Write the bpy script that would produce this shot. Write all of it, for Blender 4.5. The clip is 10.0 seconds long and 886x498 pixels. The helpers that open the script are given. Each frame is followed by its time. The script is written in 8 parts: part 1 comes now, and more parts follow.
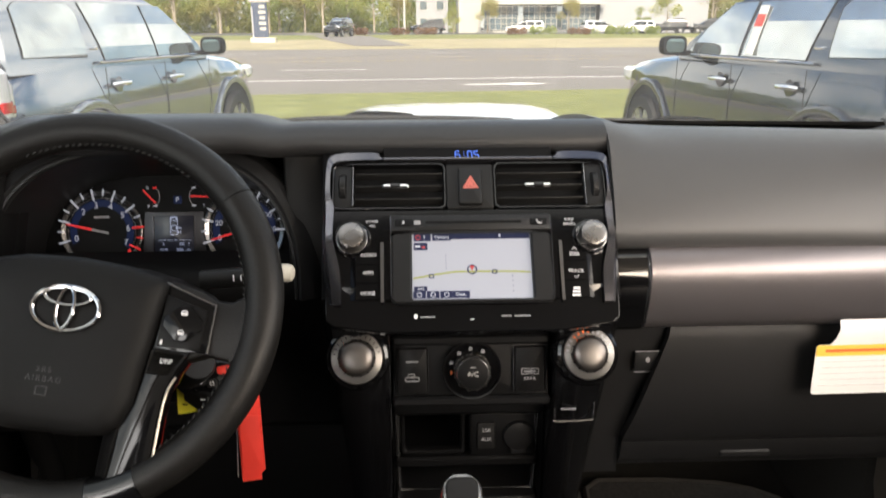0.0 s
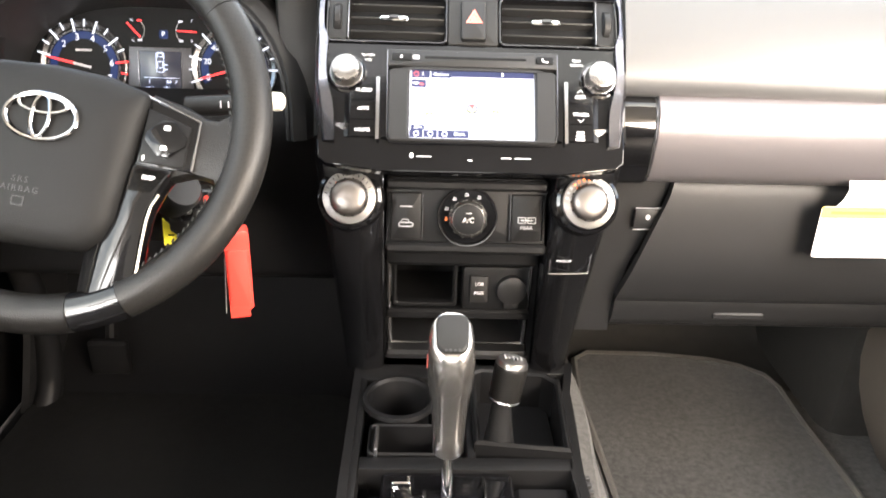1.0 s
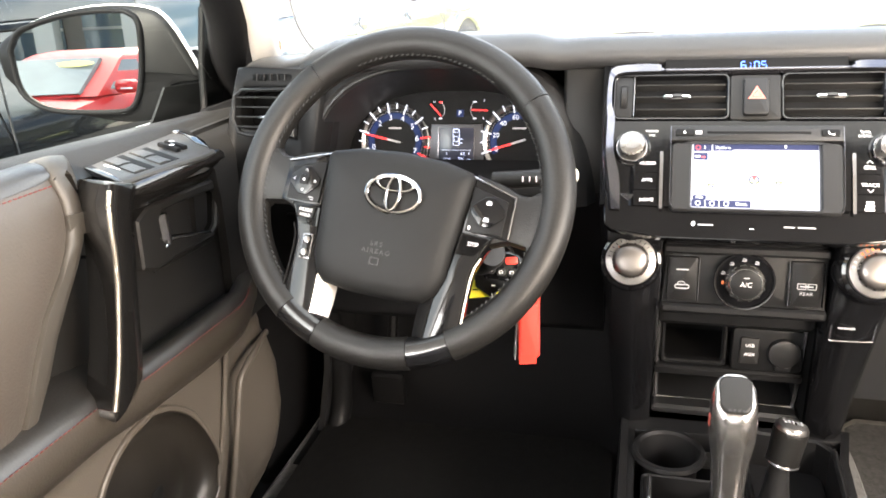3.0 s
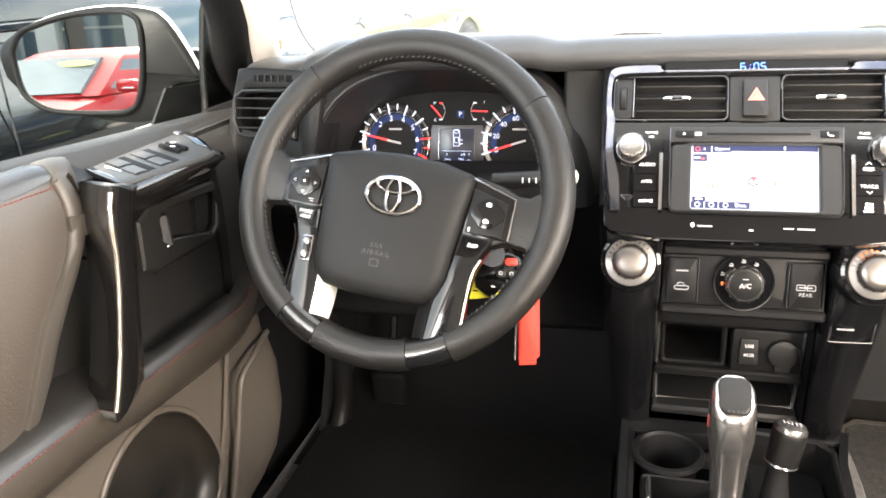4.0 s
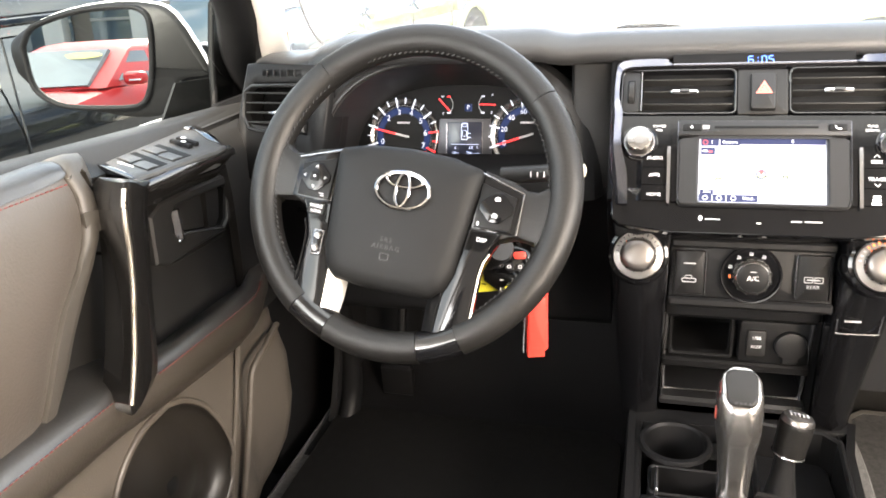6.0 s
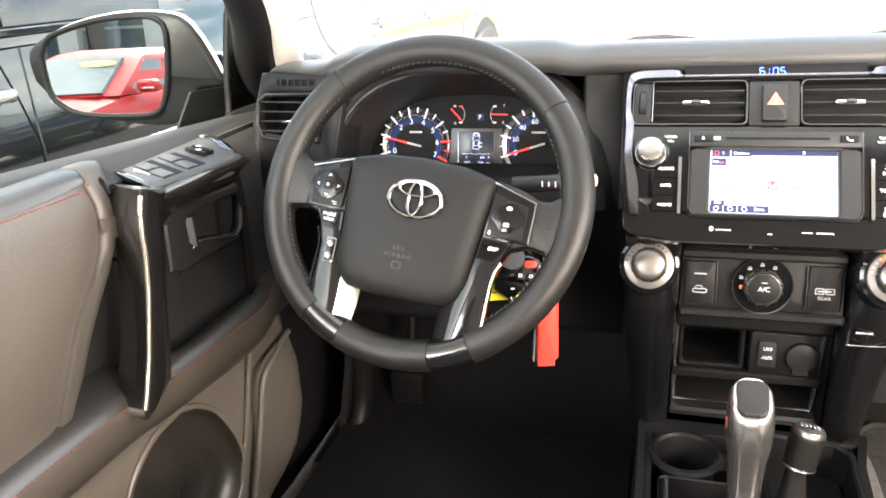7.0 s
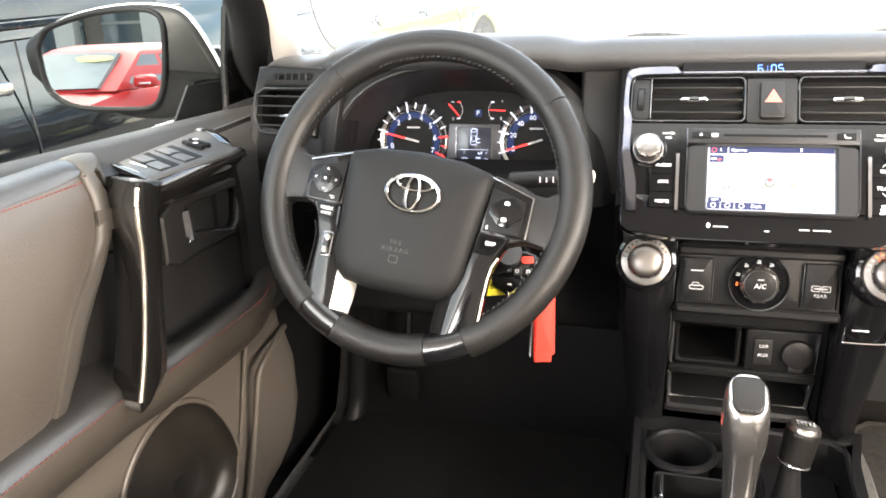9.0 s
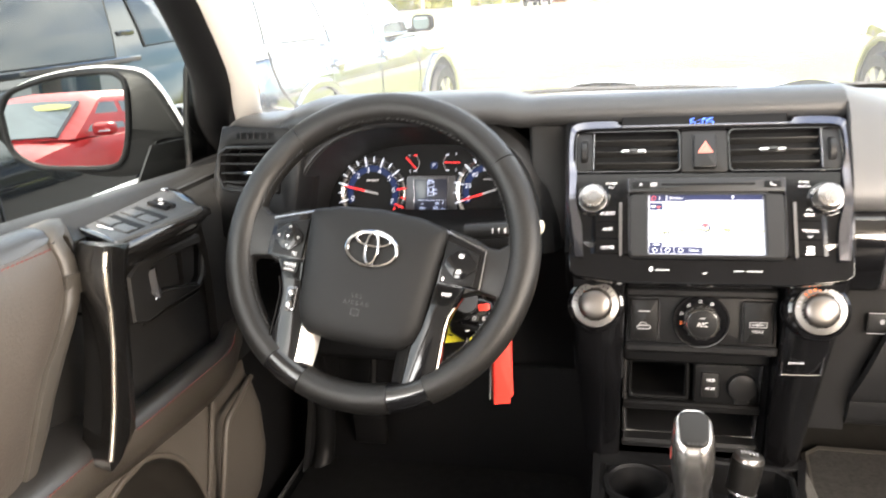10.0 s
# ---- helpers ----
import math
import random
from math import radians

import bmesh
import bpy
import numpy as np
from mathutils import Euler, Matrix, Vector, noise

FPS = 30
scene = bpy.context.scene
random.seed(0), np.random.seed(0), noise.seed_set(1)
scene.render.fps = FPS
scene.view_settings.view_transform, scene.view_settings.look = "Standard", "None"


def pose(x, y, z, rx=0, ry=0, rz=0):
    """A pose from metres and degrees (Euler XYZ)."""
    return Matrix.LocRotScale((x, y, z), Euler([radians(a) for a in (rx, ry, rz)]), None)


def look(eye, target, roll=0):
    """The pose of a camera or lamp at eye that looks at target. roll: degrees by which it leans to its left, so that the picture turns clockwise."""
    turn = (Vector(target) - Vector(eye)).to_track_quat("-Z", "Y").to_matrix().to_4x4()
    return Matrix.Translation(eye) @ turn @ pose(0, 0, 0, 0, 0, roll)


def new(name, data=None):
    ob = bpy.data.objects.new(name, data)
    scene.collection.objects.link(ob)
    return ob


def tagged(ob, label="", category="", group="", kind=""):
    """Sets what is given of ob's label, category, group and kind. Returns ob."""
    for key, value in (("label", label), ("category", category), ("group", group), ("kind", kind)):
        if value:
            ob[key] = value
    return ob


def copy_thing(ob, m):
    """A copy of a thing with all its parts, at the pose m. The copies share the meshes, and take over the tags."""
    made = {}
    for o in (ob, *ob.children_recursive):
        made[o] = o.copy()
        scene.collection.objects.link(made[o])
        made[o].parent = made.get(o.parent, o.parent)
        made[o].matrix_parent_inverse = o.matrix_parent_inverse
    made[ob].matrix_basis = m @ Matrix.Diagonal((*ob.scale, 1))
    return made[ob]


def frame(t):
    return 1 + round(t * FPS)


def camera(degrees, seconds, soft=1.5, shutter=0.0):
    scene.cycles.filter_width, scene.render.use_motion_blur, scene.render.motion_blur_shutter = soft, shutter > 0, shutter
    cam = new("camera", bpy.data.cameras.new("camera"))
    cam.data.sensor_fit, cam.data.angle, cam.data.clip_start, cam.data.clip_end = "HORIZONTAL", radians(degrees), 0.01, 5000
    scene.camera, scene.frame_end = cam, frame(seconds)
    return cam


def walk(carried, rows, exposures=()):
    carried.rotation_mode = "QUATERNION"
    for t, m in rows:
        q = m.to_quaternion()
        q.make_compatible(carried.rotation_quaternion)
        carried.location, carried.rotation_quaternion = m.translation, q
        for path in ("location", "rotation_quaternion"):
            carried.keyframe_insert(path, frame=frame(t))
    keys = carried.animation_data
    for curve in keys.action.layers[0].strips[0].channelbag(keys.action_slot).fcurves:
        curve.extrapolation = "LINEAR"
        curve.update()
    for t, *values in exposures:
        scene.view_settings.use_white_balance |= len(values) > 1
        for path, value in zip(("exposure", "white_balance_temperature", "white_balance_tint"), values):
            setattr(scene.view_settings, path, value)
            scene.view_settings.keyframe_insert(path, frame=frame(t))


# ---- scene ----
cam = camera(62.5, 10.0, soft=1.7, shutter=0.4)
PATH = [
    (0, (-0.061, -0.032, 1.461), (0.005, 1.881, 0.88), -0.2),
    (0.5, (-0.059, -0.029, 1.428), (0.018, 1.842, 0.725), 0.5),
    (1, (-0.059, -0.027, 1.386), (0.016, 1.791, 0.556), 2.1),
    (1.5, (-0.077, -0.049, 1.387), (-0.128, 1.757, 0.528), 2.1),
    (2, (-0.116, -0.078, 1.399), (-0.465, 1.733, 0.626), 1.8),
    (2.5, (-0.131, -0.095, 1.428), (-0.608, 1.704, 0.695), -2.2),
    (3, (-0.13, -0.111, 1.442), (-0.637, 1.685, 0.722), -3.2),
    (4.5, (-0.127, -0.113, 1.448), (-0.639, 1.678, 0.721), -3.3),
    (5, (-0.126, -0.116, 1.457), (-0.662, 1.658, 0.706), -4.7),
    (6.5, (-0.13, -0.12, 1.45), (-0.658, 1.663, 0.714), -3.1),
    (7, (-0.13, -0.124, 1.454), (-0.682, 1.658, 0.732), -3.5),
    (7.5, (-0.128, -0.122, 1.454), (-0.679, 1.661, 0.735), -3.6),
    (8, (-0.129, -0.125, 1.455), (-0.686, 1.658, 0.74), -3.5),
    (8.5, (-0.129, -0.125, 1.456), (-0.684, 1.658, 0.741), -3.4),
    (9, (-0.131, -0.125, 1.45), (-0.673, 1.658, 0.723), -3.0),
    (9.5, (-0.131, -0.125, 1.453), (-0.652, 1.667, 0.734), -2.6),
    (10, (-0.111, -0.156, 1.481), (-0.567, 1.684, 0.843), -3.8),
]
EXPOSE = [(0, 0.9), (0.5, 2.15), (1, 3.2), (1.5, 3.5), (2, 3.55), (2.5, 3.3), (3, 3.12), (9.5, 3.1), (10, 2.72)]
walk(cam, [(t, look(eye, target, roll)) for t, eye, target, roll in PATH], EXPOSE)

# ---- world and sun ----
SUN_ELEVATION, SUN_AZIMUTH = 36.0, 179.0
world = bpy.data.worlds.new("sky")
scene.world = world
world.use_nodes = True
wn = world.node_tree.nodes
sky = wn.new("ShaderNodeTexSky")
sky.sky_type = "NISHITA"
sky.sun_disc = False
sky.sun_elevation = radians(SUN_ELEVATION)
sky.sun_rotation = radians(SUN_AZIMUTH)
sky.dust_density = 3.0
wn["Background"].inputs["Strength"].default_value = 0.15
# thin broken cloud over the whole sky
wl = world.node_tree.links
co, cloud, mixed, lo = wn.new("ShaderNodeTexCoord"), wn.new("ShaderNodeTexNoise"), wn.new("ShaderNodeMix"), wn.new("ShaderNodeMapRange")
mixed.data_type = "RGBA"
cloud.inputs["Scale"].default_value, cloud.inputs["Detail"].default_value, cloud.inputs["Roughness"].default_value = 3.2, 6.0, 0.55
stretch = wn.new("ShaderNodeMapping")
stretch.inputs["Scale"].default_value = (1.0, 1.0, 2.6)
wl.new(co.outputs["Generated"], stretch.inputs["Vector"])
wl.new(stretch.outputs["Vector"], cloud.inputs["Vector"])
wl.new(cloud.outputs["Fac"], lo.inputs["Value"])
lo.inputs["From Min"].default_value, lo.inputs["From Max"].default_value = 0.44, 0.6
wl.new(lo.outputs[0], mixed.inputs["Factor"])
wl.new(sky.outputs["Color"], mixed.inputs["A"])
mixed.inputs["B"].default_value = (9.0, 8.7, 8.2, 1)
wl.new(mixed.outputs["Result"], wn["Background"].inputs["Color"])
sun = new("sun", bpy.data.lights.new("sun", "SUN"))
sun.data.energy = 4.2
sun.data.angle = radians(0.6)
sun.data.color = (1.0, 0.88, 0.72)
azi, ele = radians(SUN_AZIMUTH), radians(SUN_ELEVATION)
sun.matrix_world = look((math.sin(azi) * math.cos(ele) * 40, math.cos(azi) * math.cos(ele) * 40, math.sin(ele) * 40), (0, 0, 0))

# daylight standing in the window openings behind the camera
def window_light(name, at, target, wide, high, power, color):
    lamp = new(name, bpy.data.lights.new(name, "AREA"))
    lamp.data.shape, lamp.data.size, lamp.data.size_y = "RECTANGLE", wide, high
    lamp.data.energy, lamp.data.color = power, color
    lamp.matrix_world = look(at, target)


window_light("rear_window_daylight", (0, -2.18, 1.48), (0, 0, 1.3), 1.2, 0.42, 1.5, (1.0, 0.95, 0.89))
window_light("right_rear_window_daylight", (0.78, -0.78, 1.46), (-0.6, 0.2, 1.15), 0.85, 0.4, 16.0, (1.0, 0.83, 0.66))
window_light("right_front_window_daylight", (0.80, 0.2, 1.46), (-0.6, 0.5, 1.2), 0.7, 0.4, 4.5, (1.0, 0.88, 0.76))
window_light("left_rear_window_daylight", (-0.78, -0.78, 1.46), (0.6, 0.6, 0.9), 0.85, 0.4, 7.0, (1.0, 0.97, 0.94))
window_light("left_front_window_daylight", (-0.80, 0.05, 1.46), (0.6, 0.6, 1.1), 0.5, 0.4, 1.2, (1.0, 0.95, 0.9))

# ---- mesh tools ----
ORIGIN = {}


def thing(name, at, label, category, group="", kind=""):
    """An Empty at the base of a thing."""
    ob = new(name)
    ob.location = at
    ob.empty_display_size = 0.05
    ORIGIN[ob] = Vector(at)
    return tagged(ob, label, category, group, kind)


def mesh_from(name, bm, material, smooth=38.0):
    bmesh.ops.recalc_face_normals(bm, faces=bm.faces)
    data = bpy.data.meshes.new(name)
    bm.to_mesh(data)
    bm.free()
    data.materials.append(material)
    if smooth:
        data.polygons.foreach_set("use_smooth", [True] * len(data.polygons))
        data.set_sharp_from_angle(angle=radians(smooth))
    return data


def part(name, bm, material, parent, label="", smooth=38.0):
    """One mesh under a thing or a part; the bmesh is in world metres."""
    base = ORIGIN[parent]
    bmesh.ops.translate(bm, verts=bm.verts, vec=-base)
    ob = new(name, mesh_from(name, bm, material, smooth))
    ob.parent = parent
    ORIGIN[ob] = base
    return tagged(ob, label)


def solid(name, bm, material, label, category, kind="", smooth=38.0, at=(0, 0, 0), group=""):
    """One top-level mesh."""
    bmesh.ops.translate(bm, verts=bm.verts, vec=-Vector(at))
    ob = new(name, mesh_from(name, bm, material, smooth))
    ob.location = at
    ORIGIN[ob] = Vector(at)
    return tagged(ob, label, category, group, kind)


def axes(at, right, up):
    """A local frame: right, up, and outwards."""
    u = Vector(right).normalized()
    v = Vector(up)
    v = (v - u * v.dot(u)).normalized()
    n = u.cross(v)
    return Matrix(((u.x, v.x, n.x, at[0]), (u.y, v.y, n.y, at[1]), (u.z, v.z, n.z, at[2]), (0, 0, 0, 1)))


def loops_mesh(loops, closed=True, cap0=True, cap1=True, bm=None, m=None):
    """Skin a row of point loops."""
    bm = bm or bmesh.new()
    rows = [[bm.verts.new(m @ Vector(p) if m else Vector(p)) for p in loop] for loop in loops]
    n = len(rows[0])
    for a, b in zip(rows, rows[1:]):
        for i in range(n if closed else n - 1):
            j = (i + 1) % n
            try:
                bm.faces.new((a[i], a[j], b[j], b[i]))
            except ValueError:
                pass
    if closed and cap0 and n > 2:
        bm.faces.new(rows[0][::-1])
    if closed and cap1 and n > 2:
        bm.faces.new(rows[-1])
    return bm


def rr(cx, cy, w, h, r, n=4):
    """The outline of a rounded rectangle, anticlockwise."""
    r = max(min(r, w / 2 - 1e-5, h / 2 - 1e-5), 1e-5)
    out = []
    for k, (sx, sy) in enumerate(((1, 1), (-1, 1), (-1, -1), (1, -1))):
        for i in range(n + 1):
            a = math.pi / 2 * (k + i / n)
            out.append((cx + sx * (w / 2 - r) + r * math.cos(a), cy + sy * (h / 2 - r) + r * math.sin(a)))
    return out


def oval(cx, cy, rx, ry, n=32):
    return [(cx + rx * math.cos(2 * math.pi * i / n), cy + ry * math.sin(2 * math.pi * i / n)) for i in range(n)]


def inset(poly, d):
    """A polygon moved inwards by d (anticlockwise)."""
    out, n = [], len(poly)
    for i in range(n):
        a, b, c = Vector(poly[i - 1]), Vector(poly[i]), Vector(poly[(i + 1) % n])
        e, f = (b - a), (c - b)
        e = e.normalized() if e.length > 1e-9 else f.normalized()
        f = f.normalized() if f.length > 1e-9 else e
        k = Vector((-e.y, e.x)) + Vector((-f.y, f.x))
        k = k.normalized() if k.length > 1e-6 else Vector((-e.y, e.x))
        s = max(0.5, k.dot(Vector((-e.y, e.x))))
        out.append((b.x + k.x * d / s, b.y + k.y * d / s))
    return out


def prism(poly, z0, z1, bev=0.0, m=None, bm=None):
    """A polygon raised from z0 to z1, its front edge rounded by bev."""
    lift = lambda pts, z: [(x, y, z) for x, y in pts]
    if bev > 0:
        s = 1 if z1 > z0 else -1
        loops = [lift(poly, z0), lift(poly, z1 - s * bev), lift(inset(poly, bev * 0.3), z1 - s * bev * 0.3), lift(inset(poly, bev), z1)]
    else:
        loops = [lift(poly, z0), lift(poly, z1)]
    return loops_mesh(loops, m=m, bm=bm)


def ring(outer, inner, z0, z1, bev=0.001, m=None, bm=None):
    """A frame between two outlines with as many points each."""
    lift = lambda pts, z: [(x, y, z) for x, y in pts]
    loops = [lift(outer, z0), lift(outer, z1 - bev), lift(inset(outer, bev), z1), lift(inset(inner, -bev), z1), lift(inner, z1 - bev), lift(inner, z0)]
    bm = loops_mesh(loops + [loops[0]], cap0=False, cap1=False, m=m, bm=bm)
    bmesh.ops.remove_doubles(bm, verts=bm.verts, dist=1e-6)
    return bm


def lathe(profile, m=None, n=32, bm=None, cap0=True, cap1=True):
    """(radius, height) pairs turned about the local z axis."""
    loops = [[(r * math.cos(2 * math.pi * i / n), r * math.sin(2 * math.pi * i / n), z) for i in range(n)] for r, z in profile]
    return loops_mesh(loops, cap0=cap0, cap1=cap1, m=m, bm=bm)


def tube(points, radius, n=10, closed=False, bm=None, flat=1.0, up=None):
    """A round bar along points; radius may be one for each point."""
    pts = [Vector(p) for p in points]
    k = len(pts)
    rad = radius if isinstance(radius, (list, tuple)) else [radius] * k
    loops, side = [], None
    for i, p in enumerate(pts):
        a = pts[(i - 1) % k] if closed or i else p
        b = pts[(i + 1) % k] if closed or i < k - 1 else p
        d = (b - a).normalized()
        if up is not None:
            side = d.cross(Vector(up)).normalized()
        elif side is None:
            side = d.orthogonal().normalized()
        else:
            side = (side - d * side.dot(d)).normalized()
        v = d.cross(side)
        loops.append([p + rad[i] * (side * math.cos(2 * math.pi * j / n) + flat * v * math.sin(2 * math.pi * j / n)) for j in range(n)])
    if closed:
        return _ring_tube(loops, bm)
    return loops_mesh(loops, bm=bm)


def _ring_tube(loops, bm):
    bm = bm or bmesh.new()
    rows = [[bm.verts.new(p) for p in loop] for loop in loops]
    k, n = len(rows), len(rows[0])
    for i in range(k):
        for j in range(n):
            bm.faces.new((rows[i][j], rows[i][(j + 1) % n], rows[(i + 1) % k][(j + 1) % n], rows[(i + 1) % k][j]))
    return bm


def spline(points, n=8):
    """Catmull-Rom through points."""
    p = [Vector(q) for q in points]
    p = [2 * p[0] - p[1]] + p + [2 * p[-1] - p[-2]]
    out = []
    for a, b, c, d in zip(p, p[1:], p[2:], p[3:]):
        for i in range(n):
            t = i / n
            out.append(0.5 * (2 * b + (c - a) * t + (2 * a - 5 * b + 4 * c - d) * t * t + (3 * b - a - 3 * c + d) * t ** 3))
    return out + [p[-2]]


def box(cx, cy, cz, sx, sy, sz, bev=0.003, bm=None, m=None):
    """A box with rounded upright corners and eased top and bottom."""
    b = min(bev, sx / 2.5, sy / 2.5, sz / 2.5)
    o = rr(cx, cy, sx, sy, b * 1.2, 2)
    lift = lambda pts, z: [(x, y, z) for x, y in pts]
    lo, hi = cz - sz / 2, cz + sz / 2
    return loops_mesh([lift(inset(o, b), lo), lift(o, lo + b), lift(o, hi - b), lift(inset(o, b), hi)], bm=bm, m=m)


def sheet(grid, thick, bm=None):
    """A curved panel: a grid of points made thick along -normal."""
    bm = bm or bmesh.new()
    g = [[Vector(p) for p in row] for row in grid]
    R, C = len(g), len(g[0])
    nrm = [[None] * C for _ in range(R)]
    for i in range(R):
        for j in range(C):
            du = g[min(i + 1, R - 1)][j] - g[max(i - 1, 0)][j]
            dv = g[i][min(j + 1, C - 1)] - g[i][max(j - 1, 0)]
            c = du.cross(dv)
            nrm[i][j] = c.normalized() if c.length > 1e-12 else Vector((0, 0, 1))
    top = [[bm.verts.new(p) for p in row] for row in g]
    low = [[bm.verts.new(g[i][j] - nrm[i][j] * thick) for j in range(C)] for i in range(R)]
    for i in range(R - 1):
        for j in range(C - 1):
            bm.faces.new((top[i][j], top[i + 1][j], top[i + 1][j + 1], top[i][j + 1]))
            bm.faces.new((low[i][j], low[i][j + 1], low[i + 1][j + 1], low[i + 1][j]))
    rim = [(i, 0) for i in range(R)] + [(R - 1, j) for j in range(1, C)] + [(i, C - 1) for i in range(R - 2, -1, -1)] + [(0, j) for j in range(C - 2, 0, -1)]
    for (a, b), (c, d) in zip(rim, rim[1:] + rim[:1]):
        bm.faces.new((top[a][b], top[c][d], low[c][d], low[a][b]))
    return bm


def text_bm(words, size, m, align="CENTER", thick=0.0002, spacing=1.0):
    """Lettering in the built-in font as a mesh on a local frame."""
    curve = bpy.data.curves.new("lettering", "FONT")
    curve.body, curve.size, curve.align_x, curve.align_y = words, size, align, "CENTER"
    curve.extrude, curve.resolution_u, curve.space_character = thick, 3, spacing
    ob = bpy.data.objects.new("lettering", curve)
    scene.collection.objects.link(ob)
    data = bpy.data.meshes.new_from_object(ob)
    bm = bmesh.new()
    bm.from_mesh(data)
    bpy.data.objects.remove(ob)
    bpy.data.curves.remove(curve)
    bpy.data.meshes.remove(data)
    bmesh.ops.transform(bm, matrix=m, verts=bm.verts)
    return bm


def shift(m, x, y, z=0.0):
    return m @ Matrix.Translation((x, y, z))


# ---- materials ----
def mat(name, color, rough=0.5, metal=0.0, vary=0.12, scale=6.0, grain=0.0, grain_scale=900.0, coat=0.0, spec=0.5, rough_vary=0.1, stretch=None, sheen=0.0, holes=0.0):
    """A surface with colour and gloss varied at two scales and a fine relief."""
    m = bpy.data.materials.new(name)
    m.use_nodes = True
    n, l = m.node_tree.nodes, m.node_tree.links
    b = n["Principled BSDF"]
    b.inputs["Metallic"].default_value = metal
    b.inputs["Specular IOR Level"].default_value = spec
    b.inputs["Coat Weight"].default_value = coat
    b.inputs["Coat Roughness"].default_value = 0.04
    b.inputs["Sheen Weight"].default_value = sheen
    co = n.new("ShaderNodeTexCoord")
    src = co.outputs["Object"]
    if stretch:
        mp = n.new("ShaderNodeMapping")
        mp.inputs["Scale"].default_value = stretch
        l.new(src, mp.inputs["Vector"])
        src = mp.outputs["Vector"]
    big, fine = n.new("ShaderNodeTexNoise"), n.new("ShaderNodeTexNoise")
    big.inputs["Scale"].default_value, big.inputs["Detail"].default_value = scale, 5
    fine.inputs["Scale"].default_value, fine.inputs["Detail"].default_value = grain_scale, 3
    l.new(src, big.inputs["Vector"])
    l.new(src, fine.inputs["Vector"])
    add = n.new("ShaderNodeMath")
    add.operation = "MULTIPLY_ADD"
    l.new(fine.outputs["Fac"], add.inputs[0])
    add.inputs[1].default_value = 0.35
    l.new(big.outputs["Fac"], add.inputs[2])
    ramp = n.new("ShaderNodeMapRange")
    ramp.inputs["From Min"].default_value, ramp.inputs["From Max"].default_value = 0.35, 1.0
    ramp.inputs["To Min"].default_value, ramp.inputs["To Max"].default_value = 1 - vary, 1 + vary
    l.new(add.outputs[0], ramp.inputs["Value"])
    mul = n.new("ShaderNodeVectorMath")
    mul.operation = "SCALE"
    mul.inputs[0].default_value = color[:3]
    l.new(ramp.outputs[0], mul.inputs["Scale"])
    if holes:
        # rows of fine holes pressed into the hide
        dots, hole = n.new("ShaderNodeTexVoronoi"), n.new("ShaderNodeMapRange")
        dots.inputs["Scale"].default_value, dots.inputs["Randomness"].default_value = holes, 0.25
        l.new(src, dots.inputs["Vector"])
        hole.inputs["From Min"].default_value, hole.inputs["From Max"].default_value = 0.22, 0.36
        hole.inputs["To Min"].default_value, hole.inputs["To Max"].default_value = 0.45, 1.0
        l.new(dots.outputs["Distance"], hole.inputs["Value"])
        pit = n.new("ShaderNodeVectorMath")
        pit.operation = "SCALE"
        l.new(mul.outputs[0], pit.inputs[0])
        l.new(hole.outputs[0], pit.inputs["Scale"])
        l.new(pit.outputs[0], b.inputs["Base Color"])
    else:
        l.new(mul.outputs[0], b.inputs["Base Color"])
    rg = n.new("ShaderNodeMapRange")
    rg.inputs["From Min"].default_value, rg.inputs["From Max"].default_value = 0.3, 0.7
    rg.inputs["To Min"].default_value, rg.inputs["To Max"].default_value = max(0.0, rough * (1 - rough_vary)), min(1.0, rough * (1 + rough_vary))
    l.new(big.outputs["Fac"], rg.inputs["Value"])
    l.new(rg.outputs[0], b.inputs["Roughness"])
    if grain:
        bump = n.new("ShaderNodeBump")
        bump.inputs["Strength"].default_value = grain
        bump.inputs["Distance"].default_value = 0.0006 if grain_scale > 200 else 0.6 / grain_scale
        l.new(fine.outputs["Fac"], bump.inputs["Height"])
        l.new(bump.outputs[0], b.inputs["Normal"])
    return m


def glow(name, color, strength):
    strength *= 0.32
    m = bpy.data.materials.new(name)
    m.use_nodes = True
    b = m.node_tree.nodes["Principled BSDF"]
    b.inputs["Base Color"].default_value = (*[c * 0.3 for c in color], 1)
    b.inputs["Emission Color"].default_value = (*color, 1)
    b.inputs["Emission Strength"].default_value = strength
    b.inputs["Roughness"].default_value = 0.45
    b.inputs["Specular IOR Level"].default_value = 0.12
    return m


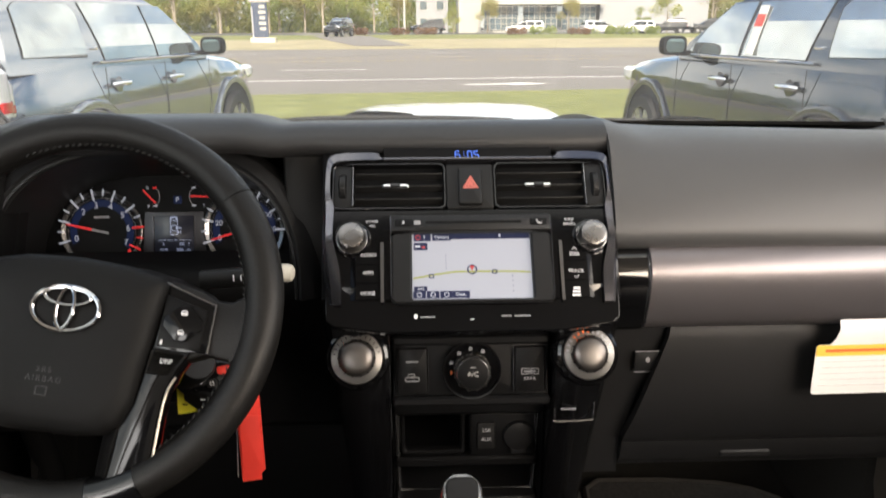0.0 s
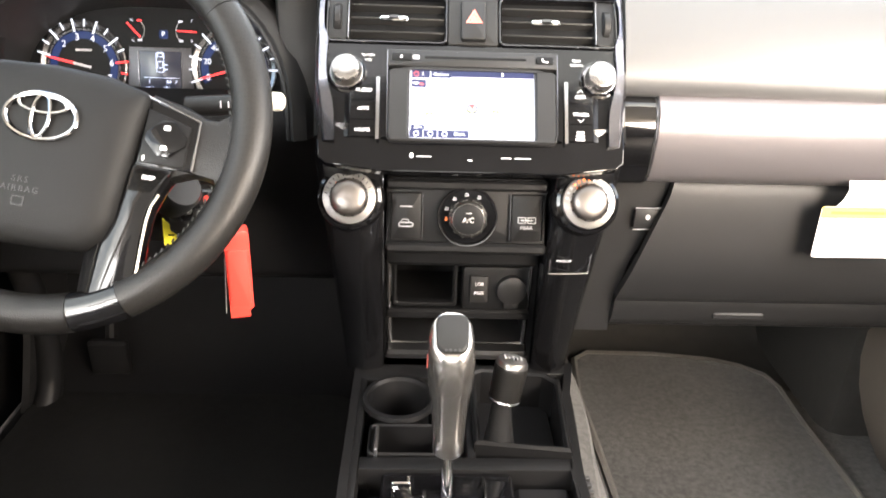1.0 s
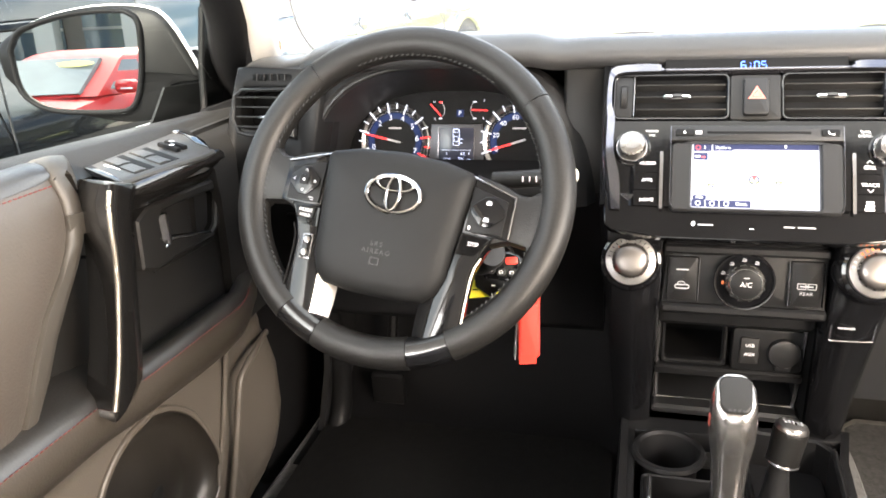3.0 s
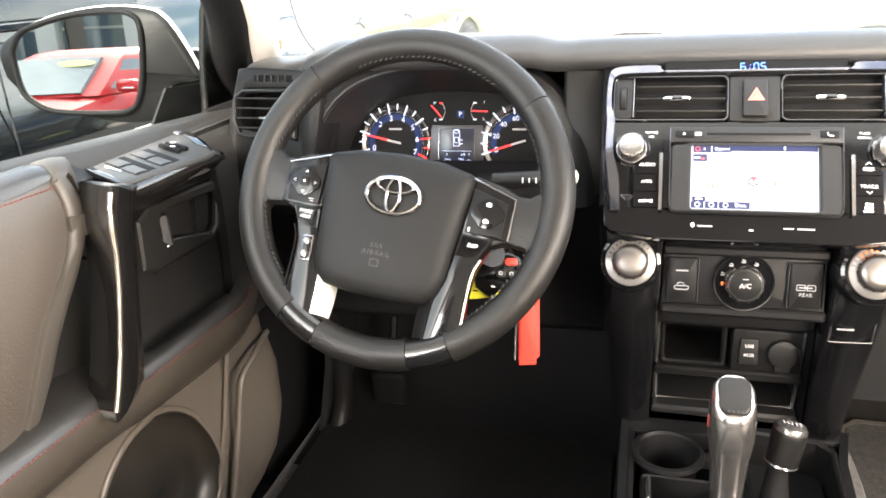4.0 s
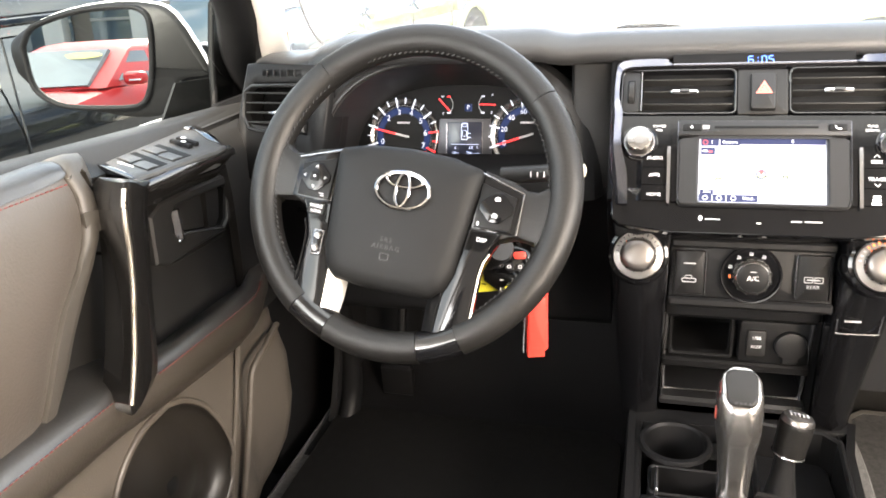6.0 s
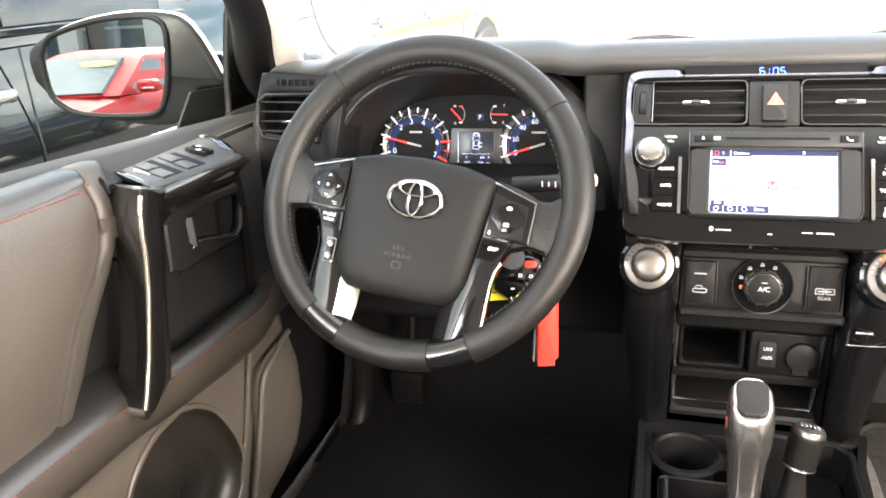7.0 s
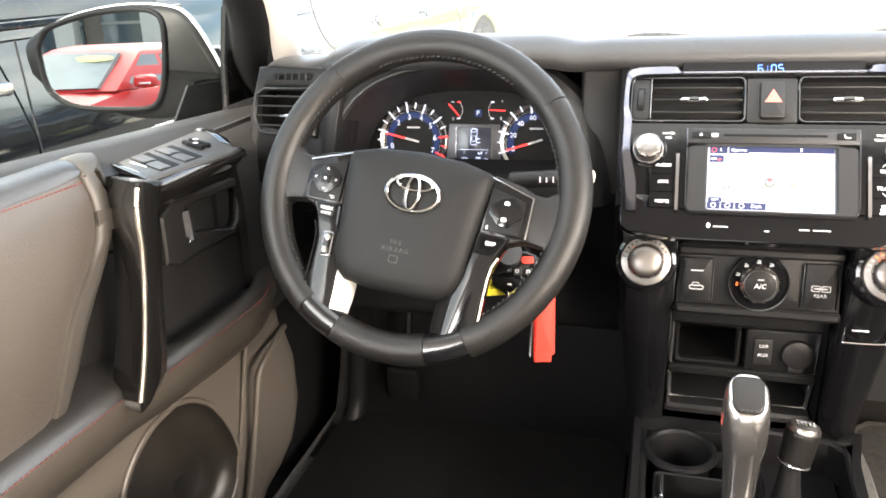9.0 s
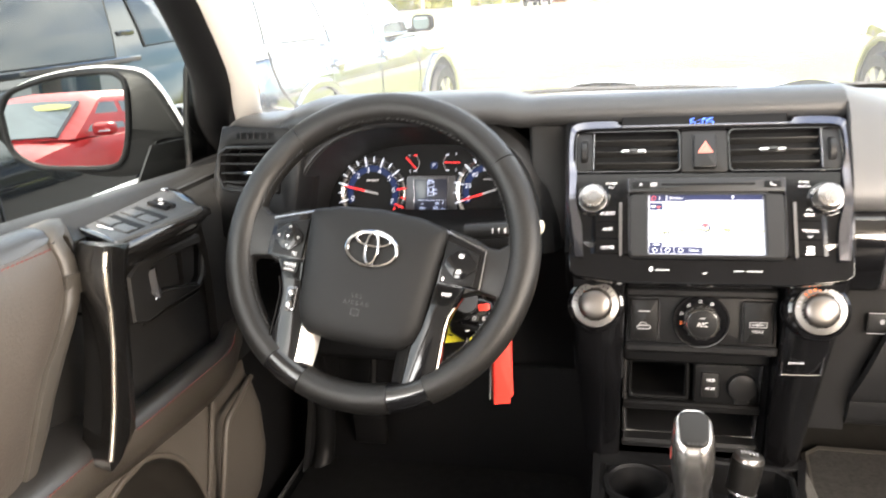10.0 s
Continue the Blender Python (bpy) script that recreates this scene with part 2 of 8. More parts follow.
def pane(name, tint, gloss=0.02, glint=1.0, dust=0.0):
    """Thin clear or tinted glass: straight through, with more gloss at a glance and a film of dust."""
    m = bpy.data.materials.new(name)
    m.use_nodes = True
    n, l = m.node_tree.nodes, m.node_tree.links
    n.remove(n["Principled BSDF"])
    tr, gl, mix, fr = n.new("ShaderNodeBsdfTransparent"), n.new("ShaderNodeBsdfGlossy"), n.new("ShaderNodeMixShader"), n.new("ShaderNodeMapRange")
    lw = n.new("ShaderNodeLayerWeight")
    sq = n.new("ShaderNodeMath")
    sq.operation = "POWER"
    sq.inputs[1].default_value = 4.0
    l.new(lw.outputs["Facing"], sq.inputs[0])
    l.new(sq.outputs[0], fr.inputs["Value"])
    fr.inputs["To Min"].default_value, fr.inputs["To Max"].default_value = 0.03, 0.5
    tr.inputs["Color"].default_value = (*tint, 1)
    gl.inputs["Color"].default_value = (glint, glint, glint, 1)
    gl.inputs["Roughness"].default_value = gloss
    l.new(fr.outputs[0], mix.inputs[0])
    l.new(tr.outputs[0], mix.inputs[1])
    l.new(gl.outputs[0], mix.inputs[2])
    last = mix
    if dust:
        film, through_film, cloud, amount = n.new("ShaderNodeBsdfTranslucent"), n.new("ShaderNodeMixShader"), n.new("ShaderNodeTexNoise"), n.new("ShaderNodeMapRange")
        film.inputs["Color"].default_value = (0.85, 0.84, 0.82, 1)
        cloud.inputs["Scale"].default_value, cloud.inputs["Detail"].default_value = 7.0, 6.0
        amount.inputs["To Min"].default_value, amount.inputs["To Max"].default_value = dust * 0.6, dust * 1.4
        l.new(cloud.outputs["Fac"], amount.inputs["Value"])
        l.new(amount.outputs[0], through_film.inputs[0])
        l.new(mix.outputs[0], through_film.inputs[1])
        l.new(film.outputs[0], through_film.inputs[2])
        last = through_film
    l.new(last.outputs[0], n["Material Output"].inputs["Surface"])
    return m


SOFT = mat("soft_touch_charcoal", (0.058, 0.057, 0.057), 0.43, spec=0.55, vary=0.08, scale=3, grain=0.35, grain_scale=1400)
HARD = mat("grained_black_plastic", (0.011, 0.011, 0.0114), 0.42, spec=0.28, vary=0.1, scale=5, grain=0.3, grain_scale=1700)
DULL = mat("matt_black_plastic", (0.006, 0.006, 0.0064), 0.6, spec=0.1, vary=0.1, scale=8, grain=0.15, grain_scale=1500)
BLACK = mat("gloss_black_plastic", (0.004, 0.004, 0.0045), 0.08, vary=0.2, scale=20, coat=0.15, rough_vary=0.35)
LEATHER = mat("black_leather", (0.0085, 0.0082, 0.0079), 0.4, spec=0.25, vary=0.1, scale=7, grain=0.8, grain_scale=750, rough_vary=0.15)
AIRBAG = mat("airbag_vinyl", (0.0075, 0.0075, 0.0075), 0.5, vary=0.08, scale=3, grain=0.6, grain_scale=1100, spec=0.16)
SMOKE = mat("smoked_surround", (0.14, 0.14, 0.155), 0.1, metal=0.9, vary=0.05, scale=12)
FASCIA = mat("fascia_piano_black", (0.004, 0.004, 0.0045), 0.09, spec=0.2, vary=0.2, scale=20, rough_vary=0.3)
PANELBLACK = mat("satin_black_panel", (0.007, 0.007, 0.0073), 0.4, spec=0.13, vary=0.1, scale=7, grain=0.25, grain_scale=1600)
RIMHIDE = mat("perforated_wheel_leather", (0.0095, 0.0091, 0.0086), 0.4, spec=0.27, vary=0.1, scale=9, grain=0.5, grain_scale=700, holes=330)
DOORHIDE = mat("door_pad_leatherette", (0.056, 0.047, 0.039), 0.4, spec=0.9, vary=0.12, scale=5, grain=0.9, grain_scale=330)
DOORPLASTIC = mat("door_grey_plastic", (0.085, 0.074, 0.062), 0.42, vary=0.1, scale=4, grain=0.5, grain_scale=480)
SILVER = mat("smoked_chrome", (0.36, 0.36, 0.38), 0.13, metal=0.95, vary=0.04, scale=12, grain=0.05, grain_scale=2500)
BARSILVER = mat("brushed_grey_trim", (0.18, 0.165, 0.17), 0.34, metal=0.7, vary=0.05, scale=9, grain=0.1, grain_scale=1800, stretch=(0.05, 1, 1))
CHROME = mat("bright_chrome", (0.82, 0.82, 0.83), 0.08, metal=1.0, vary=0.03, scale=30)
DARKCHROME = mat("smoked_silver", (0.25, 0.25, 0.26), 0.22, metal=0.9, vary=0.05, scale=20)
KNOB = mat("knob_silver", (0.27, 0.26, 0.252), 0.28, metal=0.95, vary=0.04, scale=40)
CAPSILVER = mat("cap_satin_silver", (0.15, 0.138, 0.13), 0.36, metal=0.9, vary=0.06, scale=60)
MATBLACK = mat("ribbed_mat_black", (0.008, 0.0078, 0.0076), 0.8, spec=0.12, vary=0.3, scale=60, grain=0.6, grain_scale=250)
# silver for the handle's painted highlight and for the spoke's thin edge
EDGEGLINT = mat("silver_edge_glint", (0.26, 0.235, 0.2), 0.3, metal=0.9, vary=0.25, scale=30)
PADTOP = mat("pad_top_leather", (0.02, 0.0185, 0.017), 0.34, spec=0.8, vary=0.1, scale=7, grain=0.5, grain_scale=380)
HANDLEBLACK = mat("handle_gloss_black", (0.008, 0.0075, 0.007), 0.16, spec=0.6, vary=0.15, scale=14, coat=0.3, rough_vary=0.3)
ARMLEATHER = mat("armrest_leather", (0.04, 0.034, 0.0275), 0.3, spec=1.0, vary=0.1, scale=7, grain=0.5, grain_scale=380)
GRIPSILVER = mat("grip_satin_silver", (0.34, 0.33, 0.32), 0.24, metal=0.95, vary=0.04, scale=40)
CHEEKBLACK = mat("cheek_gloss_black", (0.004, 0.004, 0.0045), 0.2, vary=0.2, scale=20, coat=0.05)
SPOKEBLACK = mat("spoke_piano_black", (0.005, 0.005, 0.0055), 0.1, spec=0.25, vary=0.2, scale=20)
CHIPSILVER = mat("satin_spoke_silver", (0.62, 0.6, 0.57), 0.3, metal=0.85, vary=0.05, scale=40)
TRAYLIGHT = mat("satin_mid_grey_plastic", (0.034, 0.0335, 0.033), 0.42, spec=0.45, vary=0.08, scale=9, grain=0.25, grain_scale=1300)
EMBLEM = mat("emblem_chrome", (0.42, 0.42, 0.43), 0.1, metal=1.0, vary=0.04, scale=30)
# near-black: recess shade put into the colour; plain black on the defroster panel
SHADEBLACK = mat("black_and_recess_shade", (0.003, 0.003, 0.003), 0.8, spec=0.04, vary=0.1)
CARPETDARK = mat("dark_footwell_liner", (0.03, 0.029, 0.027), 0.85, vary=0.2, scale=40, grain=0.4, grain_scale=500, spec=0.15)
TRAYGREY = mat("satin_dark_grey_plastic", (0.014, 0.0137, 0.0134), 0.46, spec=0.22, vary=0.08, scale=9, grain=0.2, grain_scale=1500)
WHITEINK = mat("white_print", (0.75, 0.75, 0.76), 0.5, vary=0.03)
GREYINK = mat("grey_print", (0.3, 0.3, 0.31), 0.5, vary=0.03)
EMBOSS = mat("embossed_print", (0.010, 0.010, 0.010), 0.45, vary=0.05)
FAINTINK = mat("faint_print", (0.6, 0.59, 0.57), 0.6, vary=0.03)
ORANGE = mat("orange_print", (0.75, 0.16, 0.04), 0.5, vary=0.04)
REDPLASTIC = mat("red_vinyl", (0.72, 0.05, 0.035), 0.38, vary=0.08, scale=25)
CARDYELLOW = mat("card_yellow", (0.8, 0.56, 0.08), 0.6, vary=0.04)
YELLOWTAG = mat("yellow_tag", (0.8, 0.74, 0.04), 0.5, vary=0.05)
PAPER = mat("white_card", (0.8, 0.79, 0.77), 0.7, vary=0.03, scale=40)
REDTHREAD = mat("red_thread", (0.15, 0.03, 0.027), 0.7, vary=0.1, scale=200)
COVERSOFT = mat("soft_touch_black", (0.024, 0.024, 0.0245), 0.42, spec=0.5, vary=0.08, scale=3, grain=0.35, grain_scale=1400)
BLACKTHREAD = mat("dark_thread", (0.007, 0.007, 0.007), 0.7, vary=0.1, scale=200)
CARPET = mat("charcoal_carpet", (0.058, 0.0565, 0.054), 0.95, vary=0.5, scale=120, grain=1.0, grain_scale=420, spec=0.1, sheen=0.2)
HEADLINER = mat("grey_headliner", (0.3, 0.29, 0.27), 0.9, vary=0.05, scale=30, grain=0.3, grain_scale=700, spec=0.1)
PILLAR = mat("beige_pillar_trim", (0.6, 0.56, 0.5), 0.6, vary=0.05, scale=8, grain=0.25, grain_scale=1200)
RUBBER = mat("black_rubber", (0.018, 0.018, 0.019), 0.7, vary=0.15, scale=15, grain=0.3, grain_scale=800)
WHITEPAINT = mat("white_car_paint", (0.82, 0.82, 0.82), 0.2, vary=0.02, scale=3, coat=0.8)
# black paint greyed: reflected sky is put into the base colour
SKYBLACKPAINT = mat("black_paint_sky_sheen", (0.25, 0.27, 0.3), 0.05, metal=0.8, vary=0.06, scale=3, coat=1.0)
SCREENGLASS = mat("windscreen_outer_glass", (0.2, 0.22, 0.22), 0.06, vary=0.3, scale=2, spec=0.25)
# black paint with a weaker share of sky reflection in its colour
DIMSKYPAINT = mat("black_paint_dim_sky_sheen", (0.07, 0.076, 0.088), 0.05, metal=0.8, vary=0.06, scale=3, coat=1.0)
REDPAINT = mat("red_car_paint", (0.5, 0.025, 0.025), 0.4, vary=0.05, scale=3, coat=0.15, spec=0.3)
ARCH = mat("grey_arch_plastic", (0.012, 0.012, 0.0125), 0.55, vary=0.15, scale=8, grain=0.4, grain_scale=600)
TINT = mat("dark_car_glass", (0.012, 0.014, 0.015), 0.03, vary=0.1, scale=4, coat=0.5)
# glass made pale to carry bright sky reflection in its colour
CARGLASS = mat("sky_sheen_car_glass", (0.4, 0.43, 0.44), 0.03, metal=0.75, vary=0.3, scale=3, coat=0.8)
WINGGLASS = mat("wing_mirror_glass", (0.2, 0.27, 0.28), 0.05, metal=0.8, vary=0.3, scale=8)
MIRRORGLASS = mat("mirror_glass", (0.6, 0.62, 0.62), 0.01, metal=1.0, vary=0.0)
SHIELD = pane("windscreen_glass", (0.9, 0.92, 0.9), dust=0.055)
SIDEGLASS = pane("side_window_glass", (0.55, 0.6, 0.6))
ASPHALT = mat("asphalt", (0.11, 0.105, 0.10), 0.9, vary=0.25, scale=0.35, grain=0.5, grain_scale=60, spec=0.2)
ROADTAR = mat("road_asphalt", (0.19, 0.175, 0.165), 0.9, vary=0.15, scale=0.25, grain=0.4, grain_scale=60, spec=0.2)
GRASS = mat("mown_grass", (0.2, 0.21, 0.085), 0.9, vary=0.4, scale=1.6, grain=1.0, grain_scale=35, spec=0.1)
DRYGRASS = mat("dry_verge", (0.33, 0.29, 0.19), 0.9, vary=0.3, scale=0.3, grain=0.6, grain_scale=20, spec=0.1)
ROADPAINT = mat("road_paint", (0.7, 0.69, 0.66), 0.7, vary=0.15, scale=4)

# ---- outside: ground, road, far side ----
SKEW = 0.115


def strip(y0, y1, x0, x1, z, nx=2, wave=0.0):
    bm = bmesh.new()
    lo, hi = [], []
    for i in range(nx):
        x = x0 + (x1 - x0) * i / (nx - 1)
        w = wave * math.sin(x * 0.9) * 0.5 + wave * math.sin(x * 0.37 + 1)
        lo.append(bm.verts.new((x, y0 + SKEW * x, z)))
        hi.append(bm.verts.new((x, y1 + SKEW * x + w, z)))
    for i in range(nx - 1):
        bm.faces.new((lo[i], lo[i + 1], hi[i + 1], hi[i]))
    return bm


def land(x, y):
    """The height of the ground: level, then a slow rise past the road."""
    d = y - SKEW * x
    return 0.0 if d < 54 else min(0.6, (d - 54) * 0.018)


bm = bmesh.new()
ys = [-600, -60, -20, 10, 30, 54, 60, 70, 80, 90, 120, 200, 500, 1500]
xs = [-1500, -300, -100, -40, -15, 0, 15, 40, 100, 300, 1500]
grid = [[bm.verts.new((x, y + SKEW * x, land(x, y + SKEW * x) - 0.01)) for x in xs] for y in ys]
for a, b in zip(grid, grid[1:]):
    for i in range(len(xs) - 1):
        bm.faces.new((a[i], a[i + 1], b[i + 1], b[i]))
solid("ground", bm, ASPHALT, "grey asphalt of the sales lot and far land", "ground", "structure", smooth=0)
bm = loops_mesh([[(x, 7.6 + SKEW * x, 0), (x, 7.6 + SKEW * x, 0.13), (x, 7.68 + SKEW * x, 0.15), (x, 7.78 + SKEW * x, 0.15), (x, 7.78 + SKEW * x, 0)] for x in (-120, 120)])
solid("kerb", bm, mat("kerb_concrete", (0.42, 0.4, 0.37), 0.85, vary=0.2, scale=2, grain=0.4, grain_scale=60), "pale concrete kerb beside the grass strip", "kerb", "structure", smooth=0)
solid("grass_strip", loops_mesh([[(x, 7.75 + SKEW * x, 0.0), (x, 7.75 + SKEW * x, 0.145), (x, 12 + SKEW * x, 0.17), (x, 17.2 + SKEW * x, 0.03), (x, 17.2 + SKEW * x, 0)] for x in (-150, -75, 0, 75, 150)]), GRASS, "bright green mown grass strip beside the road", "grass", "structure", smooth=0)
solid("road", strip(17.2, 53.2, -400, 400, 0.006, 3), ROADTAR, "wide sunlit grey asphalt road with lane marks", "road", "structure", smooth=0)
solid("far_verge", loops_mesh([[(x, d + SKEW * x, land(x, d + SKEW * x) + 0.02) for d in (53.2, 60, 70, 80, 92)] for x in (-300, -100, 0, 100, 300)], closed=False), DRYGRASS, "dry yellow grass verge across the road", "grass", "structure", smooth=0)
solid("far_lawn", loops_mesh([[(x, d + SKEW * x, land(x, d + SKEW * x) + 0.03) for d in (74, 82, 90)] for x in (-200, -18, 4, 60)], closed=False), GRASS, "green lawn in front of the trees across the road", "grass", "structure", smooth=0)


def lane_mark(y, x0, x1, w, material=None, label="white painted lane line on the road"):
    bm = strip(y - w / 2, y + w / 2, x0, x1, 0.012)
    return solid("lane_line", bm, material or ROADPAINT, label, "road marking", "structure", smooth=0)


lane_mark(21.95, -200, 200, 0.2)
for k in range(-6, 7):
    lane_mark(27.5, k * 11.0 - 4.9, k * 11.0 - 1.9, 0.16)
YELLOWPAINT = mat("yellow_road_paint", (0.55, 0.4, 0.1), 0.7, vary=0.15, scale=4)
lane_mark(34.6, -200, 200, 0.16, YELLOWPAINT, "faded yellow painted line on the road")
lane_mark(38.6, -200, 200, 0.16, YELLOWPAINT, "faded yellow painted line on the road")
for k in range(-6, 7):
    lane_mark(45.0, k * 11.0, k * 11.0 + 3.0, 0.16)
arrow = [(0, -0.09), (1.25, -0.09), (1.25, -0.42), (2.25, -0.05), (1.6, 0.34), (1.25, 0.34), (1.25, 0.1), (0.8, 0.14), (0.0, 0.12)]
solid("turn_arrow", prism([(1.2 + x, 19.75 + y + SKEW * x) for x, y in arrow], 0.0, 0.012), ROADPAINT, "white painted turn arrow on the road", "road marking", "structure", smooth=0)

# ---- vehicles ----
RIMGREY = mat("wheel_alloy", (0.4, 0.4, 0.41), 0.3, metal=0.8, vary=0.1, scale=12)
LAMPRED = mat("tail_lamp_red", (0.5, 0.02, 0.02), 0.15, vary=0.1, scale=20, coat=0.8)
BLACKPAINT = mat("black_car_paint", (0.008, 0.009, 0.010), 0.05, vary=0.1, scale=3, coat=1.0)
LAMPCLEAR = mat("lamp_clear", (0.75, 0.76, 0.78), 0.1, metal=0.3, vary=0.1, scale=20, coat=0.8)


def wheel_at(car, x, y, r, side):
    m = Matrix.Translation((x, y, r)) @ pose(0, 0, 0, 0, 90 * side, 0)
    w = 0.24
    tyre = part("wheel", lathe([(r * 0.64, -w / 2), (r * 0.93, -w / 2), (r, -w / 3), (r, w / 3), (r * 0.93, w / 2), (r * 0.66, w / 2), (r * 0.62, w * 0.3)], m, 36, cap0=True, cap1=True), RUBBER, car, "black tyre")
    part("rim", lathe([(r * 0.66, w * 0.5), (r * 0.62, w * 0.44), (r * 0.58, w * 0.3), (r * 0.2, w * 0.36), (r * 0.12, w * 0.46)], m, 36, cap0=False), DARKCHROME, tyre, "dark alloy rim")
    bm = bmesh.new()
    for k in range(6):
        q = m @ pose(0, 0, 0, 0, 0, 60 * k)
        prism([(-0.03, 0.04), (0.03, 0.04), (0.045, r * 0.62), (-0.045, r * 0.62)][::-1], w * 0.3, w * 0.47, 0.01, m=q, bm=bm)
    part("spokes", bm, RIMGREY, tyre, "six silver spokes")


def suv(at, paint, label, group="parked cars", glass=None, bright=True):
    """A tall boxy off-road wagon that faces +y, 4.8 m long."""
    glass = glass or TINT
    car = thing("parked_suv", (0, 0, 0), label, "car", group)
    half = 0.93
    st = [(-2.38, 0.86, 1.12), (-2.30, 0.90, 1.16), (-1.9, half, 1.19), (-0.9, half, 1.19), (0.2, half, 1.18), (0.95, half, 1.17), (1.15, 0.92, 1.16), (1.6, 0.91, 1.12), (2.05, 0.88, 1.06), (2.28, 0.80, 0.98), (2.40, 0.68, 0.86)]
    loops = []
    for y, w, top in st:
        lo = 0.42 if -1.9 < y < 2.0 else 0.5
        side = [(w * 0.93, lo), (w * 0.985, lo + 0.08), (w * 0.99, lo + 0.2), (w, 0.74), (w * 0.998, 0.86), (w * 0.978, 0.98), (w * 0.94, top - 0.03), (w * 0.88, top + 0.01)]
        loops.append([(x, y, z) for x, z in side] + [(-x, y, z) for x, z in side[::-1]])
    body = part("body", loops_mesh(loops), paint, car)
    gh = [(1.16, -2.33, 1.06, 0.875), (1.32, -2.30, 0.88, 0.85), (1.5, -2.24, 0.55, 0.80), (1.66, -2.17, 0.24, 0.745), (1.76, -2.05, -0.02, 0.69), (1.80, -1.9, -0.3, 0.62)]
    loops = []
    for z, y0, y1, w in gh:
        loops.append([(x, y, z) for x, y in ((w, y0 + 0.08), (w, y1 - 0.12), (w * 0.75, y1), (-w * 0.75, y1), (-w, y1 - 0.12), (-w, y0 + 0.08), (-w * 0.85, y0), (w * 0.85, y0))])
    roof = part("cabin", loops_mesh(loops), paint, car)

    def side_x(z):
        for (z0, _, _, w0), (z1, _, _, w1) in zip(gh, gh[1:]):
            if z0 <= z <= z1:
                return w0 + (w1 - w0) * (z - z0) / (z1 - z0)
        return gh[-1][3]
    panes = [("side_window", [(0.74, 1.22), (-0.15, 1.22), (-0.19, 1.66), (0.17, 1.66), (0.5, 1.45)]),
             ("side_window", [(-0.19, 1.22), (-1.06, 1.22), (-1.16, 1.66), (-0.23, 1.66)]),
             ("quarter_window", [(-1.30, 1.25), (-2.06, 1.27), (-2.0, 1.60), (-1.92, 1.64), (-1.32, 1.64), (-1.26, 1.58)])]
    for s in (1, -1):
        for name, poly in panes:
            zs = sorted({z for _, z in poly} | {1.32, 1.5})
            rows = []
            for z in zs:
                ys = []
                for (ya, za), (yb, zb) in zip(poly, poly[1:] + poly[:1]):
                    if za != zb and min(za, zb) <= z <= max(za, zb):
                        ys.append(ya + (yb - ya) * (z - za) / (zb - za))
                    elif za == zb == z:
                        ys += [ya, yb]
                rows.append([(s * (side_x(z) + 0.006), min(ys) + (max(ys) - min(ys)) * k, z) for k in (0, 0.5, 1)])
            w = part(name, sheet(rows, 0.004), glass, roof, smooth=0)
            edge = [Vector(r[0]) for r in rows] + [Vector(r[-1]) for r in rows[::-1]]
            part("window_seal", tube(edge, 0.0035, 6, closed=True), RUBBER, w, "black rubber seal")
        part("belt_strip", box(s * 0.893, -0.2, 1.205, 0.025, 2.0, 0.022, 0.004), CHROME if bright else BLACKPAINT, car, "belt strip")
        for y in (0.02, -0.98):
            d = part("door_handle", tube([(s * 0.93, y + 0.11, 1.02), (s * 0.968, y + 0.08, 1.03), (s * 0.968, y - 0.08, 1.03), (s * 0.93, y - 0.11, 1.02)], 0.021, 10), CHROME, body, "chrome door handle")
            part("handle_bowl", lathe([(0.062, 0.0), (0.058, 0.005), (0.035, 0.001)], axes((s * 0.922, y, 1.02), (0, -s, 0), (0, 0, 1)), 20), paint, d)
        for y in (0.82, -0.17, -1.18):
            part("door_seam", box(s * 0.934, y, 0.83, 0.006, 0.008, 0.66, 0.002), RUBBER, body)
        mirror = part("wing_mirror", loops_mesh([[(s * (0.98 + dx), 0.72 + dy, 1.29 + dz) for dx, dz in rr(0.06, 0.0, 0.25 * k, 0.18 * k, 0.06 * k, 4)] for dy, k in ((-0.05, 0.92), (0.0, 1.0), (0.06, 0.92), (0.1, 0.6))]), DULL, car, "black mirror housing")
        part("mirror_glass", loops_mesh([[(s * (0.98 + dx), 0.72 + dy, 1.29 + dz) for dx, dz in rr(0.06, 0.0, 0.185, 0.12, 0.045, 4)] for dy in (-0.054, -0.05)]), WINGGLASS, mirror, "blue-green mirror glass")
        part("mirror_arm", box(s * 0.92, 0.74, 1.22, 0.14, 0.07, 0.05, 0.01), DULL, mirror)
        for y in (1.48, -1.42):
            pts = [(s * 0.935, y + 0.52 * math.cos(a), 0.4 + 0.50 * math.sin(a)) for a in np.linspace(-0.2, math.pi + 0.2, 21)]
            part("wheel_arch", tube(pts, 0.042, 8, flat=0.6, up=(1, 0, 0)), paint, car, "painted arch flare")
            part("arch_shadow", lathe([(0.5, 0), (0.49, 0.012)], axes((s * 0.92, y, 0.42), (0, -s, 0), (0, 0, 1)), 32), RUBBER, car)
            wheel_at(car, s * 0.86, y, 0.385, s)
        part("running_board", box(s * 0.95, 0.02, 0.44, 0.16, 1.9, 0.06, 0.02), ARCH, car, "black side step")
        tl = part("tail_lamp", box(s * 0.87, -2.31, 1.01, 0.06, 0.12, 0.26, 0.025), LAMPCLEAR, car, "clear tail lamp with red lens")
        part("red_lens", box(s * 0.872, -2.315, 0.95, 0.062, 0.124, 0.09, 0.02), LAMPRED, tl, "red lens")
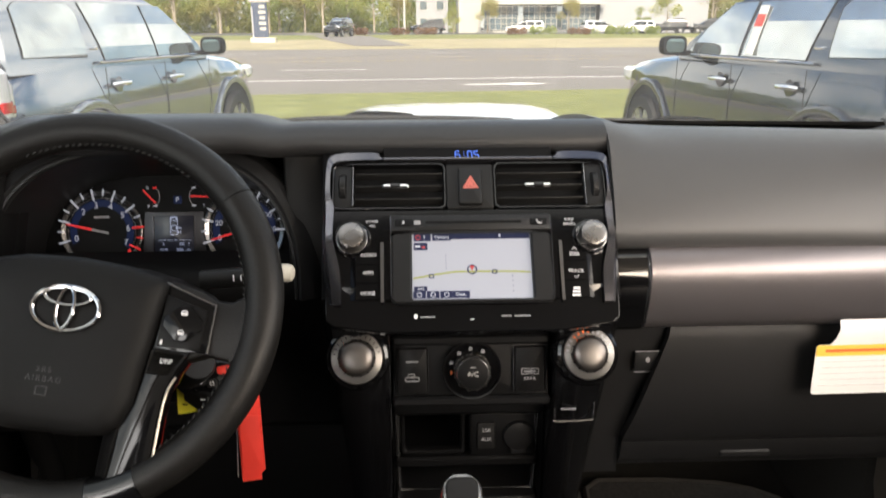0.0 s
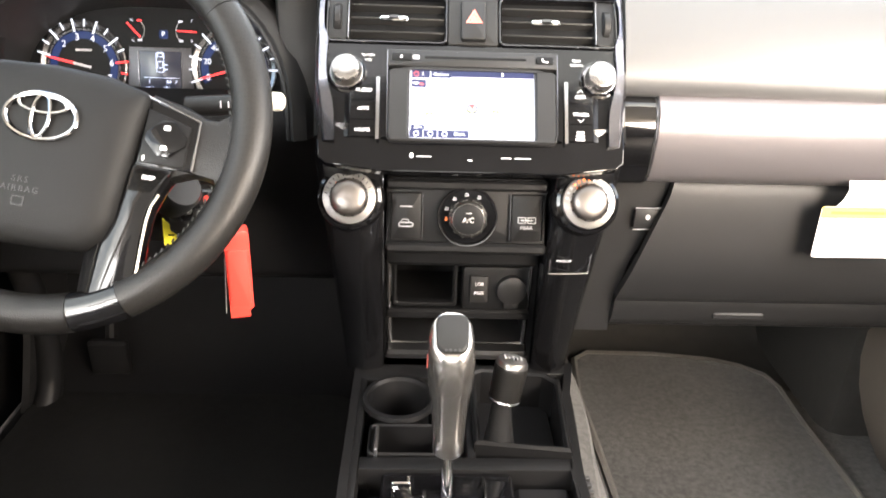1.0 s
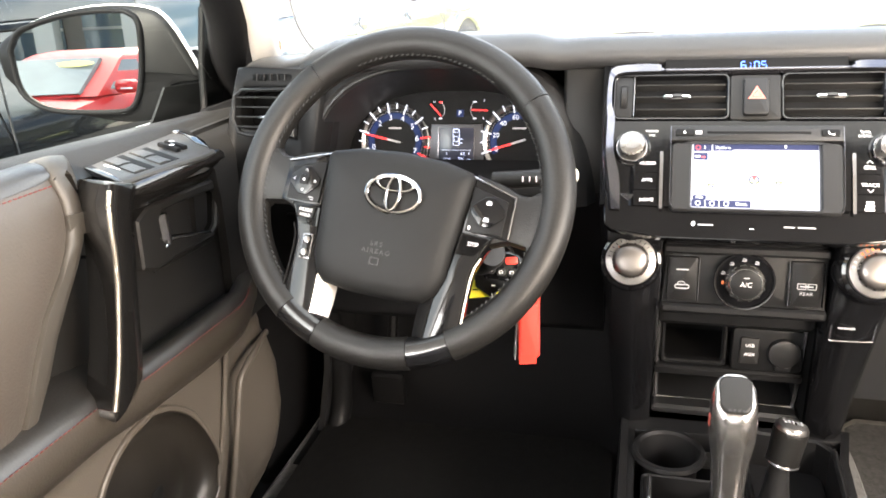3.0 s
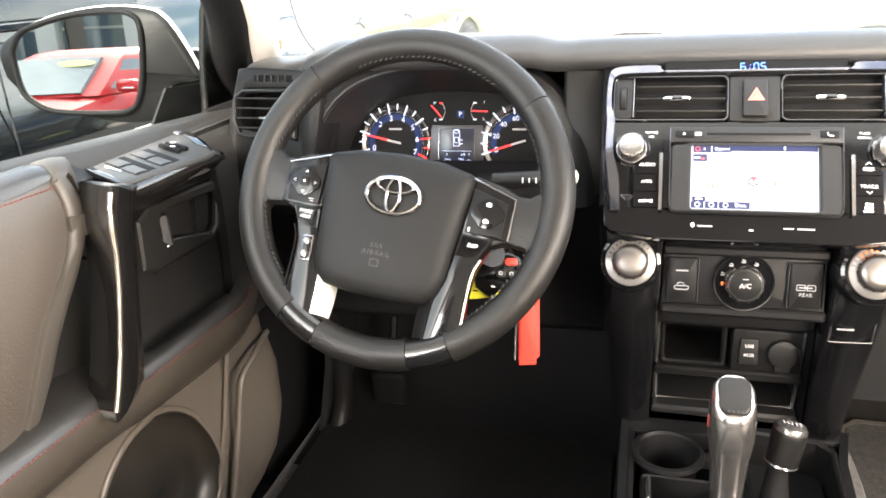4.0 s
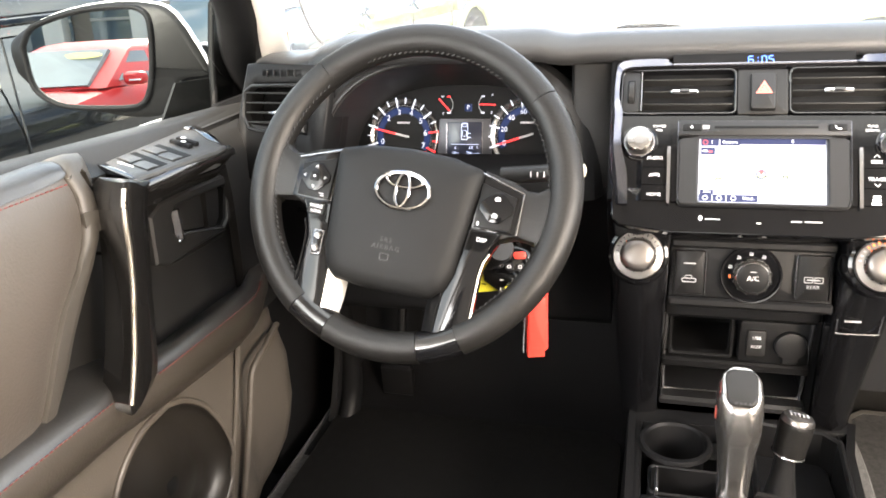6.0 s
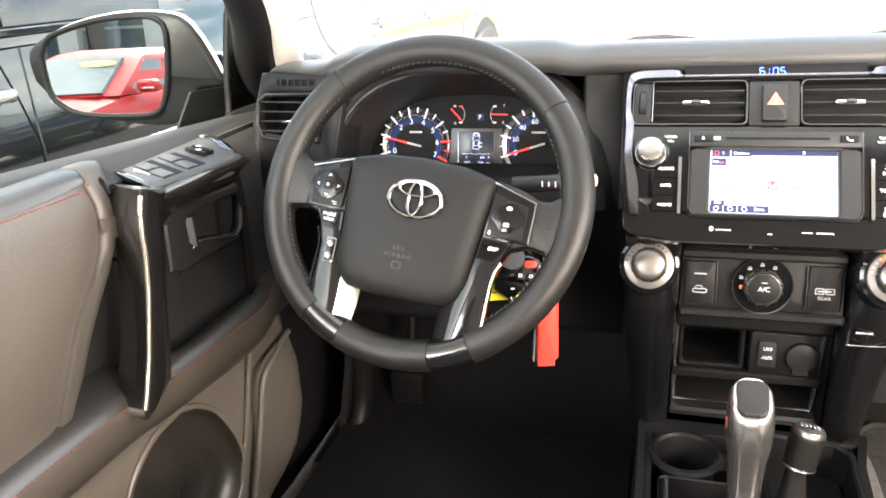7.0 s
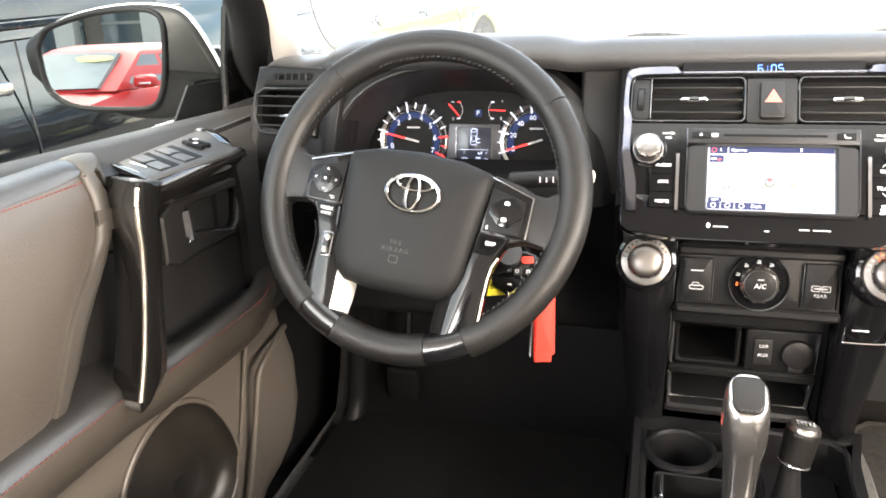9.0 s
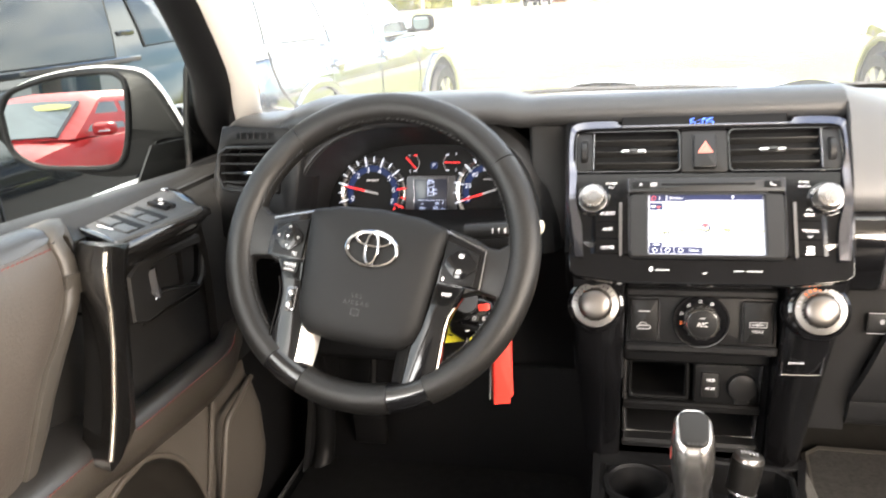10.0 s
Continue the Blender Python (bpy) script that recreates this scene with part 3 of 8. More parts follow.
        part("headlamp", box(s * 0.72, 2.2, 0.95, 0.3, 0.26, 0.16, 0.04), LAMPCLEAR, car, "clear headlamp")
        part("badge", box(s * 0.855, -1.18, 1.31, 0.012, 0.12, 0.02, 0.004), CHROME if bright else BLACKPAINT, car, "small badge")
    part("windscreen", loops_mesh([[(x, y + o, z) for x, y, z in ((0.62, 0.99, 1.2), (-0.62, 0.99, 1.2), (-0.55, 0.27, 1.66), (0.55, 0.27, 1.66))] for o in (-0.02, 0.03)]), CARGLASS, roof, "sloped windscreen")
    part("rear_window", loops_mesh([[(x, y + o, z) for x, y, z in ((0.66, -2.34, 1.25), (-0.66, -2.34, 1.25), (-0.58, -2.21, 1.66), (0.58, -2.21, 1.66))] for o in (0.03, -0.012)]), TINT, roof)
    for s in (1, -1):
        part("roof_rail", tube(spline([(s * 0.62, -1.9, 1.79), (s * 0.63, -1.7, 1.85), (s * 0.63, -0.7, 1.86), (s * 0.62, -0.35, 1.8)], 4), 0.018, 8), ARCH, car, "dark roof rail")
    part("hood_scoop", loops_mesh([[(x * k, y, 1.13 + h) for x, h in ((-0.4, 0), (-0.33, 0.06 * k), (0.33, 0.06 * k), (0.4, 0))] for y, k in ((1.2, 0.8), (1.75, 1.0), (1.82, 0.9))]), paint, body)
    for s in (-0.35, 0.35):
        part("bumper", box(s, 2.36, 0.62, 0.72, 0.16, 0.22, 0.05), paint, car)
        part("bumper", box(s, -2.39, 0.62, 0.74, 0.14, 0.24, 0.05), paint, car)
    car.matrix_basis = at
    return car


suv(pose(-3.3, 7.35, 0, 0, 0, -8.0), SKYBLACKPAINT, "glossy black off-road wagon greyed by painted sky sheen, chrome handles, parked beside", glass=CARGLASS)
right_suv = suv(pose(3.5, 6.5, 0, 0, 0, 7.0), DIMSKYPAINT, "glossy black off-road wagon with faint painted sky sheen and window sticker, parked beside", glass=CARGLASS)
side_suv = suv(pose(-3.2, 1.8, 0, 0, 0, 180.0) @ Matrix.Diagonal((1, 1, 1.1, 1)), BLACKPAINT, "black glossy off-road wagon parked one bay further", bright=False)
STICKRED = mat("sticker_red", (0.65, 0.08, 0.06), 0.6, vary=0.05)
STICK = right_suv.matrix_basis @ axes((-0.835, -0.33, 1.43), (0, -1, 0), (0.28, 0.0, 1))
sticker = thing("window_sticker", STICK.translation, "white and red paper price sticker on side window glass", "sticker")
part("sheet", prism(rr(0, 0, 0.12, 0.40, 0.005, 2), 0.0, 0.003, m=STICK), PAPER, sticker)
part("band", prism(rr(0, 0.08, 0.12, 0.10, 0.003, 2), 0.003, 0.005, m=STICK), STICKRED, sticker, "red printed band")


def red_sedan(at):
    car = thing("parked_sedan", (0, 0, 0), "red hatchback with wing mirrors and a yellow windscreen sticker", "car", "parked cars")
    st = [(-2.1, 0.78, 0.95), (-1.9, 0.86, 1.02), (-1.0, 0.9, 1.0), (0.2, 0.9, 0.98), (0.9, 0.89, 0.97), (1.5, 0.86, 0.87), (1.95, 0.76, 0.74), (2.12, 0.6, 0.6)]
    loops = []
    for y, w, top in st:
        side = [(w * 0.9, 0.25), (w * 0.98, 0.35), (w, 0.6), (w * 0.99, top - 0.15), (w * 0.93, top - 0.03), (w * 0.78, top), (w * 0.4, top + 0.03)]
        loops.append([(x, y, z) for x, z in side] + [(-x, y, z) for x, z in side[::-1]])
    body = part("body", loops_mesh(loops), REDPAINT, car)
    gh = [(0.96, -1.95, 1.15, 0.82), (1.15, -1.75, 0.78, 0.76), (1.35, -1.45, 0.38, 0.68), (1.44, -1.2, 0.12, 0.62), (1.48, -0.9, -0.15, 0.5)]
    loops = []
    for z, y0, y1, w in gh:
        loops.append([(x, y, z) for x, y in ((w, y0 + 0.1), (w, y1 - 0.14), (w * 0.72, y1), (0, y1 + 0.05), (-w * 0.72, y1), (-w, y1 - 0.14), (-w, y0 + 0.1), (-w * 0.8, y0), (w * 0.8, y0))])
    roof = part("cabin", loops_mesh(loops), REDPAINT, car)
    part("windscreen", loops_mesh([[(x, y + o, z + o * 0.5) for x, y, z in ((0.66, 1.08, 0.985), (0, 1.16, 0.985), (-0.66, 1.08, 0.985), (-0.55, 0.39, 1.36), (0, 0.46, 1.37), (0.55, 0.39, 1.36))] for o in (-0.02, 0.03)]), SCREENGLASS, roof, "sloped windscreen")
    for s in (1, -1):
        for poly in ([(0.72, 1.02), (-0.1, 1.02), (-0.12, 1.34), (0.2, 1.34)], [(-0.2, 1.02), (-1.2, 1.04), (-1.0, 1.32), (-0.22, 1.34)]):
            w = lambda z: 0.82 - (z - 0.96) * 0.36
            part("side_window", loops_mesh([[(s * (w(z) + o), y, z) for y, z in poly] for o in (-0.02, 0.006)]), TINT, roof)
        part("wing_mirror", loops_mesh([[(s * (0.98 + dx), 0.66 + dy, 1.04 + dz) for dx, dz in rr(0.0, 0.0, 0.26 * k, 0.15 * k, 0.06 * k, 4)] for dy, k in ((-0.06, 0.9), (0.0, 1.0), (0.07, 0.85), (0.11, 0.5))]), REDPAINT, car)
        part("indicator", box(s * 1.03, 0.765, 1.02, 0.14, 0.03, 0.02, 0.006), LAMPCLEAR, car)
        part("headlamp", box(s * 0.62, 1.98, 0.66, 0.3, 0.2, 0.14, 0.04), LAMPCLEAR, car, "clear headlamp")
        for y in (1.3, -1.3):
            wheel_at(car, s * 0.8, y, 0.32, s)
    car.matrix_basis = at
    m = at @ axes((0.32, 0.60, 1.31), (-1, 0, 0), (0, -0.6, 0.4))
    solid("windscreen_sticker", prism(oval(0, 0, 0.26, 0.06, 28), 0.0, 0.004, m=m), mat("sticker_yellow", (0.85, 0.75, 0.25), 0.6, vary=0.05), "yellow oval sticker on car windscreen", "sticker")
    return car



# ---- far side of the road ----
def leaf_mat(name, color):
    """Thin leaves: half of the light comes back, half goes through; each clump its own tone."""
    m = mat(name, color, 0.75, vary=0.3, scale=0.8, grain_scale=9, spec=0.15)
    n, l = m.node_tree.nodes, m.node_tree.links
    principled, out = n["Principled BSDF"], n["Material Output"]
    through_leaf, mix = n.new("ShaderNodeBsdfTranslucent"), n.new("ShaderNodeMixShader")
    through_leaf.inputs["Color"].default_value = (color[0] * 1.15, color[1] * 1.15, color[2] * 0.8, 1)
    mix.inputs[0].default_value = 0.5
    l.new(principled.outputs[0], mix.inputs[1])
    l.new(through_leaf.outputs[0], mix.inputs[2])
    l.new(mix.outputs[0], out.inputs["Surface"])
    return m


BARK = mat("bark", (0.3, 0.25, 0.19), 0.9, vary=0.3, scale=3, grain=0.8, grain_scale=30)
LEAVES = [leaf_mat("foliage_%s" % k, c) for k, c in (("spring", (0.36, 0.37, 0.13)), ("deep", (0.26, 0.3, 0.11)), ("olive", (0.38, 0.34, 0.15)))]


def leaf_cloud(bm, centre, radius, count, size, rng, squash=0.8):
    """Many small tilted leaf clumps round a point, thinner at the edge."""
    for _ in range(count):
        d = Vector((rng.gauss(0, 1), rng.gauss(0, 1), rng.gauss(0, 1))).normalized()
        r = radius * rng.random() ** 0.4
        c = Vector(centre) + Vector((d.x * r, d.y * r, d.z * r * squash))
        a, b = d.orthogonal().normalized(), Vector((rng.gauss(0, 1), rng.gauss(0, 1), rng.gauss(0, 1))).normalized()
        s = size * (0.5 + rng.random())
        u = (a + b * 0.8).normalized() * s
        v = u.cross(b).normalized() * s * 0.6
        bm.faces.new([bm.verts.new(c + p) for p in (u * -0.5, v * 0.5 - u * 0.1, u * 0.6, v * -0.5)])


def tree(seed, height, spread, material, label):
    rng = random.Random(seed)
    t = thing("tree", (0, 0, 0), label, "tree", "far trees")
    top = Vector((rng.uniform(-0.3, 0.3), rng.uniform(-0.3, 0.3), height * 0.8))
    bm = tube(spline([(0, 0, 0), (0.05, 0, height * 0.25), (top.x * 0.5, top.y, height * 0.5), top], 3), [0.2 * height / 9 * (1 - 0.085 * i) for i in range(10)], 8)
    crown = bmesh.new()
    for k in range(9):
        a, h = rng.uniform(0, 6.28), height * rng.uniform(0.3, 0.75)
        out = spread * rng.uniform(0.45, 0.95) * (1.15 - h / height)
        tip = Vector((math.cos(a) * out, math.sin(a) * out, h + out * 0.5))
        tube([(top.x * 0.5 * h / height, 0, h - 0.3), (tip * 0.5) + Vector((0, 0, h * 0.48)), tip], [0.07, 0.05, 0.02], 6, bm=bm)
        leaf_cloud(crown, tip, spread * rng.uniform(0.3, 0.5), 240, 0.3, rng)
    leaf_cloud(crown, (top.x, top.y, height * 0.8), spread * 0.5, 420, 0.3, rng)
    part("trunk", bm, BARK, t)
    part("crown", crown, material, t, smooth=0)
    return t


kinds = [tree(3, 11, 4.2, LEAVES[0], "spring-green broadleaf tree with an open crown"), tree(8, 13, 4.6, LEAVES[1], "dark green broadleaf tree with a dense crown"), tree(5, 9, 3.6, LEAVES[2], "olive broadleaf tree with thin pale leaves")]
rng = random.Random(11)
spots = [(-58, 118), (-52, 130), (-47, 121), (-42, 134), (-38, 122), (-33, 128), (-30, 118), (-25, 131), (-20, 138), (-15, 124), (-12, 136), (-3, 133), (-7, 127), (5, 146), (47, 120), (53, 134), (60, 122), (68, 130), (-64, 128), (-70, 120), (44, 146), (12, 150), (25, 152), (35, 150), (-26, 146), (-36, 146), (-46, 148)]
for k, (x, y) in enumerate(spots):
    m = pose(x, y, land(x, y), 0, 0, rng.uniform(0, 360)) @ Matrix.Scale(rng.uniform(0.75, 1.15), 4)
    if k < 3:
        kinds[k].matrix_basis = m
    else:
        c = copy_thing(kinds[k % 3], m)
        c.matrix_basis = m


rng = random.Random(21)
for x0, x1, mt in ((-120, -52, 1), (-60, -28, 0), (-34, 2, 1), (-46, -10, 2), (-70, 12, 0), (44, 130, 1), (40, 100, 2)):
    bm = bmesh.new()
    for _ in range(int((x1 - x0) * 4.2)):
        x, y = rng.uniform(x0, x1), rng.uniform(140, 165)
        leaf_cloud(bm, (x, y, rng.uniform(0.6, 15.0)), rng.uniform(1.6, 3.4), 170, 0.42, rng)
    solid("far_woods", bm, LEAVES[mt], "dense spring woodland behind the far lot", "woods", "stuff", smooth=0)


def shrub(x, y, r, material, label):
    rng = random.Random(int(x * 10))
    bm = bmesh.new()
    for k in range(5):
        leaf_cloud(bm, (x + rng.uniform(-r, r), y + rng.uniform(-0.4, 0.4), land(x, y) + r * 0.45), r * 0.6, 120, 0.2, rng, 0.7)
    stem = tube([(x, y, land(x, y)), (x, y, land(x, y) + r * 0.5)], 0.05, 6, bm=bm)
    solid("shrub", stem, material, label, "shrub", smooth=0, at=(x, y, land(x, y)), group="far shrubs")


REDLEAF = mat("foliage_russet", (0.16, 0.09, 0.05), 0.8, vary=0.4, scale=0.8, grain_scale=9, spec=0.2)
for x, mt, lb in ((-6, 2, "russet low shrub on the verge"), (-2.2, 2, "russet low shrub on the verge"), (1.2, 2, "russet low shrub on the verge"), (11.5, 2, "russet low shrub on the verge"), (14.5, 1, "green low shrub on the verge"), (19, 2, "russet low shrub on the verge"), (22, 1, "green low shrub on the verge"), (24.5, 1, "green low shrub on the verge"), (27, 1, "green low shrub on the verge")):
    shrub(x, 88.0, 1.0 if mt == 2 else 1.2, REDLEAF if mt == 2 else LEAVES[1], lb)

for x, y, k, size in ((5.1, 104, 0, 0.36), (30.8, 104, 1, 0.32), (35.2, 106, 0, 0.62), (10.5, 112, 2, 0.6), (22.5, 112, 2, 0.6)):
    tagged(copy_thing(kinds[k], pose(x, y, land(x, y), 0, 0, 40 * k + 25) @ Matrix.Scale(size, 4)), "small young green tree on the verge")

# the glazed sales building across the road
WALLWHITE = mat("white_render", (0.42, 0.405, 0.37), 0.8, vary=0.06, scale=0.4, grain=0.2, grain_scale=60)
WALLGREY = mat("grey_cladding", (0.33, 0.33, 0.34), 0.6, vary=0.08, scale=0.3, grain=0.2, grain_scale=60)
FARGLASS = mat("shopfront_glass", (0.1, 0.13, 0.15), 0.06, vary=0.5, scale=0.35, coat=0.6)
shop = thing("showroom_building", (20, 118, 0.6), "low white showroom with a long gridded glass front", "building")
part("wall", box(8.2, 121, 3.6, 3.4, 8, 6.0, 0.02), WALLWHITE, shop)
part("wall", box(19.2, 121.4, 5.7, 18.6, 7.2, 1.9, 0.02), WALLWHITE, shop)
part("wall", box(37, 122, 3.4, 17, 8, 5.6, 0.02), WALLGREY, shop, "grey metal-clad wing")
part("canopy", box(19.5, 116.6, 4.85, 19, 1.4, 0.22, 0.03), WALLWHITE, shop)
part("base", box(19.2, 119.2, 0.75, 18.6, 3.0, 0.4, 0.02), WALLWHITE, shop)
for k in range(3):
    x0 = 10.4 + 6.05 * k
    w = part("glass_front", box(x0 + 2.7, 118.1, 2.85, 5.3, 0.1, 3.7, 0.01), FARGLASS, shop, "glass front with thin bars")
    for i in range(7):
        part("mullion", box(x0 + 0.1 + i * 0.87, 118.0, 2.85, 0.09, 0.14, 3.7, 0.01), WALLWHITE, w)
    for i in range(5):
        part("transom", box(x0 + 2.7, 117.99, 1.1 + i * 0.85, 5.3, 0.12, 0.08, 0.01), WALLWHITE, w)

sign = thing("roadside_sign", (-13.4, 66, 0.2), "tall blue and white roadside price sign on a pale stone base", "sign")
part("base", box(-13.2, 66, 0.4, 2.1, 0.8, 0.55, 0.03), mat("pale_stone", (0.55, 0.5, 0.42), 0.85, vary=0.2, scale=1, grain_scale=30), sign)
part("board", box(-13.4, 66, 2.1, 1.3, 0.4, 2.9, 0.04), mat("sign_navy", (0.06, 0.075, 0.12), 0.4, vary=0.1, scale=1), sign)
part("cap", box(-13.4, 66, 3.75, 1.75, 0.5, 0.4, 0.05), WALLWHITE, sign, "white top")
part("post", box(-14.0, 65.78, 1.9, 0.14, 0.08, 2.6, 0.01), WALLGREY, sign, "grey side post")
for z, w in ((3.2, 0.5), (2.75, 0.62), (2.3, 0.45), (1.85, 0.62), (1.4, 0.5)):
    part("panel", box(-13.15, 65.78, z, w, 0.06, 0.26, 0.01), WALLWHITE, sign, "pale unreadable sign panel")
solid("side_road", sheet([[(x + dx, y, land(x + dx, y) + 0.05) for dx in (-w, w)] for x, y, w in ((-2.5, 58, 2.2), (-5, 68, 2.6), (-8, 82, 3), (-14, 105, 3.2), (-22, 132, 3.2))], 0.01), ROADTAR, "narrow grey side road leading off between the trees", "road", "structure", smooth=0)
house = thing("far_house", (2.6, 127, 0.6), "grey house with a pale gable behind young trees", "house")
part("wall", box(2.6, 128, 3.6, 5.2, 6, 6.2, 0.03), WALLGREY, house)
part("roof", loops_mesh([[(x, y, z) for y, z in ((124.4, 6.5), (128, 9.0), (131.6, 6.5), (131.6, 6.3), (128, 8.8), (124.4, 6.3))] for x in (-0.4, 5.6)]), BARK, house, "brown roof", smooth=0)
for x in (1.2, 3.9):
    for z in (2.2, 4.9):
        w = part("window", box(x, 124.98, z, 1.1, 0.08, 1.3, 0.01), FARGLASS, house)
        part("frame", ring(rr(x, z, 1.3, 1.5, 0.02, 2), rr(x, z, 1.08, 1.28, 0.02, 2), -0.03, 0.06, 0.01, m=axes((0, 124.96, 0), (1, 0, 0), (0, 0, 1))), WALLWHITE, w)
lamp = thing("street_lamp", (-1.5, 97, 0.5), "thin pale metal street lamp pole on the verge", "street lamp")
part("pole", tube([(-1.5, 97, 0.5), (-1.5, 97, 6), (-1.5, 97, 11)], [0.16, 0.13, 0.1], 10), WALLWHITE, lamp)
part("arm", tube([(-1.5, 97, 10.9), (-0.6, 97, 11.2), (0.4, 97, 11.2)], 0.06, 8), WALLWHITE, lamp)
part("lamp_head", box(0.7, 97, 11.2, 0.8, 0.3, 0.14, 0.03), WALLGREY, lamp)

FARWHITE = mat("white_far_paint", (0.75, 0.75, 0.75), 0.3, vary=0.03, coat=0.5)
white_suv = suv(pose(13.6, 95, 0.45, 0, 0, 82), FARWHITE, "white wagon parked across the road", "far parked cars")
for x, y, r in ((23.5, 97, -80), (28.4, 98, 100)):
    c = copy_thing(white_suv, pose(x, y, 0.45, 0, 0, r))
    tagged(c, "white car parked in front of the showroom")
for x, y, r in ((-8.3, 82, 165), (1.6, 106, 85), (39, 101, 85), (34.8, 104, 80)):
    c = copy_thing(side_suv, pose(x, y, 0.5, 0, 0, r))
    tagged(c, "dark car far across the road", group="far parked cars")

# ---- behind: the dealership with white columns, and the red hatchback ----
red_sedan(pose(-4.06, -7.4, 0, 0, 0, 14))
back = thing("dealership_building", (-8, -28, 0), "long dealership front with white columns and dark glazing", "building")
part("wall", box(-6, -32.5, 3.2, 60, 2, 6.4, 0.02), mat("brown_wall", (0.2, 0.17, 0.14), 0.8, vary=0.15, scale=0.5), back)
part("roof", box(-6, -31, 6.9, 62, 6, 1.2, 0.03), WALLWHITE, back)
for k in range(-9, 9):
    part("column", box(-6 + 3.3 * k, -28.6, 3.2, 0.75, 0.75, 6.4, 0.02), WALLWHITE, back, "square white column")
    w = part("shop_window", box(-4.35 + 3.3 * k, -31.4, 2.5, 2.5, 0.1, 3.6, 0.01), FARGLASS, back)
    part("transom", box(-4.35 + 3.3 * k, -31.32, 2.7, 2.5, 0.1, 0.12, 0.01), WALLWHITE, w)

# ---- our own car: shell ----
def loft_x(profile_at, xs, thick=0.004):
    """A panel swept across the car: profile_at(x) gives (y, z) pairs."""
    return sheet([[(x, y, z) for y, z in profile_at(x)] for x in xs], thick)


def smooth_yz(pts, n=5):
    return [(p.y, p.z) for p in spline([(0, y, z) for y, z in pts], n)]


solid("floor", box(0, 0.1, 0.565, 1.5, 2.9, 0.05, 0.01), CARPET, "charcoal carpet of the car floor", "floor", "structure")
solid("firewall", box(0, 1.36, 0.92, 1.6, 0.05, 0.7, 0.01), DULL, "dark bulkhead under the dashboard", "wall", "structure")
# toe boards
solid("toe_board", loft_x(lambda x: smooth_yz([(1.1, 0.592), (1.215, 0.596), (1.27, 0.62), (1.31, 0.7), (1.325, 0.9)]), [0.16, 0.3, 0.45, 0.6, 0.7], 0.012), CARPETDARK, "dark liner rising under the dashboard", "carpet", "structure")
solid("toe_board", loft_x(lambda x: smooth_yz([(0.9, 0.592), (1.05, 0.6), (1.15, 0.64), (1.25, 0.75), (1.32, 0.9)]), [-0.73, -0.5, -0.3, -0.14], 0.012), DULL, "black mat rising under the dashboard", "carpet", "structure")
# near-black, far darker than the passenger side mat
solid("floor_mat", prism(rr(-0.43, 0.6, 0.56, 0.9, 0.05), 0.592, 0.606, 0.004), MATBLACK, "near-black driver floor mat", "floor mat")
MATEDGE = [(0.245, 0.42), (0.627, 0.42), (0.627, 0.75), (0.627, 1.0), (0.631, 1.09), (0.62, 1.135), (0.58, 1.168), (0.523, 1.19), (0.415, 1.206), (0.284, 1.208), (0.252, 1.18), (0.238, 1.06), (0.242, 0.9)]
mat_right = solid("floor_mat", prism(MATEDGE, 0.592, 0.603, 0.004), CARPET, "charcoal carpet floor mat with bound edge", "floor mat")
part("binding", tube([(x, y, 0.602) for x, y in inset(MATEDGE, 0.004)], 0.0065, 6, closed=True), mat("mat_binding", (0.085, 0.08, 0.073), 0.85, vary=0.2, scale=60, grain=0.5, grain_scale=400), mat_right, "paler bound edge")
# roof, rear and sides, with the window openings left free
solid("roof", sheet([[(x, y, 1.79 - 0.05 * (x / 0.7) ** 2 - 0.03 * max(0, y / 0.4) ** 2) for x in (-0.68, -0.4, 0, 0.4, 0.68)] for y in (-2.2, -1.2, -0.4, 0.1, 0.42)], 0.05), HEADLINER, "light grey cloth headliner of the car roof", "roof", "structure")
solid("tailgate", box(0, -2.3, 0.9, 1.5, 0.1, 0.7, 0.03), DOORPLASTIC, "grey inner tailgate panel", "door", "structure")
for s in (1, -1):
    if s > 0:
        solid("side_wall", box(s * 0.83, -0.55, 0.9, 0.16, 3.4, 0.7, 0.03), DOORPLASTIC, "grey inner side wall of the cabin", "wall", "structure")
    else:
        solid("side_wall", box(s * 0.83, -1.1, 0.9, 0.16, 2.3, 0.7, 0.03), DOORPLASTIC, "grey inner side wall of the cabin", "wall", "structure")
    for y, t in ((-0.25, -0.3), (-1.3, -1.35), (-2.2, -2.1)):
        solid("roof_pillar", tube([(s * 0.8, y, 1.22), (s * 0.74, (y + t) / 2, 1.5), (s * 0.66, t, 1.76)], 0.055, 10), PILLAR, "beige trimmed roof pillar", "pillar", "structure")
    solid("roof_rail_trim", tube([(s * 0.68, -2.2, 1.75), (s * 0.69, -0.5, 1.76), (s * 0.66, 0.38, 1.72)], 0.045, 8), PILLAR, "beige trim along the roof edge", "trim", "structure")

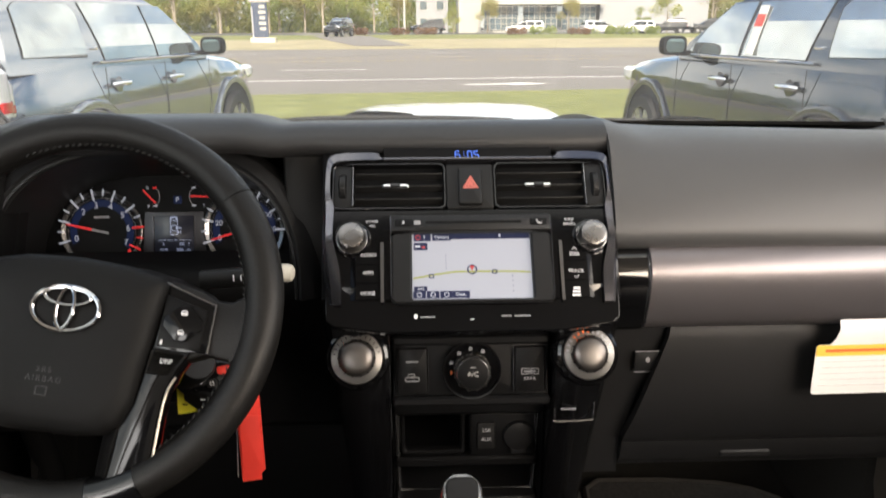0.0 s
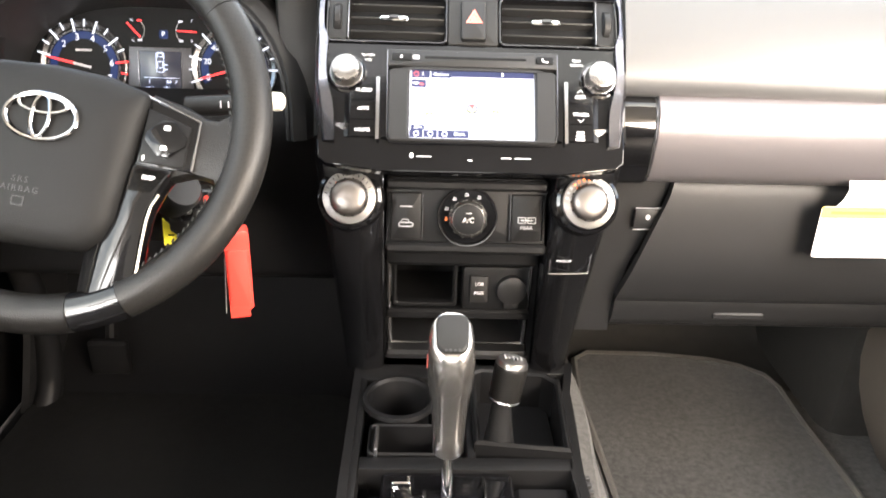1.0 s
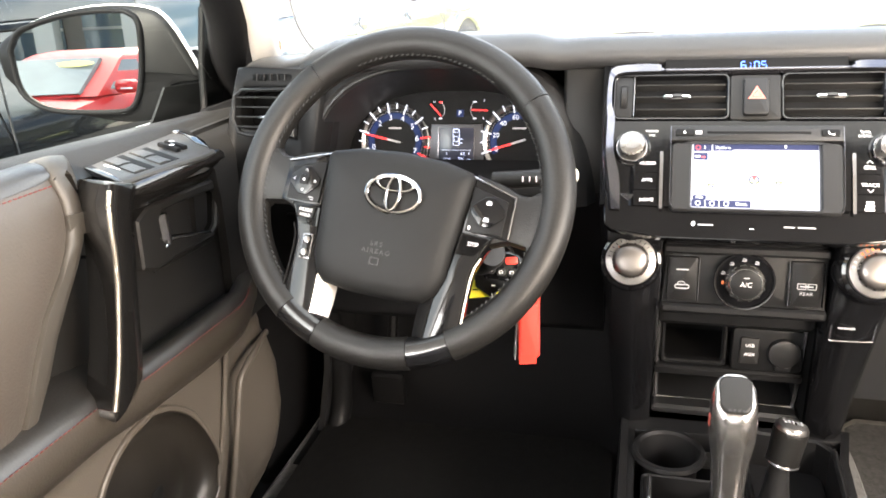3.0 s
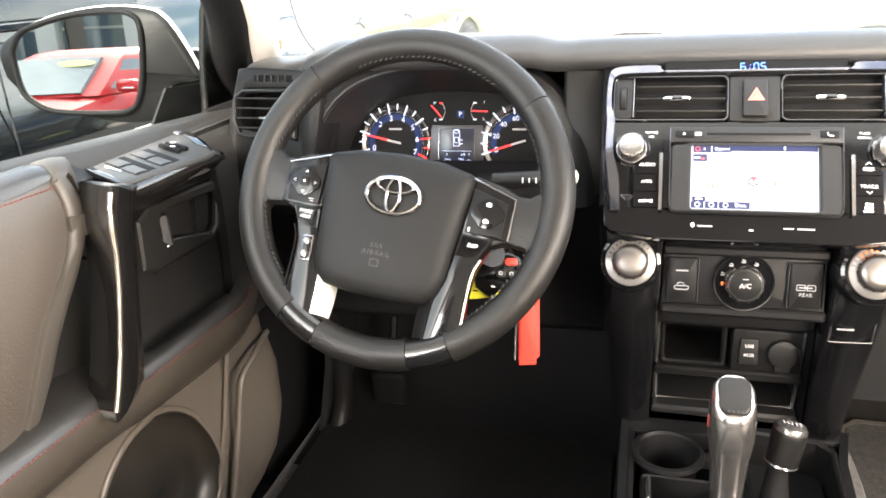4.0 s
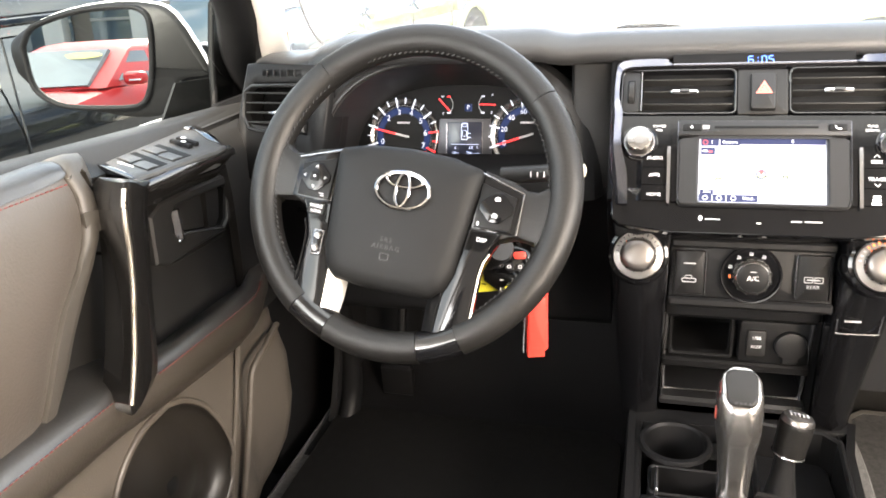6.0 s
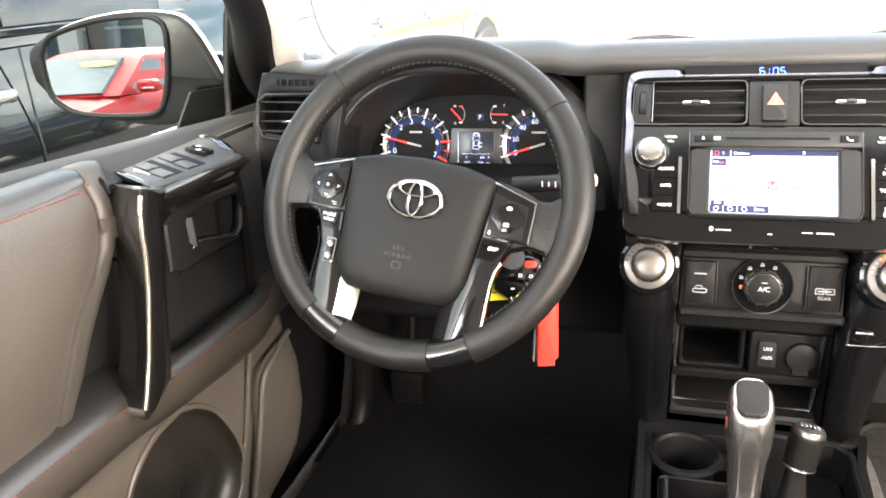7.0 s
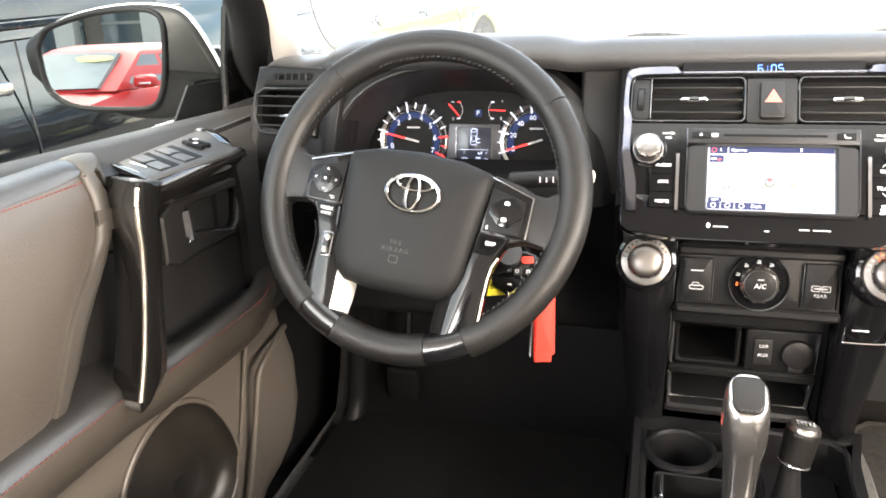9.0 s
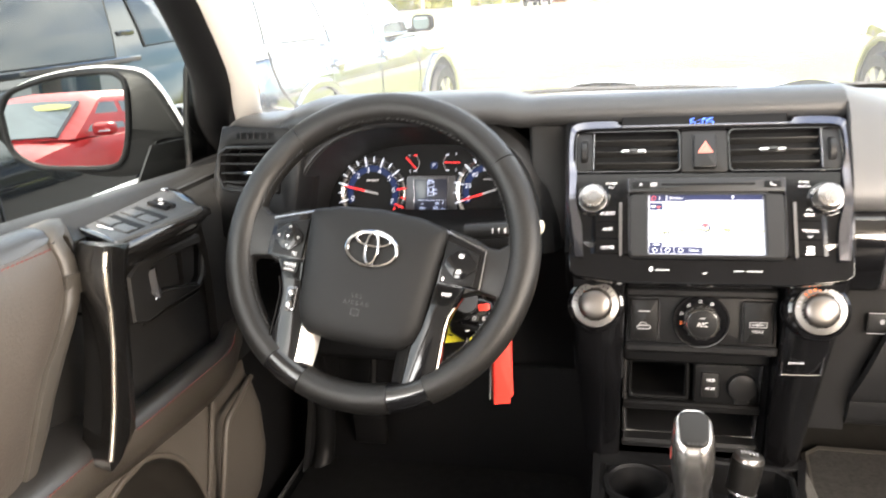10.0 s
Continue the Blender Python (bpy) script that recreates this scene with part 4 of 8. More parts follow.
# windscreen pillars
for s in (-1, 1):
    inner = [(s * 0.793, 1.16, 1.235), (s * 0.758, 1.06, 1.322), (s * 0.705, 0.95, 1.423), (s * 0.64, 0.72, 1.6), (s * 0.59, 0.48, 1.73)]
    p = solid("windscreen_pillar", tube(spline([(q[0] + s * 0.004, q[1], q[2]) for q in inner], 4), 0.028, 12), PILLAR, "beige plastic trim of the windscreen pillar", "pillar", "structure")
    outer = [(q[0] + s * k, q[1] - 0.02, q[2] - 0.004) for q, k in zip(inner, (0.062, 0.054, 0.042, 0.034, 0.03))]
    part("door_frame", tube(spline(outer, 4), 0.034, 10), DULL, p, "black door window frame")
    outer = [(q[0] + s * 0.032, q[1] - 0.016, q[2] - 0.002) for q in inner]
    part("seal", tube(spline(outer, 4), 0.022, 8), RUBBER, p, "black rubber door seal")

bm = loops_mesh([[(x, 1.47 - 0.3 * x * x, 1.26), (x * 0.86, 0.44 - 0.1 * x * x, 1.75)] for x in (-0.82, -0.6, -0.3, 0, 0.3, 0.6, 0.82)], closed=False)
ws = solid("windscreen", bm, SHIELD, "clear laminated car windscreen", "window", "structure")
ws.visible_shadow = False
solid("glass_border", tube(spline([(-0.795, 1.25, 1.41), (-0.787, 1.25, 1.368), (-0.773, 1.25, 1.33), (-0.752, 1.25, 1.304), (-0.729, 1.25, 1.292)], 4), 0.003, 6), RUBBER, "thin black border line of the windscreen", "trim", "structure")
bm = loops_mesh([[(-0.86 + 0.28 * (z - 1.2), y, z) for z in (1.2, 1.45, 1.72)] for y in (-0.2, 0.3, 0.8, 1.05)], closed=False)
sg = solid("driver_window", bm, SIDEGLASS, "slightly tinted driver door window", "window", "structure")
sg.visible_shadow = False

for s in (-1, 1):
    solid("body_side", box(s * 0.9, -0.4, 0.84, 0.03, 3.9, 0.78, 0.01), WHITEPAINT, "white outer skin of the car side", "car body", "structure")
solid("underbody", box(0, -0.4, 0.5, 1.78, 3.9, 0.05, 0.01), DULL, "dark underside of the car", "car body", "structure")

# hood with its raised scoop
def hood_z(x, y):
    return 1.188 - 0.03 * (x / 0.8) ** 2 - 0.14 * max(0.0, y - 2.1) ** 1.25


hood = thing("car_hood", (0, 1.6, 1.0), "white painted car hood with a raised scoop", "car hood")
part("panel", sheet([[(x, y, hood_z(x, y)) for x in np.linspace(-0.86, 0.86, 15)] for y in np.linspace(1.52, 2.9, 10)], 0.02), WHITEPAINT, hood)
sc = []
for y, k, h in ((1.66, 0.9, 0.003), (1.8, 0.97, 0.016), (2.0, 1.0, 0.046), (2.2, 1.0, 0.056), (2.33, 0.98, 0.062), (2.37, 0.97, 0.0)):
    sc.append([(0.045 + x * k, y, hood_z(x, y) + h * e) for x, e in ((-0.345, 0), (-0.325, 0.45), (-0.29, 0.85), (-0.24, 1), (-0.1, 1.06), (0.1, 1.06), (0.24, 1), (0.29, 0.85), (0.325, 0.45), (0.345, 0))])
part("scoop", loops_mesh(sc), WHITEPAINT, hood, "raised white scoop")
part("scoop_inlet", box(0.045, 2.3, 1.185, 0.56, 0.14, 0.03, 0.01), BLACK, hood, "black scoop inlet")
solid("wiper_cowl", loft_x(lambda x: [(1.56, 1.165 - 0.03 * x * x), (1.5, 1.2 - 0.03 * x * x), (1.44 - 0.2 * x * x, 1.225 - 0.03 * x * x)], np.linspace(-0.8, 0.8, 9), 0.01), DULL, "black plastic cowl below the windscreen", "cowl")
for rest, pivot in (([(-0.40, 1.428, 1.278), (-0.3, 1.437, 1.286), (-0.2, 1.44, 1.289), (0.0, 1.44, 1.287), (0.13, 1.44, 1.281)], -0.14), ([(0.2, 1.435, 1.279), (0.33, 1.43, 1.281), (0.5, 1.4, 1.279), (0.64, 1.37, 1.275)], 0.46)):
    w = thing("wiper", rest[0], "black windscreen wiper resting on the glass", "wiper", "windscreen wipers")
    part("blade", tube(spline(rest, 4), 0.006, 6), RUBBER, w)
    c = min(rest, key=lambda q: abs(q[0] - pivot))
    part("arm", tube(spline([(pivot - 0.062, c[1] + 0.006, c[2] + 0.001), (pivot - 0.04, c[1] + 0.01, c[2] + 0.007), (pivot + 0.02, c[1] + 0.012, c[2] + 0.007), (pivot + 0.07, c[1] + 0.01, c[2] + 0.002)], 4), 0.0055, 6), DULL, w, "black wiper arm")

def bump_step(v, a, b):
    t = min(1.0, max(0.0, (v - a) / (b - a)))
    return t * t * (3 - 2 * t)


# ---- dashboard ----
dash = thing("dashboard", (0, 1.1, 1.1), "charcoal soft-touch car dashboard with silver trim", "dashboard")
# passenger pad
PAD = [(1.42, 1.262), (1.25, 1.29), (1.08, 1.31), (0.96, 1.32), (0.9, 1.32), (0.86, 1.308), (0.83, 1.28), (0.81, 1.25), (0.8, 1.222), (0.815, 1.21), (0.84, 1.206)]


def pad_at(x):
    far = max(0.0, x - 0.35)
    lift = 0.015 * (1 - bump_step(x, 0.172, 0.235))
    dip = (0.006 + 0.05 * max(0.0, x - 0.3)) * bump_step(x, 0.172, 0.3)
    return smooth_yz([(y - 0.28 * far * far * max(0, y - 0.8) / 0.6 * 2, z - 0.02 * far - dip * bump_step(y, 0.92, 1.2) + lift * bump_step(z, 1.27, 1.31)) for y, z in PAD], 4)


part("passenger_pad", loft_x(pad_at, [0.172, 0.18, 0.22, 0.3, 0.4, 0.5, 0.6, 0.7, 0.78], 0.01), SOFT, dash, "grey soft-touch pad over the airbag")
# centre brow
BROW = [(1.45, 1.262), (1.25, 1.29), (1.08, 1.31), (0.96, 1.331), (0.905, 1.338), (0.88, 1.336), (0.869, 1.330), (0.867, 1.323), (0.873, 1.319)]
part("centre_brow", loft_x(lambda x: smooth_yz(BROW, 4), [-0.2, -0.1, 0, 0.1, 0.172], 0.01), COVERSOFT, dash)
# top over the instruments and out to the driver's side
def hump(x):
    """The height of the instrument cover above the dash top."""
    c = max(0.0, 1 - ((x + 0.41) / 0.225) ** 2)
    return 0.034 * min(1.0, c * 1.6) ** 0.8


def cover_at(x):
    h = hump(x)
    b = 0.055 * bump_step(-x, 0.57, 0.62)
    cover = [(1.44 - 0.3 * max(0, -x - 0.4) ** 2 * 2, 1.262), (1.25, 1.285 + h * 0.25), (1.08, 1.303 + h * 0.6), (0.97 + b * 0.6, 1.310 + h * 0.93), (0.91 + b, 1.311 + h), (0.885 + b, 1.309 + h), (0.868 + b, 1.304 + h * 0.93), (0.863 + b, 1.298 + h * 0.88), (0.868 + b, 1.293 + h * 0.85)]
    k = bump_step(x, -0.285, -0.2)
    return smooth_yz([(a[0] + (c[0] - a[0]) * k, a[1] + (c[1] - a[1]) * k) for a, c in zip(cover, BROW)], 4)


part("instrument_cover", loft_x(cover_at, [-0.72, -0.70, -0.66, -0.62, -0.585, -0.55, -0.5, -0.45, -0.4, -0.35, -0.31, -0.285, -0.27, -0.255, -0.24, -0.225, -0.21, -0.198], 0.01), COVERSOFT, dash)

part("defroster_panel", loft_x(lambda x: [(1.44 - 0.28 * x * x, 1.268 + 0.004), (1.33 - 0.2 * x * x, 1.286), (1.22 - 0.1 * x * x, 1.302)], np.linspace(-0.7, 0.72, 13), 0.006), SHADEBLACK, dash, "black defroster panel at the glass")
# instrument binnacle: an arched tunnel to the dial plate
def arch(cx, w, z0, h, y, n=24, power=0.75):
    out = []
    for i in range(n + 1):
        a = math.pi * i / n
        c, s = math.cos(a), math.sin(a)
        out.append((cx + w * math.copysign(abs(c) ** power, c), y, z0 + h * s ** power))
    return out


def tilt_back(loop, k):
    """Lean a loop back with height, as the dial plate leans."""
    return [(x, y + k * (z - 1.19), z) for x, y, z in loop]


mouth = [tilt_back(arch(-0.41, w, z0, h, y), 0.25) for w, z0, h, y in ((0.225, 1.13, 0.2, 0.882), (0.215, 1.13, 0.199, 0.862), (0.2, 1.13, 0.19, 0.855), (0.19, 1.13, 0.18, 0.862), (0.182, 1.128, 0.16, 0.93), (0.176, 1.126, 0.138, 0.972))]
part("binnacle", loops_mesh(mouth, closed=False), HARD, dash, "black hooded surround of the instruments")
trim = tilt_back(arch(-0.41, 0.194, 1.13, 0.184, 0.859), 0.25)
part("binnacle_trim", tube(trim, 0.003, 6), HARD, dash, "rounded edge round the instruments")

# ---- centre stack ----
STACK = axes((0, 0.79, 1.23), (1, 0, 0), (0, 0.7, 1.0))
stack = thing("centre_stack", (0, 0.85, 1.1), "gloss black centre stack with silver surround and vents", "centre console")
part("carrier", prism([(-0.174, -0.075), (0.174, -0.075), (0.178, 0.118), (-0.178, 0.118)], -0.06, -0.012, 0.004, m=STACK), DULL, stack)


# smoked silver surround: two side horns that run down past the vents and the radio
HORN_OUT = [(0.1018, 0.0974), (0.107, 0.102), (0.1115, 0.110), (0.1475, 0.110), (0.1665, 0.1062), (0.1725, 0.097), (0.174, 0.075), (0.1747, 0.05), (0.1752, 0.03), (0.1745, -0.012), (0.172, -0.046), (0.169, -0.066), (0.166, -0.084)]
HORN_IN = [(0.1018, 0.0938), (0.107, 0.0935), (0.1125, 0.0932), (0.147, 0.0925), (0.1595, 0.09), (0.1637, 0.084), (0.1652, 0.07), (0.1645, 0.048), (0.160, 0.031), (0.1605, -0.006), (0.152, -0.042), (0.150, -0.066), (0.1495, -0.085)]
for s in (-1, 1):
    outer = spline([(x, y, 0) for x, y in HORN_OUT], 3)
    inner = spline([(x, y, 0) for x, y in HORN_IN], 3)
    loops = []
    for o, i in zip(outer, inner):
        a, b = o.lerp(i, 0.12), o.lerp(i, 0.4)
        loops.append([(s * o.x, o.y, -0.03), (s * o.x, o.y, -0.008), (s * a.x, a.y, -0.0025), (s * b.x, b.y, 0.0035), (s * i.x, i.y, 0.0055), (s * i.x, i.y, -0.006)])
    part("surround", loops_mesh(loops, m=STACK), SMOKE, stack, "smoked silver surround", smooth=30)
part("top_bar", prism(rr(0, 0.0955, 0.21, 0.0036, 0.0015, 2), -0.014, 0.003, 0.001, m=STACK), SMOKE, stack, "thin silver bar")
clock = part("clock_window", prism(rr(0, 0.109, 0.205, 0.018, 0.002, 2), -0.02, -0.004, 0.001, m=STACK), DULL, stack, "black clock window")
CLOCKBLUE = glow("clock_blue", (0.12, 0.25, 1.0), 2.2)
SEGMENTS = {"6": "afgedc", "0": "abcdef", "5": "afgcd"}
SEG_AT = {"a": (0, 1, 1), "g": (0, 0, 1), "d": (0, -1, 1), "f": (-1, 0.5, 0), "b": (1, 0.5, 0), "e": (-1, -0.5, 0), "c": (1, -0.5, 0)}
for digit, x in (("6", -0.0125), ("0", 0.0025), ("5", 0.0105)):
    bm = bmesh.new()
    for seg in SEGMENTS[digit]:
        u, v, flat = SEG_AT[seg]
        box(x + u * 0.0026, 0.1035 + v * 0.0044, -0.0036, 0.0042 if flat else 0.0011, 0.0011 if flat else 0.0036, 0.0004, 0.0001, m=STACK, bm=bm)
    part("clock_digit", bm, CLOCKBLUE, clock, "lit blue segment digit", smooth=0)
for dy in (-0.002, 0.0022):
    part("clock_colon", box(-0.0045, 0.1035 + dy, -0.0036, 0.0011, 0.0011, 0.0004, 0.0001, m=STACK), CLOCKBLUE, clock, smooth=0)

# vents
def vent(x0, x1, y0, y1, wheel_side):
    v = part("air_vent", ring(rr((x0 + x1) / 2, (y0 + y1) / 2, x1 - x0, y1 - y0, 0.008, 4), rr((x0 + x1) / 2, (y0 + y1) / 2, x1 - x0 - 0.006, y1 - y0 - 0.006, 0.006, 4), -0.03, 0.0, 0.001, m=STACK), BLACK, stack)
    # back coloured near-black to give the vent its inner shade
    part("vent_back", prism(rr((x0 + x1) / 2, (y0 + y1) / 2, x1 - x0 - 0.002, y1 - y0 - 0.002, 0.006), -0.034, -0.028, m=STACK), SHADEBLACK, v)
    a, b = (x0 + 0.027, x1 - 0.004) if wheel_side < 0 else (x0 + 0.004, x1 - 0.027)
    for y in (0.0437, 0.060, 0.0758):
        m = STACK @ Matrix.Translation(((a + b) / 2, y, -0.009)) @ pose(0, 0, 0, -14)
        part("slat", box(0, 0, 0, b - a, 0.002, 0.016, 0.0008, m=m), TRAYGREY, v)
    for k in range(8):
        x = a + (b - a) * (k + 0.5) / 8
        part("rear_fin", box(x, (y0 + y1) / 2, -0.022, 0.0016, y1 - y0 - 0.01, 0.012, 0.0006, m=STACK), DULL, v)
    xc = -0.088 if wheel_side < 0 else 0.083
    tab = part("slider", box(xc, 0.0605, 0.001, 0.032, 0.006, 0.006, 0.002, m=STACK), CHROME, v, "chrome slider tab")
    part("slider_grip", box(xc, 0.0605, 0.0045, 0.012, 0.005, 0.003, 0.001, m=STACK), BLACK, tab)
    xw = x0 + 0.013 if wheel_side < 0 else x1 - 0.013
    part("thumb_housing", prism(rr(xw, (y0 + y1) / 2, 0.022, y1 - y0 - 0.007, 0.004), -0.02, -0.001, 0.001, m=STACK), HARD, v)
    wm = STACK @ Matrix.Translation((xw, (y0 + y1) / 2, -0.008)) @ pose(0, 0, 0, 0, 90, 0)
    part("divider", box(a - 0.002 if wheel_side < 0 else b + 0.002, (y0 + y1) / 2, -0.004, 0.0012, y1 - y0 - 0.008, 0.012, 0.0004, m=STACK), DARKCHROME, v, "thin bright divider")
    tw = part("thumb_wheel", lathe([(0.015, -0.0045), (0.017, -0.003), (0.017, 0.003), (0.015, 0.0045)], wm, 28), HARD, v)
    for k in range(7):
        q = wm @ pose(0, 0, 0, 0, 0, -90 + (k - 3) * 17)
        part("rib", box(-0.0 + 0.0, 0.017, 0, 0.0014, 0.002, 0.008, 0.0004, m=q @ pose(0, 0, 0, 0, 0, 0)), DARKCHROME, tw)
    return v


vent(-0.1635, -0.0275, 0.0315, 0.0915, -1)
vent(0.0295, 0.1645, 0.0315, 0.0915, 1)
part("hazard_bay", prism(rr(0.001, 0.0605, 0.056, 0.057, 0.003), -0.02, -0.001, 0.001, m=STACK), TRAYGREY, stack)
hz = part("hazard_button", prism(rr(0.001, 0.0588, 0.028, 0.0465, 0.003), -0.002, 0.006, 0.0025, m=STACK), HARD, stack)
tri = lambda r: [(0.0015 + r * math.sin(a), 0.0605 + r * math.cos(a)) for a in (0, -2.094, 2.094)]
HAZRED = mat("hazard_red", (0.55, 0.14, 0.11), 0.5, vary=0.03)
part("triangle", ring(tri(0.011), tri(0.0062), 0.006, 0.0064, 0.0, m=STACK), HAZRED, hz, "red warning triangle", smooth=0)
part("triangle_core", prism(tri(0.0052), 0.006, 0.0064, 0.0, m=STACK), HAZRED, hz, "red warning triangle", smooth=0)

# head unit
unit = thing("head_unit", (0, 0.8, 1.2), "black car radio with lit navigation map screen", "car radio")
part("bezel", prism([(-0.168, -0.084), (-0.1665, -0.102), (-0.158, -0.109), (-0.10, -0.1165), (0.10, -0.1165), (0.158, -0.109), (0.1665, -0.102), (0.168, -0.084), (0.166, 0.0), (0.162, 0.0305), (-0.162, 0.0305), (-0.166, 0.0)], -0.014, -0.001, 0.0015, m=STACK), FASCIA, unit, "gloss black fascia", smooth=20)
FRAMEGREY = mat("radio_frame_satin", (0.012, 0.012, 0.0125), 0.4, spec=0.3, vary=0.08, scale=9, grain=0.15, grain_scale=1500)
part("screen_frame", ring(rr(0, -0.0425, 0.186, 0.0845, 0.007, 4), rr(0, -0.040, 0.139, 0.080, 0.003, 4), -0.004, 0.0065, 0.002, m=STACK), FRAMEGREY, unit, "raised black screen frame", smooth=20)
part("slot_bar", prism(rr(0, 0.0108, 0.1865, 0.0195, 0.0015), 0.0, 0.0085, 0.0015, m=STACK), FRAMEGREY, unit)
part("disc_slot", prism(rr(0.003, 0.0112, 0.112, 0.0028, 0.001), 0.0083, 0.0088, m=STACK), DULL, unit)
for x, w in ((-0.078, 0.022), (0.0795, 0.019)):
    b = part("slot_button", prism(rr(x, 0.0108, w, 0.0085, 0.0015), 0.0083, 0.0098, 0.0006, m=STACK), PANELBLACK, unit)
    if x < 0:
        part("mark", prism([(x - 0.0022, 0.0098), (x + 0.0012, 0.0098), (x - 0.0005, 0.0132)], 0.0097, 0.0101, m=STACK), WHITEINK, b, smooth=0)
        part("mark", prism(rr(x + 0.0155, 0.0112, 0.0075, 0.0048, 0.0008, 2), 0.0083, 0.0088, m=STACK), GREYINK, b, smooth=0)
    else:
        part("mark", tube([STACK @ Vector(p) for p in ((x - 0.0028, 0.0128, 0.01), (x - 0.0024, 0.0098, 0.01), (x + 0.0024, 0.0084, 0.01), (x + 0.003, 0.0094, 0.01))], 0.0007, 6), WHITEINK, b, "small handset symbol", smooth=0)
for s in (-1, 1):
    part("bezel_edge", prism([(s * 0.1028, -0.013), (s * 0.1042, -0.013), (s * 0.1035, -0.0815), (s * 0.1023, -0.0815)][::s], 0.0, 0.0055, 0.0012, m=STACK), SILVER, unit, "bright vertical edge strip")
    part("frame_flank", prism([(s * 0.0938, 0.0205), (s * 0.1005, 0.0205), (s * 0.0985, -0.0785), (s * 0.0932, -0.0785)][::s], -0.001, 0.0035, 0.001, m=STACK), FASCIA, unit, "gloss black flank of the screen frame")
    part("flank_edge", tube([STACK @ Vector((s * x, y, 0.0068)) for x, y in ((0.0938, 0.0195), (0.093, -0.074), (0.0895, -0.0815))], 0.0007, 6), SMOKE, unit, "thin bright edge")

SCREENLIT = glow("map_screen", (0.80, 0.82, 0.92), 0.5)
scr = part("screen", prism(rr(0, -0.040, 0.138, 0.079, 0.002), -0.004, 0.0, m=STACK), SCREENLIT, unit, "lit pale map display", smooth=0)
NAVY = glow("map_bar", (0.06, 0.07, 0.16), 0.3)
MAPLINE = glow("map_road", (0.66, 0.7, 0.28), 0.5)
MAPGREY = glow("map_grey", (0.5, 0.52, 0.6), 0.42)
MAPWHITE = glow("map_white", (0.9, 0.92, 1.0), 1.1)
MAPRED = glow("map_red", (0.75, 0.12, 0.12), 0.9)


def ui(x, y, w, h, material, z=0.0004, r=0.0008):
    part("map_bar", prism(rr(x, y, w, h, r, 2), 0.0, z, m=STACK), material, scr, smooth=0)


ui(-0.057, -0.0045, 0.02, 0.009, NAVY)
ui(-0.0345, -0.0045, 0.022, 0.008, NAVY)
ui(-0.059, -0.0155, 0.016, 0.009, NAVY)
ui(0.0215, -0.0035, 0.094, 0.0068, NAVY)
ui(-0.0595, -0.0665, 0.015, 0.006, NAVY)
for k in range(3):
    ui(-0.061 + 0.0155 * k, -0.0735, 0.0145, 0.0085, NAVY)
ui(-0.0135, -0.0735, 0.02, 0.0085, NAVY)
line = [(-0.068, -0.054), (-0.045, -0.05), (-0.02, -0.0465), (0.02, -0.0465), (0.05, -0.047), (0.068, -0.048)]
part("map_road", loops_mesh([[(x, y - 0.0012, 0.0003), (x, y + 0.0012, 0.0003)] for x, y in line], closed=False, m=STACK), MAPLINE, scr, smooth=0)
for x, y0, y1 in ((-0.03, -0.027, -0.042), (0.0465, -0.052, -0.07)):
    for k in range(4):
        ui(x, y0 + (y1 - y0) * k / 3, 0.0012, 0.0022, MAPGREY, 0.0003)
for x, y in ((-0.047, -0.0515), (0.026, -0.047)):
    part("map_bar", ring(rr(x, y, 0.006, 0.005, 0.0005, 2), rr(x, y, 0.0038, 0.0029, 0.0004, 2), 0.0003, 0.0006, 0.0, m=STACK), NAVY, scr, smooth=0)
part("map_bar", ring(oval(0, -0.044, 0.0058, 0.0058, 24), oval(0, -0.044, 0.0044, 0.0044, 24), 0.0003, 0.0007, 0.0, m=STACK), NAVY, scr, smooth=0)
part("map_bar", prism([(-0.0032, -0.0395), (0, -0.0455), (0.0032, -0.0395)], 0.0003, 0.0007, m=STACK), MAPRED, scr, smooth=0)
ui(0.0335, -0.003, 0.002, 0.0036, MAPWHITE, 0.0007, 0.0003)
ui(-0.0625, -0.0155, 0.006, 0.002, MAPWHITE, 0.0007, 0.0003)
ui(-0.056, -0.0165, 0.004, 0.002, MAPRED, 0.0007, 0.0003)
for words, x, y, size in (("Options", -0.0345, -0.0045, 0.0052), ("S", -0.0545, -0.0045, 0.0052), ("300ft", -0.0595, -0.0665, 0.0042), ("Dest.", -0.0135, -0.0735, 0.0058)):
    part("screen_text", text_bm(words, size, shift(STACK, x, y, 0.0008), thick=0.00005), MAPWHITE, scr, smooth=0)
for k in range(3):
    x = -0.061 + 0.0155 * k
    part("map_bar", ring(oval(x, -0.0735, 0.003, 0.003, 16), oval(x, -0.0735, 0.0023, 0.0023, 16), 0.0004, 0.0008, 0.0, m=STACK), MAPWHITE, scr, smooth=0)
part("map_bar", ring(oval(-0.062, -0.0045, 0.003, 0.003, 16), oval(-0.062, -0.0045, 0.0023, 0.0023, 16), 0.0004, 0.0008, 0.0, m=STACK), MAPRED, scr, smooth=0)
for x, w in ((-0.052, 0.017), (0.0375, 0.0115), (0.0555, 0.0185)):
    part("brand_mark", prism(rr(x, -0.0992, w, 0.0017, 0.0006, 2), -0.001, -0.0003, m=STACK), GREYINK, unit, "small pale printed mark", smooth=0)
part("brand_mark", prism(oval(-0.0655, -0.0982, 0.0022, 0.003, 12), -0.001, -0.0002, m=STACK), WHITEINK, unit, "small pale printed mark", smooth=0)
part("brand_mark", prism(rr(-0.002, -0.1025, 0.005, 0.0012, 0.0005, 2), -0.001, -0.0003, m=STACK), WHITEINK, unit, smooth=0)


